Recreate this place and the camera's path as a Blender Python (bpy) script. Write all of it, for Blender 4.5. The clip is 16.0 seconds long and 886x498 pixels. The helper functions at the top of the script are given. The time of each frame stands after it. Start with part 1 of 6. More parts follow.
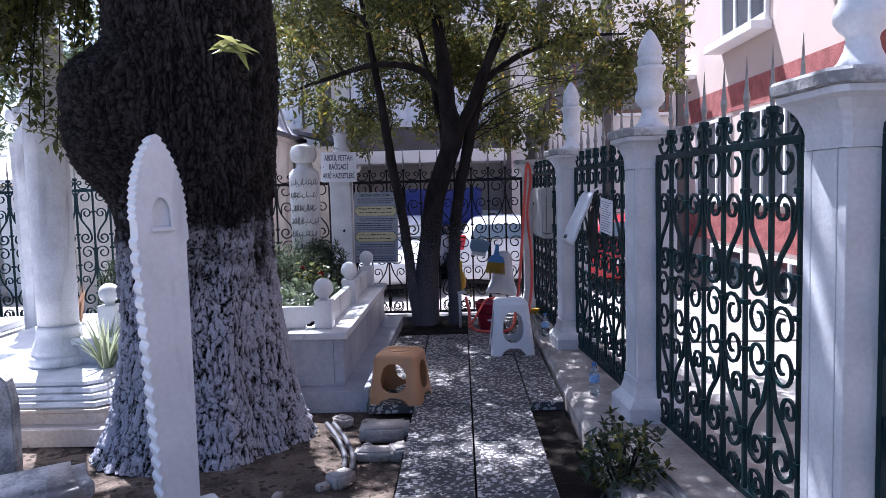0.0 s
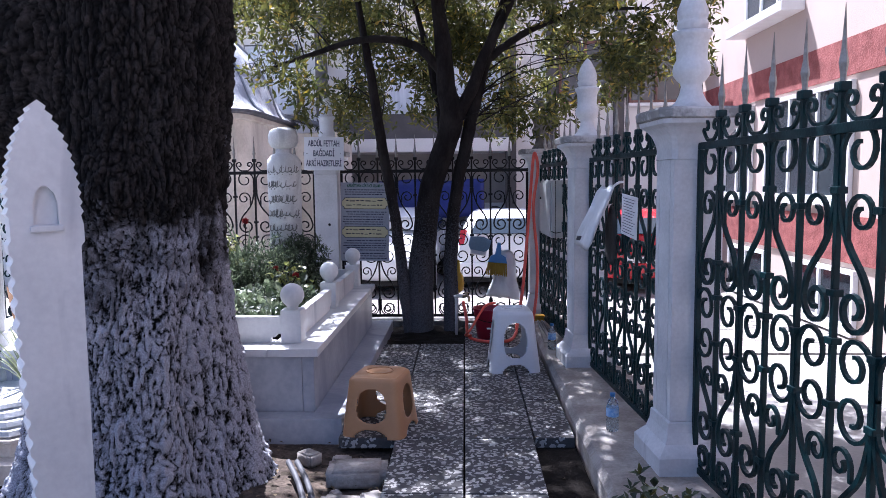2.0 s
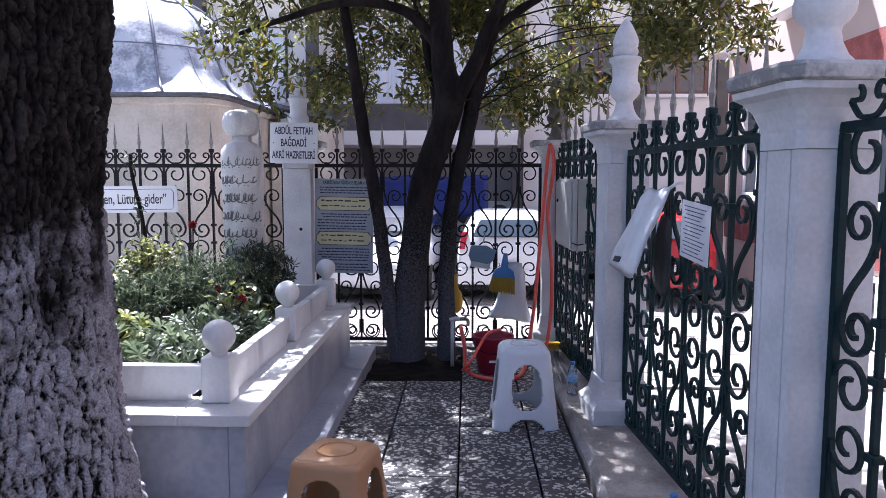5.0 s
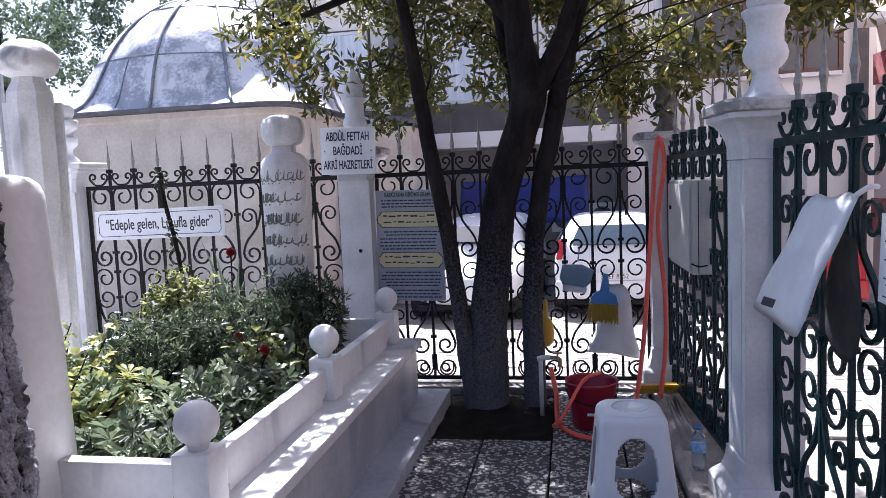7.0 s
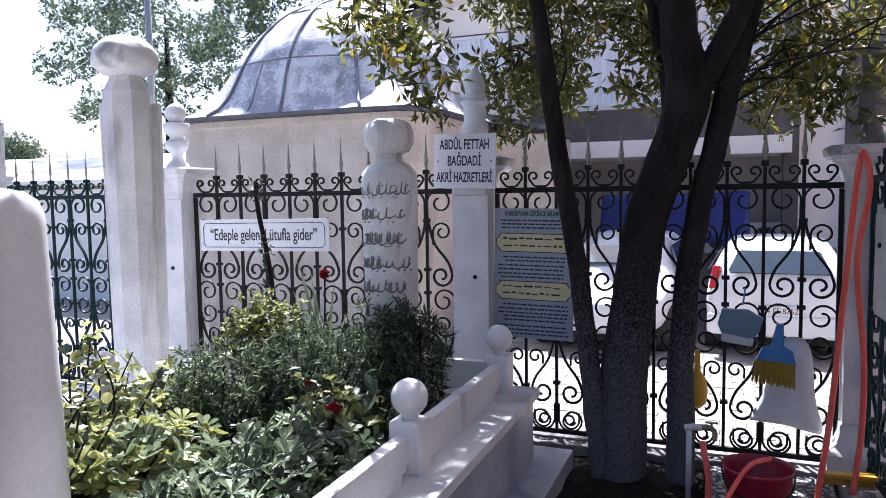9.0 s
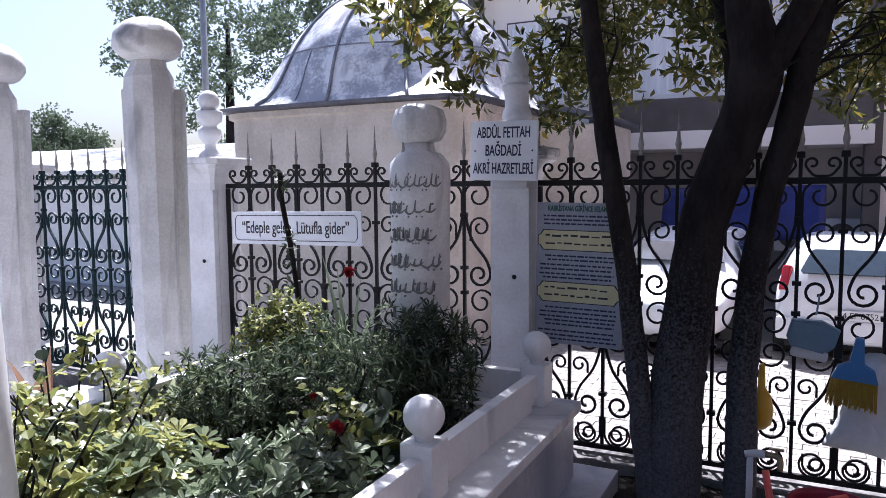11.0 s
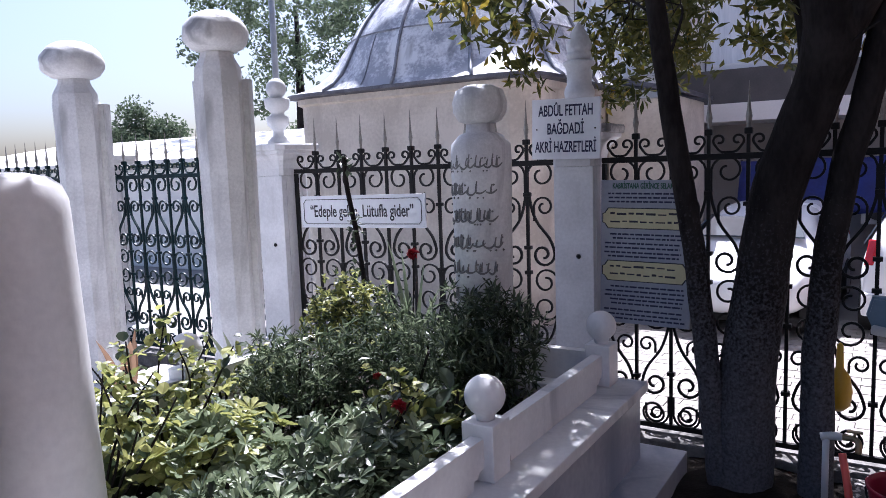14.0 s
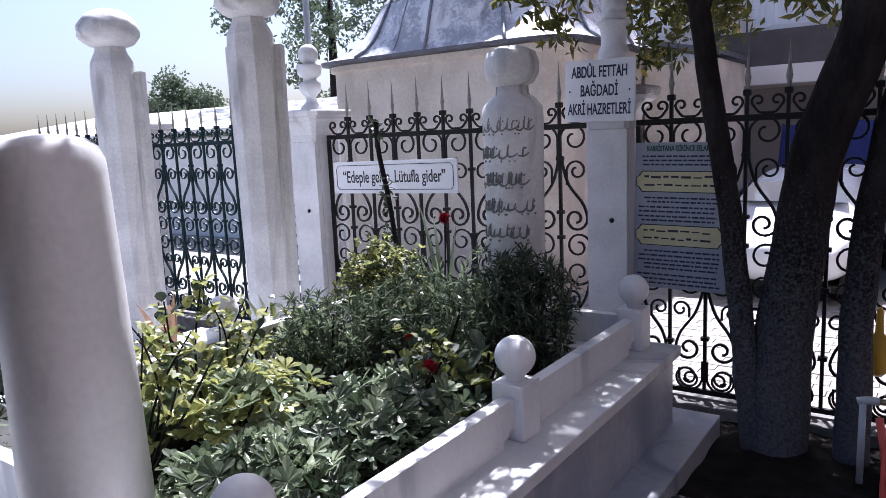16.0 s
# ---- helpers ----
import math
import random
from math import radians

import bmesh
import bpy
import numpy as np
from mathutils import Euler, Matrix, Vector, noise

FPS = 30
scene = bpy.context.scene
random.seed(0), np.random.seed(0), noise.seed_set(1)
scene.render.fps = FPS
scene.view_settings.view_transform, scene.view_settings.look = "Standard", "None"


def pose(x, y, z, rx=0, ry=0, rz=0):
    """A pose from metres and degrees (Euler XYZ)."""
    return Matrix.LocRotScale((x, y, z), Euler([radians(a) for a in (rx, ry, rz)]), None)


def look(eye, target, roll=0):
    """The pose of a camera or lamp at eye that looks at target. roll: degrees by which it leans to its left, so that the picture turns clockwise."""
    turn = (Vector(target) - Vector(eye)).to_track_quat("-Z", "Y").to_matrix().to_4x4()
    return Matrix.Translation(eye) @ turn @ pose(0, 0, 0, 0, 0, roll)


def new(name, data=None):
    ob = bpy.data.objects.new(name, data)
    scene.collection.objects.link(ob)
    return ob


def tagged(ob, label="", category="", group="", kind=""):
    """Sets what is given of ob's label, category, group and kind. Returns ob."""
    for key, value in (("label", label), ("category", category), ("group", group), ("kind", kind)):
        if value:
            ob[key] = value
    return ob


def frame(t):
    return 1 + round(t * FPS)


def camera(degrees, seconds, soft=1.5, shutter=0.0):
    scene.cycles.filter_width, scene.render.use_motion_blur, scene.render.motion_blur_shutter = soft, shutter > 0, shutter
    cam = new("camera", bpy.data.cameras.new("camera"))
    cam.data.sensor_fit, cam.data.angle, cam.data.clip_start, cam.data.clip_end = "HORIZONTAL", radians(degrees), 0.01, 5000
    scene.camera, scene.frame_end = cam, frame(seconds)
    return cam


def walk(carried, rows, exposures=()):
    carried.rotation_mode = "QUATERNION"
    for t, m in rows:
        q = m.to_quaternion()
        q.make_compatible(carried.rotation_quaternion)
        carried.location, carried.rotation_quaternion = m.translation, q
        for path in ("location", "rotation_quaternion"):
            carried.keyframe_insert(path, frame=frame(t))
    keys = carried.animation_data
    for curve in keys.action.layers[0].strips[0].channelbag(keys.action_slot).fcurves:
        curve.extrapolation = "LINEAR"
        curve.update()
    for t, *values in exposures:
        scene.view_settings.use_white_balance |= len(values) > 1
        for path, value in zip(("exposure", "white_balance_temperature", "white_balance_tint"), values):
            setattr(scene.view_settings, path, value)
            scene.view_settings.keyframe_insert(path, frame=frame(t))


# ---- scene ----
cam = camera(63.4, 16.0, soft=0.7)
METRES, EYE, TILT, LEAN, TURN = 4.4, 1.4, 0.0, 0.0, 1.5
ROWS = [
    (0.0, 0.0, 0.0, 0.0, -0.12, -4.55, 1.54),
    (0.5, 0.019, 0.05, 0.0008, 1.18, -5.12, -0.13),
    (1.0, 0.0246, 0.0961, -0.0011, 0.89, -5.67, 0.01),
    (1.5, 0.0167, 0.1437, 0.0009, -2.04, -4.58, 0.77),
    (2.0, 0.0165, 0.1822, 0.0012, 0.2, -5.28, 0.62),
    (2.5, 0.0327, 0.2255, 0.0021, 4.11, -6.32, -0.18),
    (3.0, 0.0429, 0.2607, 0.0016, 3.39, -7.37, 0.97),
    (3.5, 0.034, 0.3103, 0.0048, 1.92, -4.42, 1.41),
    (4.0, 0.0242, 0.3546, 0.0028, -0.2, -5.7, 0.27),
    (6.5, 0.0548, 0.6466, 0.0098, 5.89, -5.36, 0.93),
    (7.0, 0.0611, 0.6938, 0.0137, 8.67, -5.33, 2.43),
    (7.5, 0.0423, 0.7384, 0.0203, 6.74, -5.08, 1.62),
    (8.0, 0.0385, 0.7766, 0.0204, 8.79, -5.72, 2.24),
    (8.5, 0.048, 0.8232, 0.0248, 16.08, -4.74, 1.34),
    (11.0, 0.0529, 0.9477, 0.0264, 24.87, -5.06, 0.48),
    (11.5, 0.0571, 0.9473, 0.0265, 26.8, -5.98, 0.84),
    (12.0, 0.0591, 0.9483, 0.0279, 26.72, -6.26, 1.55),
    (12.5, 0.061, 0.9497, 0.0278, 26.59, -5.85, 1.48),
    (13.0, 0.0606, 0.9527, 0.0318, 27.43, -5.29, 2.11),
    (13.5, 0.0609, 0.9517, 0.0318, 28.05, -5.38, 2.07),
    (14.0, 0.0631, 0.949, 0.0278, 30.39, -6.54, 1.98),
    (14.5, 0.0636, 0.9498, 0.0253, 30.88, -7.5, 1.91),
    (15.0, 0.0648, 0.9509, 0.0243, 31.21, -8.35, 2.53),
    (15.5, 0.0659, 0.9492, 0.0228, 32.52, -8.46, 2.49),
    (16.0, 0.0663, 0.9486, 0.0221, 33.06, -8.91, 2.44),
]
walk(cam, [(t, pose(0, 0, EYE, TILT, LEAN, TURN) @ pose(METRES * x, METRES * y, METRES * z, 90 + pitch, roll, yaw)) for t, x, y, z, yaw, pitch, roll in ROWS],
     exposures=[(0.0, 1.66, 5500, 19), (4.0, 1.90, 5550, 19), (7.0, 1.86, 5750, 18), (8.5, 1.84, 5750, 18), (11.0, 1.46, 5700, 19), (16.0, 1.42, 5700, 19)])

# ---- light ----
SUN_TO = Vector((-0.25, 0.47, 0.85)).normalized()
world = bpy.data.worlds.new("world")
scene.world = world
world.use_nodes = True
sky = world.node_tree.nodes.new("ShaderNodeTexSky")
sky.sky_type = "NISHITA"
sky.sun_disc = False
sky.sun_elevation = math.asin(SUN_TO.z)
sky.sun_rotation = math.atan2(SUN_TO.x, SUN_TO.y)
sky.air_density, sky.dust_density, sky.ozone_density = 1.0, 3.5, 3.0
world.node_tree.links.new(sky.outputs[0], world.node_tree.nodes["Background"].inputs[0])
world.node_tree.nodes["Background"].inputs[1].default_value = 0.072
sun = new("sun", bpy.data.lights.new("sun", "SUN"))
sun.data.energy, sun.data.angle, sun.data.color = 5.0, radians(0.5), (1.0, 0.955, 0.90)
sun.matrix_world = look((0, 0, 30), Vector((0, 0, 30)) - SUN_TO)


# ---- materials ----
def material(name, a, b, scale=6.0, rough=0.6, metal=0.0, bump=0.15, fine=60.0, contrast=0.5, spots=None, vary=0.0, stretch=(1, 1, 1),
             spec=0.5, transmit=0.0, veins=None):
    """Two colours mixed by coarse and fine noise in object space, with relief; spots: (colour, scale, threshold)."""
    m = bpy.data.materials.new(name)
    m.use_nodes = True
    nt = m.node_tree
    bsdf = nt.nodes["Principled BSDF"]
    co = nt.nodes.new("ShaderNodeTexCoord")
    mp = nt.nodes.new("ShaderNodeMapping")
    mp.inputs["Scale"].default_value = stretch
    nt.links.new(co.outputs["Object"], mp.inputs[0])
    n1 = nt.nodes.new("ShaderNodeTexNoise")
    n1.inputs["Scale"].default_value, n1.inputs["Detail"].default_value = scale, 6
    n2 = nt.nodes.new("ShaderNodeTexNoise")
    n2.inputs["Scale"].default_value, n2.inputs["Detail"].default_value = fine, 4
    for n in (n1, n2):
        nt.links.new(mp.outputs[0], n.inputs[0])
    mix = nt.nodes.new("ShaderNodeMath")
    mix.operation = "MULTIPLY_ADD"
    nt.links.new(n2.outputs[0], mix.inputs[0])
    mix.inputs[1].default_value = 0.45
    nt.links.new(n1.outputs[0], mix.inputs[2])
    ramp = nt.nodes.new("ShaderNodeMapRange")
    ramp.inputs["From Min"].default_value = 0.72 - 0.3 * (1.2 - contrast)
    ramp.inputs["From Max"].default_value = 0.72 + 0.3 * (1.2 - contrast)
    nt.links.new(mix.outputs[0], ramp.inputs[0])
    col = nt.nodes.new("ShaderNodeMixRGB")
    col.inputs[1].default_value, col.inputs[2].default_value = (*a, 1), (*b, 1)
    nt.links.new(ramp.outputs[0], col.inputs[0])
    out = col.outputs[0]
    if veins:
        vc, vs, vt = veins
        w = nt.nodes.new("ShaderNodeTexNoise")
        w.inputs["Scale"].default_value, w.inputs["Detail"].default_value = vs, 5
        w.inputs["Distortion"].default_value = 1.2
        mv = nt.nodes.new("ShaderNodeMapping")
        mv.inputs["Scale"].default_value = (1.0, 1.0, 0.22)
        mv.inputs["Rotation"].default_value = (0.3, 0.2, 0.0)
        nt.links.new(co.outputs["Object"], mv.inputs[0])
        nt.links.new(mv.outputs[0], w.inputs[0])
        r = nt.nodes.new("ShaderNodeMapRange")
        r.inputs["From Min"].default_value, r.inputs["From Max"].default_value = vt, vt + 0.13
        nt.links.new(w.outputs[0], r.inputs[0])
        c2 = nt.nodes.new("ShaderNodeMixRGB")
        c2.inputs[2].default_value = (*vc, 1)
        nt.links.new(out, c2.inputs[1])
        nt.links.new(r.outputs[0], c2.inputs[0])
        out = c2.outputs[0]
    if spots:
        sc, ss, st = spots
        v = nt.nodes.new("ShaderNodeTexVoronoi")
        v.inputs["Scale"].default_value = ss
        nt.links.new(mp.outputs[0], v.inputs[0])
        sep = nt.nodes.new("ShaderNodeSeparateColor")
        nt.links.new(v.outputs["Color"], sep.inputs[0])
        r = nt.nodes.new("ShaderNodeMapRange")
        r.inputs["From Min"].default_value, r.inputs["From Max"].default_value = st, st + 0.08
        nt.links.new(sep.outputs[0], r.inputs[0])
        c3 = nt.nodes.new("ShaderNodeMixRGB")
        c3.inputs[2].default_value = (*sc, 1)
        nt.links.new(out, c3.inputs[1])
        nt.links.new(r.outputs[0], c3.inputs[0])
        out = c3.outputs[0]
    if vary:
        info = nt.nodes.new("ShaderNodeObjectInfo")
        geo = nt.nodes.new("ShaderNodeNewGeometry")
        add = nt.nodes.new("ShaderNodeMath")
        nt.links.new(info.outputs["Random"], add.inputs[0])
        nt.links.new(geo.outputs["Random Per Island"], add.inputs[1])
        fr = nt.nodes.new("ShaderNodeMath")
        fr.operation = "FRACT"
        nt.links.new(add.outputs[0], fr.inputs[0])
        mr = nt.nodes.new("ShaderNodeMapRange")
        mr.inputs["To Min"].default_value, mr.inputs["To Max"].default_value = 1 - vary, 1 + vary
        nt.links.new(fr.outputs[0], mr.inputs[0])
        hsv = nt.nodes.new("ShaderNodeHueSaturation")
        nt.links.new(out, hsv.inputs["Color"])
        nt.links.new(mr.outputs[0], hsv.inputs["Value"])
        out = hsv.outputs[0]
    nt.links.new(out, bsdf.inputs["Base Color"])
    rr = nt.nodes.new("ShaderNodeMapRange")
    rr.inputs["To Min"].default_value, rr.inputs["To Max"].default_value = max(0.02, rough - 0.12), min(1, rough + 0.12)
    nt.links.new(n1.outputs[0], rr.inputs[0])
    nt.links.new(rr.outputs[0], bsdf.inputs["Roughness"])
    bsdf.inputs["Metallic"].default_value = metal
    bsdf.inputs["Specular IOR Level"].default_value = spec
    bsdf.inputs["Transmission Weight"].default_value = transmit
    if bump:
        bp = nt.nodes.new("ShaderNodeBump")
        bp.inputs["Strength"].default_value, bp.inputs["Distance"].default_value = bump, 0.02
        nt.links.new(mix.outputs[0], bp.inputs["Height"])
        nt.links.new(bp.outputs[0], bsdf.inputs["Normal"])
    return m


def leaf_material(name, a, b, rough=0.45, through_light=0.35):
    """Leaf: colour by island, some light passing through."""
    m = bpy.data.materials.new(name)
    m.use_nodes = True
    nt = m.node_tree
    bsdf = nt.nodes["Principled BSDF"]
    geo = nt.nodes.new("ShaderNodeNewGeometry")
    col = nt.nodes.new("ShaderNodeMixRGB")
    col.inputs[1].default_value, col.inputs[2].default_value = (*a, 1), (*b, 1)
    nt.links.new(geo.outputs["Random Per Island"], col.inputs[0])
    nt.links.new(col.outputs[0], bsdf.inputs["Base Color"])
    bsdf.inputs["Roughness"].default_value = rough
    tr = nt.nodes.new("ShaderNodeBsdfTranslucent")
    nt.links.new(col.outputs[0], tr.inputs[0])
    ms = nt.nodes.new("ShaderNodeMixShader")
    ms.inputs[0].default_value = through_light
    nt.links.new(bsdf.outputs[0], ms.inputs[1])
    nt.links.new(tr.outputs[0], ms.inputs[2])
    nt.links.new(ms.outputs[0], nt.nodes["Material Output"].inputs[0])
    return m


def bark_material():
    """Furrowed dark bark; whitewashed below about 1.1 m with a broken upper edge, the wash worn out of the furrows."""
    m = bpy.data.materials.new("whitewashed_bark")
    m.use_nodes = True
    nt = m.node_tree
    bsdf = nt.nodes["Principled BSDF"]
    co = nt.nodes.new("ShaderNodeTexCoord")
    relief = nt.nodes.new("ShaderNodeAttribute")
    relief.attribute_name = "relief"

    def noise_of(scale, detail, rough=0.6):
        n = nt.nodes.new("ShaderNodeTexNoise")
        n.inputs["Scale"].default_value, n.inputs["Detail"].default_value, n.inputs["Roughness"].default_value = scale, detail, rough
        nt.links.new(co.outputs["Object"], n.inputs[0])
        return n.outputs[0]

    def ranged(value, lo, hi):
        r = nt.nodes.new("ShaderNodeMapRange")
        r.inputs["From Min"].default_value, r.inputs["From Max"].default_value = lo, hi
        nt.links.new(value, r.inputs[0])
        return r.outputs[0]

    def calc(op, a, b, c=None):
        n = nt.nodes.new("ShaderNodeMath")
        n.operation = op
        for k, v in enumerate((a, b, c)):
            if v is None:
                continue
            if isinstance(v, (int, float)):
                n.inputs[k].default_value = v
            else:
                nt.links.new(v, n.inputs[k])
        return n.outputs[0]

    def mixed(fac, a, b):
        n = nt.nodes.new("ShaderNodeMixRGB")
        nt.links.new(fac, n.inputs[0])
        for k, v in ((1, a), (2, b)):
            if isinstance(v, tuple):
                n.inputs[k].default_value = (*v, 1)
            else:
                nt.links.new(v, n.inputs[k])
        return n.outputs[0]

    coarse, fine, grit = noise_of(5, 8), noise_of(62, 6, 0.72), noise_of(150, 4, 0.7)
    sep = nt.nodes.new("ShaderNodeSeparateXYZ")
    nt.links.new(co.outputs["Object"], sep.inputs[0])
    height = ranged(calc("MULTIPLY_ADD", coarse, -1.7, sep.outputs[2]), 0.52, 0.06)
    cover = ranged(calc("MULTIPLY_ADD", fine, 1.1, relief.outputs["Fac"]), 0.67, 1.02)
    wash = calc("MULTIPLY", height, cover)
    # bark colour follows relief: furrow shade and ridge glints are painted in
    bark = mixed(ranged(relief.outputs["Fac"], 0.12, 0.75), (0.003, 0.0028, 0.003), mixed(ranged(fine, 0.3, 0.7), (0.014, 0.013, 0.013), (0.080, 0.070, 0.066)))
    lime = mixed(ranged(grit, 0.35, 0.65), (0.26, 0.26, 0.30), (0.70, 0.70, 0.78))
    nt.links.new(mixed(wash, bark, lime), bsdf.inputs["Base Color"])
    bsdf.inputs["Roughness"].default_value = 0.92
    bsdf.inputs["Specular IOR Level"].default_value = 0.12
    bp = nt.nodes.new("ShaderNodeBump")
    bp.inputs["Strength"].default_value, bp.inputs["Distance"].default_value = 0.8, 0.012
    nt.links.new(calc("MULTIPLY_ADD", fine, 1.0, grit), bp.inputs["Height"])
    nt.links.new(bp.outputs[0], bsdf.inputs["Normal"])
    return m


MARBLE = material("white_marble", (0.74, 0.74, 0.74), (0.60, 0.60, 0.61), 3.0, 0.5, 0, 0.10, 45, 0.55, veins=((0.40, 0.41, 0.44), 3.0, 0.56))
MARBLE_OLD = material("weathered_marble", (0.69, 0.69, 0.69), (0.50, 0.50, 0.51), 4.0, 0.65, 0, 0.25, 70, 0.7, veins=((0.29, 0.29, 0.30), 3.4, 0.55))
MARBLE_GREY = material("grey_veined_marble", (0.47, 0.48, 0.51), (0.32, 0.335, 0.39), 2.2, 0.35, 0, 0.05, 30, 0.7, veins=((0.24, 0.26, 0.33), 2.0, 0.54))
PILLAR = material("painted_stone", (0.66, 0.67, 0.69), (0.50, 0.51, 0.53), 4.0, 0.6, 0, 0.15, 60, 0.6, veins=((0.34, 0.34, 0.34), 4.0, 0.60))
CAPSTONE = material("dirty_shaded_stone", (0.50, 0.50, 0.50), (0.22, 0.22, 0.22), 7.0, 0.8, 0, 0.35, 60, 0.8)
IRON_GREEN = material("dark_green_iron", (0.003, 0.026, 0.031), (0.002, 0.012, 0.016), 12, 0.42, 0, 0.15, 90, 0.6, spec=0.18)
IRON_BLACK = material("black_iron", (0.005, 0.0055, 0.007), (0.014, 0.013, 0.013), 12, 0.5, 0, 0.15, 90, 0.6, spec=0.18)
GREY_STONE = material("darkened_stone", (0.20, 0.19, 0.185), (0.11, 0.105, 0.10), 9.0, 0.85, 0, 0.35, 60, 0.8)
SPIKE = material("weathered_spike_paint", (0.30, 0.29, 0.27), (0.18, 0.16, 0.14), 20, 0.55, 0.1, 0.2, 90, 0.7)
TERRAZZO = material("terrazzo_slab", (0.075, 0.072, 0.074), (0.042, 0.040, 0.042), 5, 0.66, 0, 0.25, 120, 0.6, spots=((0.40, 0.39, 0.375), 62, 0.68), vary=0.12, spec=0.3)
CONCRETE = material("rough_concrete", (0.40, 0.37, 0.34), (0.25, 0.22, 0.20), 6, 0.85, 0, 0.5, 60, 0.7)
SOIL = material("dry_soil", (0.15, 0.115, 0.09), (0.06, 0.046, 0.038), 5, 0.95, 0, 0.8, 50, 0.8, spots=((0.05, 0.04, 0.03), 30, 0.8), spec=0.15)
DARK_SOIL = material("near_black_soil", (0.010, 0.008, 0.007), (0.022, 0.018, 0.015), 9, 0.95, 0, 0.8, 60, 0.6, spec=0.1)
PAVER = material("street_paver", (0.33, 0.305, 0.285), (0.24, 0.22, 0.205), 8, 0.8, 0, 0.3, 70, 0.6, vary=0.12)
ASPHALT = material("street_paving", (0.30, 0.285, 0.27), (0.22, 0.21, 0.20), 1.5, 0.85, 0, 0.3, 40, 0.6)
PLASTER = material("cream_plaster", (0.66, 0.60, 0.53), (0.50, 0.45, 0.39), 1.8, 0.85, 0, 0.3, 26, 0.75, veins=((0.40, 0.35, 0.30), 1.1, 0.56))
LEAD = material("lead_sheet", (0.74, 0.75, 0.77), (0.34, 0.355, 0.40), 3.2, 0.42, 0.0, 0.4, 26, 0.9, veins=((0.24, 0.245, 0.27), 2.6, 0.54))
LEAD_DARK = material("dark_lead_roll", (0.14, 0.145, 0.17), (0.08, 0.08, 0.10), 6, 0.5, 0.4, 0.3, 40, 0.6)
LEAD_ROLL = material("lead_seam", (0.30, 0.31, 0.34), (0.16, 0.165, 0.19), 6, 0.5, 0.2, 0.3, 40, 0.6)
PINK = material("pink_render", (0.53, 0.43, 0.38), (0.46, 0.37, 0.325), 1.2, 0.85, 0, 0.2, 60, 0.5)
RED_BAND = material("red_roughcast", (0.30, 0.085, 0.075), (0.20, 0.05, 0.045), 6, 0.9, 0, 0.7, 45, 0.7)
FACADE = material("pale_facade", (0.83, 0.80, 0.77), (0.75, 0.72, 0.69), 1.0, 0.85, 0, 0.15, 50, 0.5)
DARK_STRUCT = material("dark_facade_pillar", (0.10, 0.09, 0.09), (0.07, 0.065, 0.065), 3, 0.7, 0, 0.1, 40, 0.5)
WHITE_PAINT = material("white_frame_paint", (0.78, 0.78, 0.78), (0.70, 0.70, 0.70), 6, 0.45, 0, 0.05, 60, 0.5)
GLASS = material("window_glass", (0.05, 0.06, 0.07), (0.035, 0.04, 0.05), 1, 0.06, 0, 0.0, 10, 0.5, spec=0.8)
BARK = bark_material()
STEM = material("smooth_stem_bark", (0.026, 0.022, 0.021), (0.011, 0.009, 0.009), 9, 0.9, 0, 0.6, 60, 0.7, stretch=(1, 1, 0.4), spec=0.12)


def washed_stem_material():
    """Dark smooth bark with the worn remains of a lime wash on the lowest metre."""
    m = STEM.copy()
    m.name = "worn_washed_stem"
    nt = m.node_tree
    bsdf = nt.nodes["Principled BSDF"]
    old = bsdf.inputs["Base Color"].links[0].from_socket
    co = nt.nodes.new("ShaderNodeTexCoord")
    sep = nt.nodes.new("ShaderNodeSeparateXYZ")
    nt.links.new(co.outputs["Object"], sep.inputs[0])
    n = nt.nodes.new("ShaderNodeTexNoise")
    n.inputs["Scale"].default_value, n.inputs["Detail"].default_value = 75, 5
    nt.links.new(co.outputs["Object"], n.inputs[0])
    h = nt.nodes.new("ShaderNodeMath")
    h.operation = "MULTIPLY_ADD"
    nt.links.new(n.outputs[0], h.inputs[0])
    h.inputs[1].default_value = -2.2
    nt.links.new(sep.outputs[2], h.inputs[2])
    r = nt.nodes.new("ShaderNodeMapRange")
    r.inputs["From Min"].default_value, r.inputs["From Max"].default_value = 0.0, -1.25
    r.inputs["To Max"].default_value = 0.85
    nt.links.new(h.outputs[0], r.inputs[0])
    mix = nt.nodes.new("ShaderNodeMixRGB")
    mix.inputs[2].default_value = (0.15, 0.15, 0.165, 1)
    nt.links.new(old, mix.inputs[1])
    nt.links.new(r.outputs[0], mix.inputs[0])
    nt.links.new(mix.outputs[0], bsdf.inputs["Base Color"])
    return m


STEM_WASH = washed_stem_material()
LEAF = leaf_material("laurel_leaf", (0.035, 0.05, 0.013), (0.17, 0.165, 0.04), 0.4, 0.55)
LEAF_YELLOW = leaf_material("yellowing_leaf", (0.28, 0.22, 0.03), (0.42, 0.30, 0.06), 0.5, 0.45)
LEAF_PALE = leaf_material("glossy_shrub_leaf", (0.10, 0.14, 0.08), (0.30, 0.35, 0.22), 0.32, 0.3)
LEAF_DARK = leaf_material("dark_shrub_leaf", (0.020, 0.036, 0.018), (0.075, 0.10, 0.055), 0.45, 0.25)
LEAF_LIME = leaf_material("lime_shrub_leaf", (0.15, 0.18, 0.05), (0.42, 0.42, 0.15), 0.45, 0.42)
BLADE = leaf_material("pale_blade_leaf", (0.26, 0.30, 0.18), (0.46, 0.48, 0.32), 0.4, 0.35)
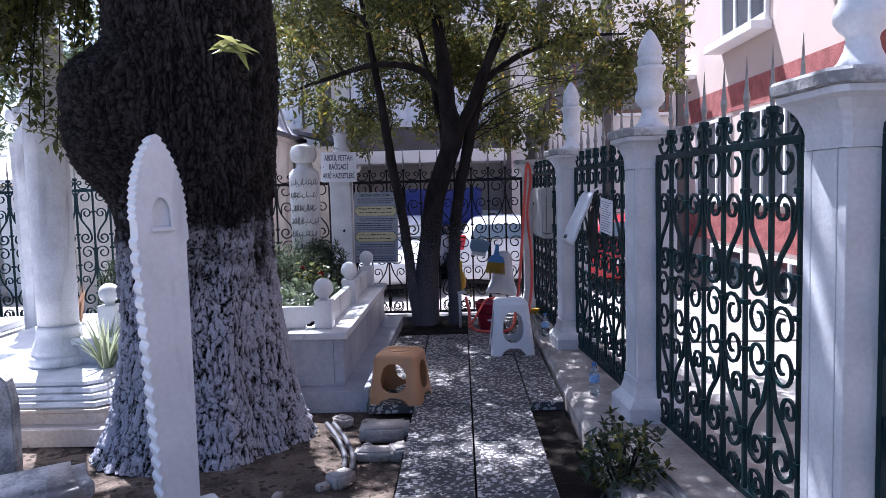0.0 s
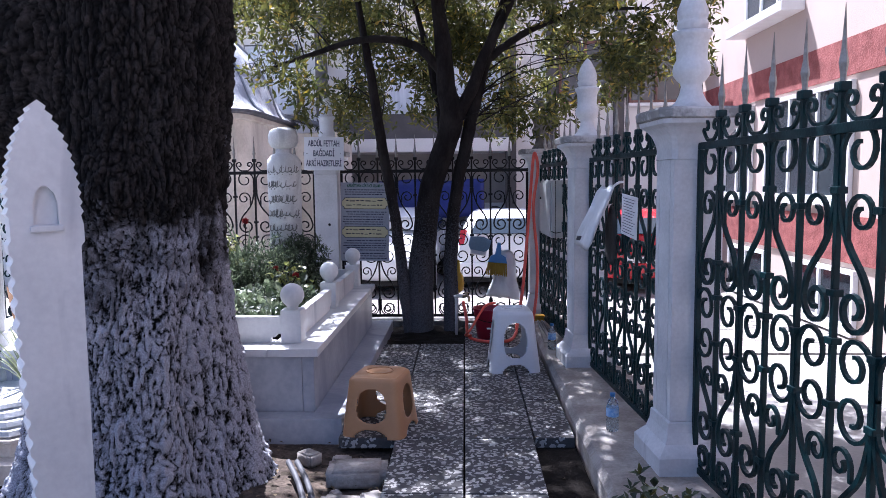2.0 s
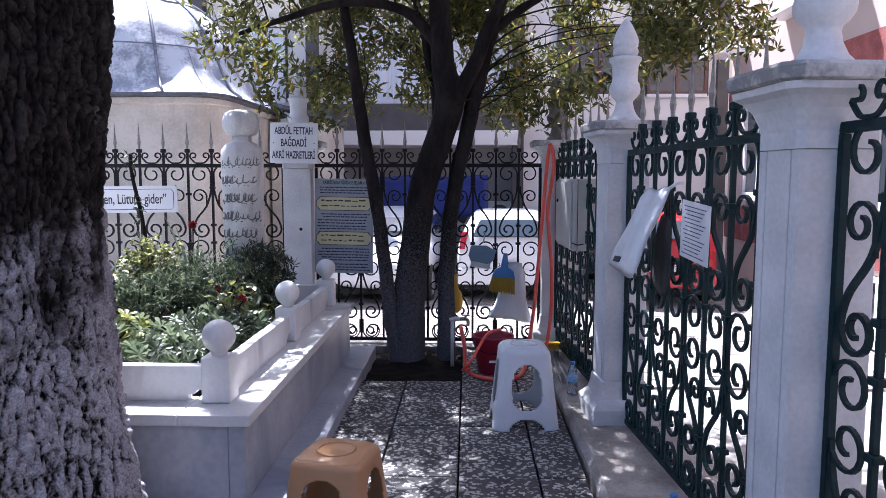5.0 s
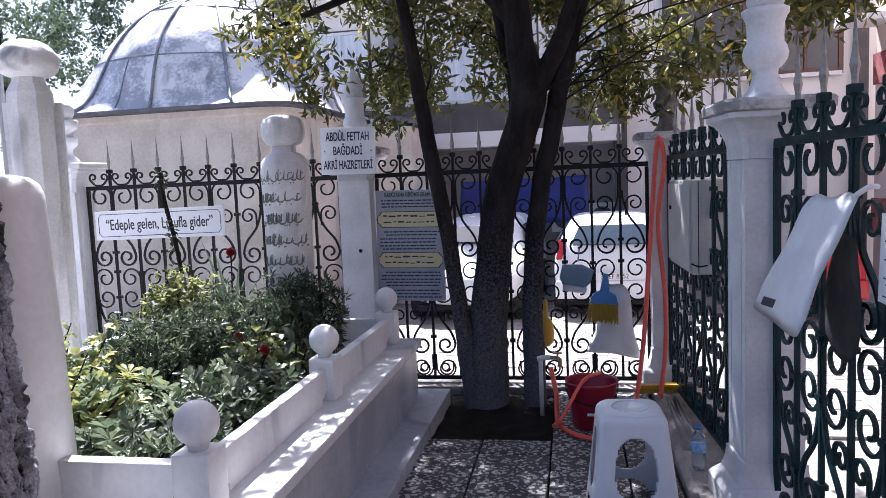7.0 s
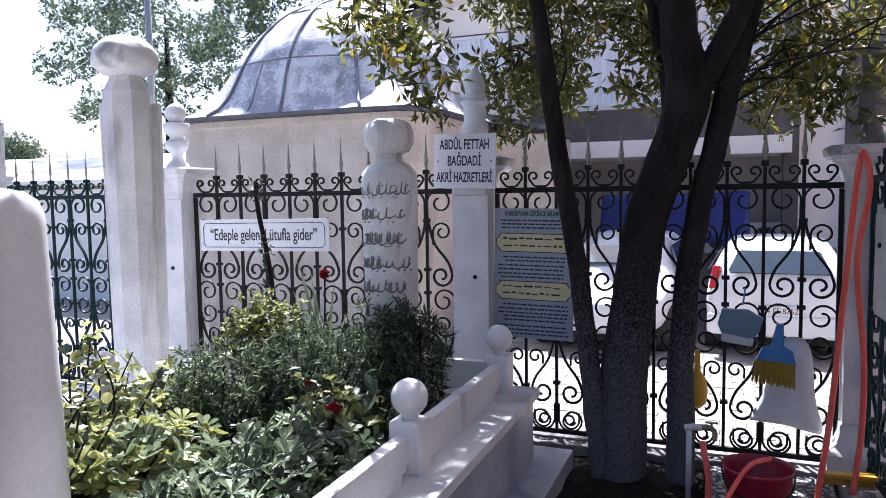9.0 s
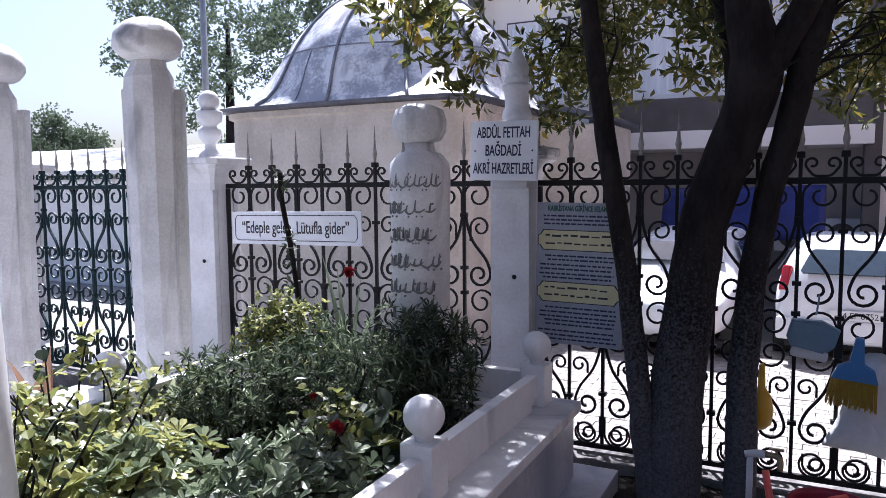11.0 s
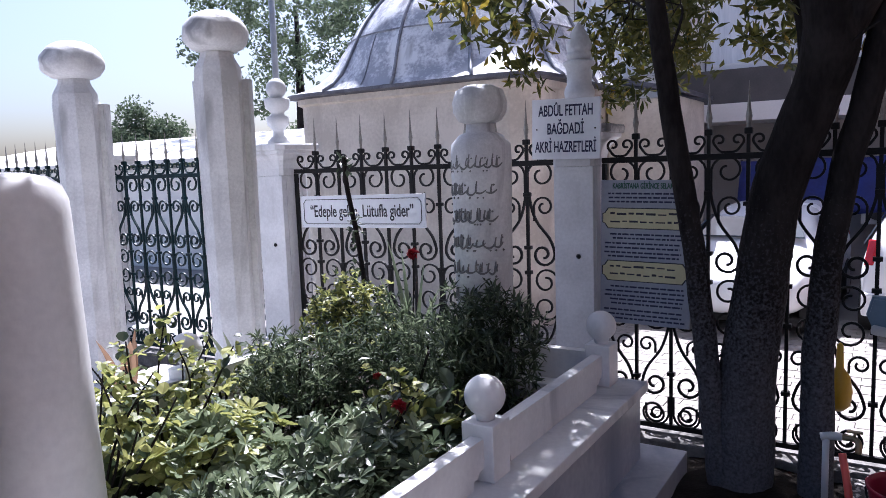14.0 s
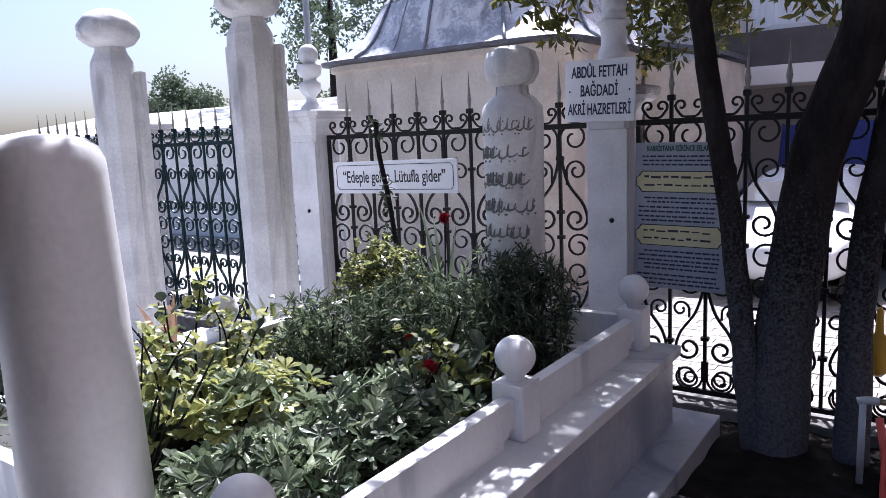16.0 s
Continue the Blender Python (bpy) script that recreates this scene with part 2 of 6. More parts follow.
FAR_LEAF = leaf_material("distant_leaf", (0.07, 0.10, 0.06), (0.13, 0.17, 0.10), 0.7, 0.4)


# ---- mesh helpers ----
def mesh_of(name, bm, mat, smooth=False):
    me = bpy.data.meshes.new(name)
    bm.normal_update()
    if smooth:
        for f in bm.faces:
            f.smooth = True
    bm.to_mesh(me)
    bm.free()
    me.materials.append(mat)
    return me


def part(name, bm, mat, parent=None, label="", smooth=False, at=None):
    ob = new(name, mesh_of(name, bm, mat, smooth))
    if parent:
        ob.parent = parent
    if at:
        ob.matrix_basis = at
    if label:
        ob["label"] = label
    return ob


def shared(name, me, parent, at):
    ob = new(name, me)
    ob.parent = parent
    ob.matrix_basis = at
    return ob


def thing(name, at, label, category, group="", kind=""):
    ob = new(name)
    ob.empty_display_size = 0.1
    ob.matrix_basis = at
    return tagged(ob, label, category, group, kind)


def box(bm, x0, y0, z0, x1, y1, z1, bevel=0.0):
    r = bmesh.ops.create_cube(bm, size=1, matrix=Matrix.Translation(((x0 + x1) / 2, (y0 + y1) / 2, (z0 + z1) / 2)) @ Matrix.Diagonal((x1 - x0, y1 - y0, z1 - z0, 1)))
    if bevel:
        es = list({e for v in r["verts"] for e in v.link_edges})
        bmesh.ops.bevel(bm, geom=es, offset=bevel, segments=2, affect="EDGES", profile=0.6)
    return bm


def boxed(*a, **k):
    return box(bmesh.new(), *a, **k)


def lathe(profile, segs=24, square=False, bm=None):
    """Profile rows (radius, z) turned round z; square: four corners only, radius is half the side."""
    bm = bm or bmesh.new()
    n = 4 if square else segs
    rings = []
    for r, z in profile:
        if square:
            rings.append([bm.verts.new((sx * r, sy * r, z)) for sx, sy in ((-1, -1), (1, -1), (1, 1), (-1, 1))])
        else:
            rings.append([bm.verts.new((r * math.cos(2 * math.pi * i / n), r * math.sin(2 * math.pi * i / n), z)) for i in range(n)])
    for p, q in zip(rings, rings[1:]):
        for i in range(n):
            bm.faces.new((p[i], p[(i + 1) % n], q[(i + 1) % n], q[i]))
    bm.faces.new(rings[0][::-1])
    bm.faces.new(rings[-1])
    return bm


def sweep(bm, pts, radii, sides=6, flat=None):
    """A tube along pts; flat: (normal, half thickness) gives a strap lying across that normal."""
    pts = [Vector(p) for p in pts]
    if isinstance(radii, (int, float)):
        radii = [radii] * len(pts)
    rings = []
    ref = Vector(flat) if flat else None
    for i, p in enumerate(pts):
        d = (pts[min(i + 1, len(pts) - 1)] - pts[max(i - 1, 0)]).normalized()
        if flat:
            a = ref.normalized()
            b = d.cross(a).normalized()
        else:
            if ref is None:
                ref = Vector((0, 0, 1)) if abs(d.z) < 0.9 else Vector((1, 0, 0))
            a = (ref - d * ref.dot(d)).normalized()
            ref = a
            b = d.cross(a)
        rings.append([bm.verts.new(p + radii[i] * (math.cos(t) * a + math.sin(t) * b)) for t in (2 * math.pi * (k + 0.5) / sides for k in range(sides))])
    for p, q in zip(rings, rings[1:]):
        for k in range(sides):
            bm.faces.new((p[k], p[(k + 1) % sides], q[(k + 1) % sides], q[k]))
    bm.faces.new(rings[0][::-1])
    bm.faces.new(rings[-1])
    return bm


def swept(pts, radii, sides=6, flat=None):
    return sweep(bmesh.new(), pts, radii, sides, flat)


def spline(pts, n=8):
    """Catmull-Rom through pts."""
    pts = [Vector(p) for p in pts]
    out = []
    for i in range(len(pts) - 1):
        a, b, c, d = pts[max(i - 1, 0)], pts[i], pts[i + 1], pts[min(i + 2, len(pts) - 1)]
        for k in range(n):
            t = k / n
            out.append(0.5 * ((2 * b) + (c - a) * t + (2 * a - 5 * b + 4 * c - d) * t * t + (3 * b - a - 3 * c + d) * t ** 3))
    return out + [pts[-1]]


def outline_solid(bm, pts, y0, y1, bevel=0.0):
    """A flat outline in x and z, given depth from y0 to y1."""
    a = [bm.verts.new((x, y0, z)) for x, z in pts]
    b = [bm.verts.new((x, y1, z)) for x, z in pts]
    n = len(pts)
    f0, f1 = bm.faces.new(a), bm.faces.new(b[::-1])
    for i in range(n):
        bm.faces.new((a[i], b[i], b[(i + 1) % n], a[(i + 1) % n]))
    bmesh.ops.recalc_face_normals(bm, faces=bm.faces)
    if bevel:
        bmesh.ops.bevel(bm, geom=list(f0.edges) + list(f1.edges), offset=bevel, segments=2, affect="EDGES")
    return bm


def words(name, text, size, mat, parent, at, width=0.0, squeeze=1.0):
    """Lettering as a mesh, centred, lying in x and z and facing -y."""
    cu = bpy.data.curves.new(name, "FONT")
    cu.body, cu.size, cu.align_x, cu.align_y, cu.extrude, cu.offset = text, size, "CENTER", "CENTER", 0.0008, width
    tmp = new("lettering_source", cu)
    me = bpy.data.meshes.new_from_object(tmp.evaluated_get(bpy.context.evaluated_depsgraph_get()))
    bpy.data.objects.remove(tmp)
    me.transform(Matrix.Rotation(math.pi / 2, 4, "X") @ Matrix.Diagonal((squeeze, 1, 1, 1)))
    me.materials.append(mat)
    ob = new(name, me)
    ob.parent = parent
    ob.matrix_basis = at
    return ob

# ---- ground and paving ----
STREET = -0.42
bm = bmesh.new()
bmesh.ops.create_grid(bm, x_segments=2, y_segments=2, size=400, matrix=Matrix.Translation((0, 0, STREET)))
tagged(part("ground", bm, ASPHALT), "pale sunlit block paving of the street", "ground", kind="structure")


def fence_x(y):
    """The line of the fence along the path, which leans a little to the path's axis."""
    return 1.425 - 0.078 * y


bm = bmesh.new()
bmesh.ops.create_grid(bm, x_segments=90, y_segments=110, size=0.5, matrix=Matrix.Translation((-3.9, 3.2, 0)) @ Matrix.Diagonal((9.2, 9.7, 1, 1)))
for v in bm.verts:
    v.co.z = -0.10 + 0.045 * noise.noise(v.co * 1.3) + 0.02 * noise.noise(v.co * 6)
tagged(part("yard_ground", bm, SOIL, smooth=True), "dry trodden brown soil of the graveyard", "ground", kind="structure")

# raised footing that carries the fence beside the path
bm = bmesh.new()
ys = [-3 + 0.25 * i for i in range(46)]
rows_ = []
for y in ys:
    w = 0.012 * noise.noise(Vector((y * 2.1, 0, 0)))
    xo = fence_x(y) + 0.24
    rows_.append([bm.verts.new(p) for p in ((0.665 + w, y, -0.3), (0.672 + w, y, 0.02), (0.70 + w, y, 0.055 + w), (0.85, y, 0.06), (xo, y, 0.05), (xo, y, -0.6))])
for p, q in zip(rows_, rows_[1:]):
    for k in range(5):
        bm.faces.new((p[k], p[k + 1], q[k + 1], q[k]))
bm.faces.new(rows_[0])
bm.faces.new(rows_[-1][::-1])
bmesh.ops.recalc_face_normals(bm, faces=bm.faces)
tagged(part("kerb", bm, CONCRETE), "rough worn concrete footing under the green fence", "kerb", kind="structure")
tagged(part("fence_footing", boxed(-9, 7.93, -0.6, 1.06, 8.17, 0.02, 0.012), GREY_STONE), "low concrete footing under the end fence", "kerb", kind="structure")

path = thing("path", pose(0, 0, 0), "garden path of dark speckled terrazzo slabs", "path", kind="structure")
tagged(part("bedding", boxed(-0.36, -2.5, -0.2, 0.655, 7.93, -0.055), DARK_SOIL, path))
slab_cache = {}


def slab(x0, x1, y0, y1):
    g = 0.005
    key = (round(x1 - x0, 3), round(y1 - y0, 3))
    if key not in slab_cache:
        w, l = key[0] / 2 - g, key[1] / 2 - g
        slab_cache[key] = mesh_of("slab", boxed(-w, -l, -0.06, w, l, 0, 0.006), TERRAZZO)
    shared("slab", slab_cache[key], path, pose((x0 + x1) / 2, (y0 + y1) / 2, random.uniform(-0.003, 0.002), random.uniform(-0.2, 0.2), random.uniform(-0.2, 0.2), 0))


y = -2.4
while y < 7.9:
    y2 = min(y + 0.705, 7.93)
    for x0, x1 in ((-0.345, 0.04), (0.04, 0.425)):
        if x0 < 0 and y2 > 6.98:
            if y < 6.98:
                slab(x0, x1, y, 6.98)
            continue
        slab(x0, x1, y, y2)
    if y > 4.2:
        slab(0.425, 0.655, y, y2)
        if y < 6.9:
            slab(-0.665, -0.345, y, min(y2, 6.98))
    y += 0.705
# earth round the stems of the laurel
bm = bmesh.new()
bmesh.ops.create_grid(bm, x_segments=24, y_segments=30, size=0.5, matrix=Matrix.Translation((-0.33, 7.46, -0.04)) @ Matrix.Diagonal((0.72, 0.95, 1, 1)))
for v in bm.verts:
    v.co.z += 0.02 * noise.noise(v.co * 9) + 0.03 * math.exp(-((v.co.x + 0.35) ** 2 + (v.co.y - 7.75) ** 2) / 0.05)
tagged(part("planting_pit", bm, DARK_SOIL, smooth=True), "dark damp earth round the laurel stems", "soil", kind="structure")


# ---- fences ----
def c_scroll(r, turns, out, start, hand, y=0.0, end=0.32):
    """A spiral in x and z that starts at the point start, runs along direction out and curls to one hand."""
    pts = []
    steps = 16
    a0 = math.atan2(out[1], out[0])
    p = Vector((start[0], 0, start[1]))
    total = turns * 2 * math.pi
    n = int(steps * turns) + 1
    a = a0
    for i in range(n + 1):
        pts.append(Vector((p.x, y, p.z)))
        k = i / n
        rr = r * (1 - (1 - end) * k)
        st = total / n
        p = p + Vector((math.cos(a), 0, math.sin(a))) * rr * st
        a += hand * st
    return pts


iron_mesh = {}


def iron_piece(key, mat, make):
    k = (key, mat.name)
    if k not in iron_mesh:
        iron_mesh[k] = mesh_of(key[0], make(), mat)
    return iron_mesh[k]


def strap(pts, w=0.0082):
    return swept(pts, w * 1.25, 4, (0, 1, 0))


def fence_panel(length, at, mat, label, bars_n=8, low=0.05):
    """Wrought iron panel: x along it from 0 to length, z from the footing up. Odd bars carry a lyre above, even bars one below."""
    fp = thing("fence_panel", at, label, "fence", "wrought iron fence panels")
    top, base, n = 1.535, low, bars_n
    s = length / n
    key = round(s, 3)
    part("top_rail", boxed(0, -0.011, top - 0.016, length, 0.011, top + 0.016, 0.003), mat, fp)
    part("bottom_rail", boxed(0, -0.011, base, length, 0.011, base + 0.028, 0.003), mat, fp)
    for x in (0.012, length - 0.012):
        part("end_bar", boxed(x - 0.012, -0.012, base + 0.03, x + 0.012, 0.012, top - 0.017, 0.002), mat, fp)
    bar = iron_piece(("bar", low), mat, lambda: boxed(-0.0088, -0.0088, base + 0.03, 0.0088, 0.0088, top + 0.125))
    collar = iron_piece(("collar",), mat, lambda: boxed(-0.021, -0.017, -0.011, 0.021, 0.017, 0.011, 0.003))
    cap = iron_piece(("spike_collar",), mat, lambda: boxed(-0.019, -0.019, -0.016, 0.019, 0.019, 0.016, 0.006))
    spike = iron_piece(("spike",), SPIKE, lambda: lathe([(0.0095, 0.0), (0.011, 0.03), (0.0165, 0.060), (0.0095, 0.10), (0.001, 0.235)], 4))

    def mirrored(name, tag, line, w=0.0066):
        return [iron_piece((name, key, tag, sg, low), mat, lambda: strap([Vector((sg * p.x, 0, p.z)) for p in line], w)) for sg in (-1, 1)]

    def hook(start, rise, r, turns, end=0.26):
        """Straight back from start, then a spiral rolled in towards the bar; rise is negative for a hanging hook."""
        up = 1 if rise > 0 else -1
        return [Vector((start[0], 0, start[1]))] + c_scroll(r, turns, (0, up), (start[0], start[1] + rise), up, end=end)

    def lyre(z):
        """Leg that leaves the bar at z, swings out to the next bar and rolls back in at its foot."""
        leg = spline([(0.013, 0, z), (0.018, 0, z - 0.06), (0.055, 0, z - 0.17), (s * 0.66, 0, z - 0.27), (s * 0.80, 0, z - 0.335)], 4)
        return leg[:-1] + c_scroll(s * 0.36, 1.35, (0.18, -1), (s * 0.80, z - 0.335), -1, end=0.24)

    ends = {"top_hook": hook((s * 0.93, top - 0.17), 0.075, s * 0.43, 1.3), "second_hook": hook((s * 0.74, top - 0.34), 0.065, s * 0.31, 1.3),
            "low_lyre": lyre(top - 0.865), "foot_hook": hook((s * 0.72, base + 0.135), -0.035, s * 0.30, 1.3)}
    mids = {"high_lyre": lyre(top - 0.17), "mid_scroll_up": hook((s * 0.93, top - 0.78), 0.055, s * 0.40, 1.35), "mid_scroll_down": hook((s * 0.93, top - 0.77), -0.065, s * 0.40, 1.35),
            "side_hook": hook((s * 0.55, top - 1.06), 0.03, s * 0.25, 1.2), "bottom_scroll": hook((s * 0.93, top - 1.30), -0.075, s * 0.42, 1.5)}
    kinds = [[mirrored("scroll", tag, line, (0.0088 if "lyre" in tag else 0.0072) if mat == IRON_GREEN else (0.0078 if "lyre" in tag else 0.0064)) for tag, line in group.items()] for group in (ends, mids)]
    heights = ((top - 0.66, top - 0.865, top - 0.24, top - 1.17), (top - 0.185, top - 0.50, top - 0.65, top - 0.85, top - 1.20))
    flare = spline([(s * 0.5, 0, 0.004), (s * 0.30, 0, 0.008), (0.026, 0, 0.045)], 4)[:-1] + c_scroll(0.030, 0.95, (-0.25, 1), (0.024, 0.048), -1, end=0.36)
    crowns = mirrored("crown_scroll", "crown", flare)
    for i in range(n + 1):
        x = min(max(i * s, 0.012), length - 0.012)
        for k, piece in enumerate(crowns):
            if not (i == 0 and k == 0 or i == n and k == 1):
                shared("crown_scroll", piece, fp, pose(x, 0, top + 0.018))
        for pair in kinds[i % 2]:
            for k, piece in enumerate(pair):
                if not (i == 0 and k == 0 or i == n and k == 1):
                    shared("scroll", piece, fp, pose(x, 0, 0))
        if 0 < i < n:
            shared("bar", bar, fp, pose(x, 0, 0))
            shared("spike", spike, fp, pose(x, 0, top + 0.135))
            shared("spike_collar", cap, fp, pose(x, 0, top + 0.124))
            for z in heights[i % 2]:
                shared("collar", collar, fp, pose(x, 0, z))
    return fp


def cut_square(profile, cut=0.20):
    """Stack of square rings with their corners cut off, from (half width, height) pairs."""
    bm, rings = bmesh.new(), []
    for h, z in profile:
        c = h * (1 - cut)
        rings.append([bm.verts.new((x, y, z)) for x, y in ((h, -c), (h, c), (c, h), (-c, h), (-h, c), (-h, -c), (-c, -h), (c, -h))])
    for p, q in zip(rings, rings[1:]):
        for i in range(8):
            bm.faces.new((p[i], p[(i + 1) % 8], q[(i + 1) % 8], q[i]))
    bm.faces.new(rings[0][::-1])
    bm.faces.new(rings[-1])
    return bm


def pillar(x, y, turn, finial="pinecone", half=0.115, z0=0.05, label="white stone fence pillar with a pinecone finial", mat=None, cap=None):
    mat, cap = mat or PILLAR, cap or CAPSTONE
    p = thing("fence_pillar", pose(x, y, z0, 0, 0, turn), label, "pillar", "stone fence pillars")
    part("plinth", lathe([(half * 1.6, -0.05), (half * 1.6, 0.09), (half * 1.5, 0.105), (half * 1.22, 0.14), (half * 1.1, 0.19), (half * 1.07, 0.235), (half, 0.24)], square=True), mat, p)
    # the shaft is faced with slabs that leave open joints near the corners
    part("shaft", boxed(-half + 0.012, -half + 0.05, 0.241, half - 0.012, half - 0.05, 1.449), CAPSTONE, p, "dark joint behind the facing slabs")
    part("facing_slab", boxed(-half, -half, 0.241, half, -half + 0.044, 1.449, 0.004), mat, p)
    part("facing_slab", boxed(-half, half - 0.044, 0.241, half, half, 1.449, 0.004), mat, p)
    for sg in (-1, 1):
        x = sg * (half - 0.006)
        part("facing_slab", boxed(x - 0.006, -half + 0.049, 0.241, x + 0.006, half - 0.049, 1.449, 0.003), mat, p)
    part("capital", cut_square([(half * 1.05, 1.45), (half * 1.05, 1.50), (half * 1.10, 1.525), (half * 1.22, 1.56), (half * 1.42, 1.59), (half * 1.62, 1.605), (half * 1.64, 1.625)], 0.16), mat, p)
    part("cap_slab", cut_square([(half * 1.70, 1.626), (half * 1.78, 1.632), (half * 1.80, 1.664), (half * 1.74, 1.675)], 0.22), cap, p, "darkened cap slab with cut corners")
    z = 1.676
    if finial == "pinecone":
        prof = [(0.092, 0), (0.092, 0.014), (0.068, 0.04), (0.052, 0.075), (0.046, 0.108), (0.050, 0.122), (0.066, 0.136), (0.082, 0.160), (0.085, 0.182), (0.079, 0.208), (0.069, 0.224), (0.068, 0.245), (0.071, 0.300), (0.078, 0.322), (0.087, 0.334), (0.088, 0.350), (0.075, 0.356)]
        part("urn", lathe([(r, z + h) for r, h in prof], 28), mat, p, smooth=True)
        bm = lathe([(0.050 + 0.018 * math.sin(math.pi * min(1, k / 6)) if k < 6 else 0.0665 * math.cos((k - 6) / 14.2 * math.pi / 2) ** 0.8, 0.353 + 0.0105 * k) for k in range(21)], 48)
        for v in bm.verts:
            v.co.z += z
            a = math.atan2(v.co.y, v.co.x)
            k = 1 + 0.07 * abs(math.sin(4 * a + 34 * v.co.z) * math.sin(4 * a - 34 * v.co.z))
            v.co.x *= k
            v.co.y *= k
        part("pinecone", bm, mat, p, smooth=True)
    elif finial == "bottle":
        prof = [(0.085, 0), (0.083, 0.012), (0.055, 0.05), (0.042, 0.10), (0.05, 0.125), (0.080, 0.17), (0.084, 0.20), (0.066, 0.215), (0.062, 0.24), (0.078, 0.285), (0.082, 0.305), (0.05, 0.312), (0.048, 0.34), (0.058, 0.39), (0.055, 0.45), (0.038, 0.50), (0.004, 0.515)]
        part("urn", lathe([(r, z + h) for r, h in prof], 24), GREY_STONE, p, "darkened stone urn and cone", smooth=True)
    else:
        prof = [(0.105, 0), (0.09, 0.03), (0.05, 0.06), (0.045, 0.10), (0.09, 0.14), (0.098, 0.19), (0.085, 0.20), (0.06, 0.21), (0.055, 0.23), (0.10, 0.26), (0.11, 0.32), (0.10, 0.33), (0.035, 0.335)]
        part("urn", lathe([(r * 0.85, z + h) for r, h in prof], 28), mat, p, smooth=True)
        part("ball", lathe([(0.072 * math.sin(math.pi * k / 14) + 0.001, z + 0.40 - 0.074 * math.cos(math.pi * k / 14)) for k in range(15)], 24), mat, p, smooth=True)
    part("bolt", lathe([(0.012, 0), (0.014, 0.008), (0.006, 0.016)], 10), IRON_BLACK, p, at=pose(0.03, -half - 0.001, 0.95, 90))
    return p


LEAN_Z = math.degrees(math.atan(0.078))
POSTS = [(-1.55, 0), (0.37, 0), (2.28, 0), (4.19, 0), (6.12, 0)]
for y, _ in POSTS:
    pillar(fence_x(y), y, LEAN_Z)
pillar(0.81, 8.06, 0, "bottle", label="corner fence pillar with a weathered stone finial")
pillar(-1.33, 8.06, 0, label="white fence pillar with a pinecone finial and a name sign")
pillar(-3.65, 8.06, 0, "ball", 0.125, label="white fence pillar with a ball-topped urn", cap=PILLAR)
pillar(-5.85, 8.06, 0, "ball", 0.135, label="white fence pillar with a ball-topped urn", cap=PILLAR)
stops = [y for y, _ in POSTS] + [8.06]
for a, b in zip(stops, stops[1:]):
    a2, b2 = a + 0.118, b - 0.118
    fence_panel((b2 - a2) * 1.00304, pose(fence_x(a2), a2, 0.02, 0, 0, 90 + LEAN_Z), IRON_GREEN, "dark green wrought iron fence panel with scrolls and spikes", 8)
for a, b, mat_, lab in ((-1.202, 0.692, IRON_BLACK, "black"), (-3.512, -1.458, IRON_BLACK, "black"), (-5.712, -3.788, IRON_GREEN, "dark green"), (-7.8, -5.988, IRON_GREEN, "dark green")):
    fence_panel(b - a, pose(a, 8.06, -0.01), mat_, lab + " wrought iron fence panel with scrolls and spikes", 10)


# ---- big whitewashed tree ----
tree = thing("old_tree", pose(-1.625, 4.36, -0.1), "huge old tree with a whitewashed lower trunk", "tree")


def bark_relief(a, z, burl):
    """Height of the bark from 0 in a furrow to 1 on a plate: long plates on the bole, crumpled ones on the burl."""
    c, s_ = math.cos(a), math.sin(a)
    w = Vector((noise.noise(Vector((c * 4, s_ * 4, z * 3))), noise.noise(Vector((c * 4 + 7, s_ * 4, z * 3))), noise.noise(Vector((c * 5, s_ * 5 + 5, z * 5)))))
    w2 = Vector((noise.noise(Vector((c * 16, s_ * 16, z * 11))), noise.noise(Vector((c * 16 + 3, s_ * 16, z * 11))), noise.noise(Vector((c * 14, s_ * 14 + 9, z * 14)))))
    q = Vector((c * 0.47 * 34, s_ * 0.47 * 34, z * (9.5 + 13 * burl))) + w * 1.9 + w2 * 0.8
    d = noise.voronoi(q)[0]
    plate = min(1.0, max(0.0, (d[1] - d[0]) / 0.42))
    q2 = Vector((c * 0.47 * 75, s_ * 0.47 * 75, z * 36)) + w * 3 + w2 * 1.5
    d2 = noise.voronoi(q2)[0]
    flake = min(1.0, max(0.0, (d2[1] - d2[0]) / 0.5))
    furrow = min(1.0, abs(noise.noise(Vector((c * 13, s_ * 13, z * 3.2)) + w * 0.9)) * 3.2)
    return plate ** 0.8 * (0.42 + 0.30 * furrow) + 0.28 * flake * (0.4 + 0.6 * furrow)


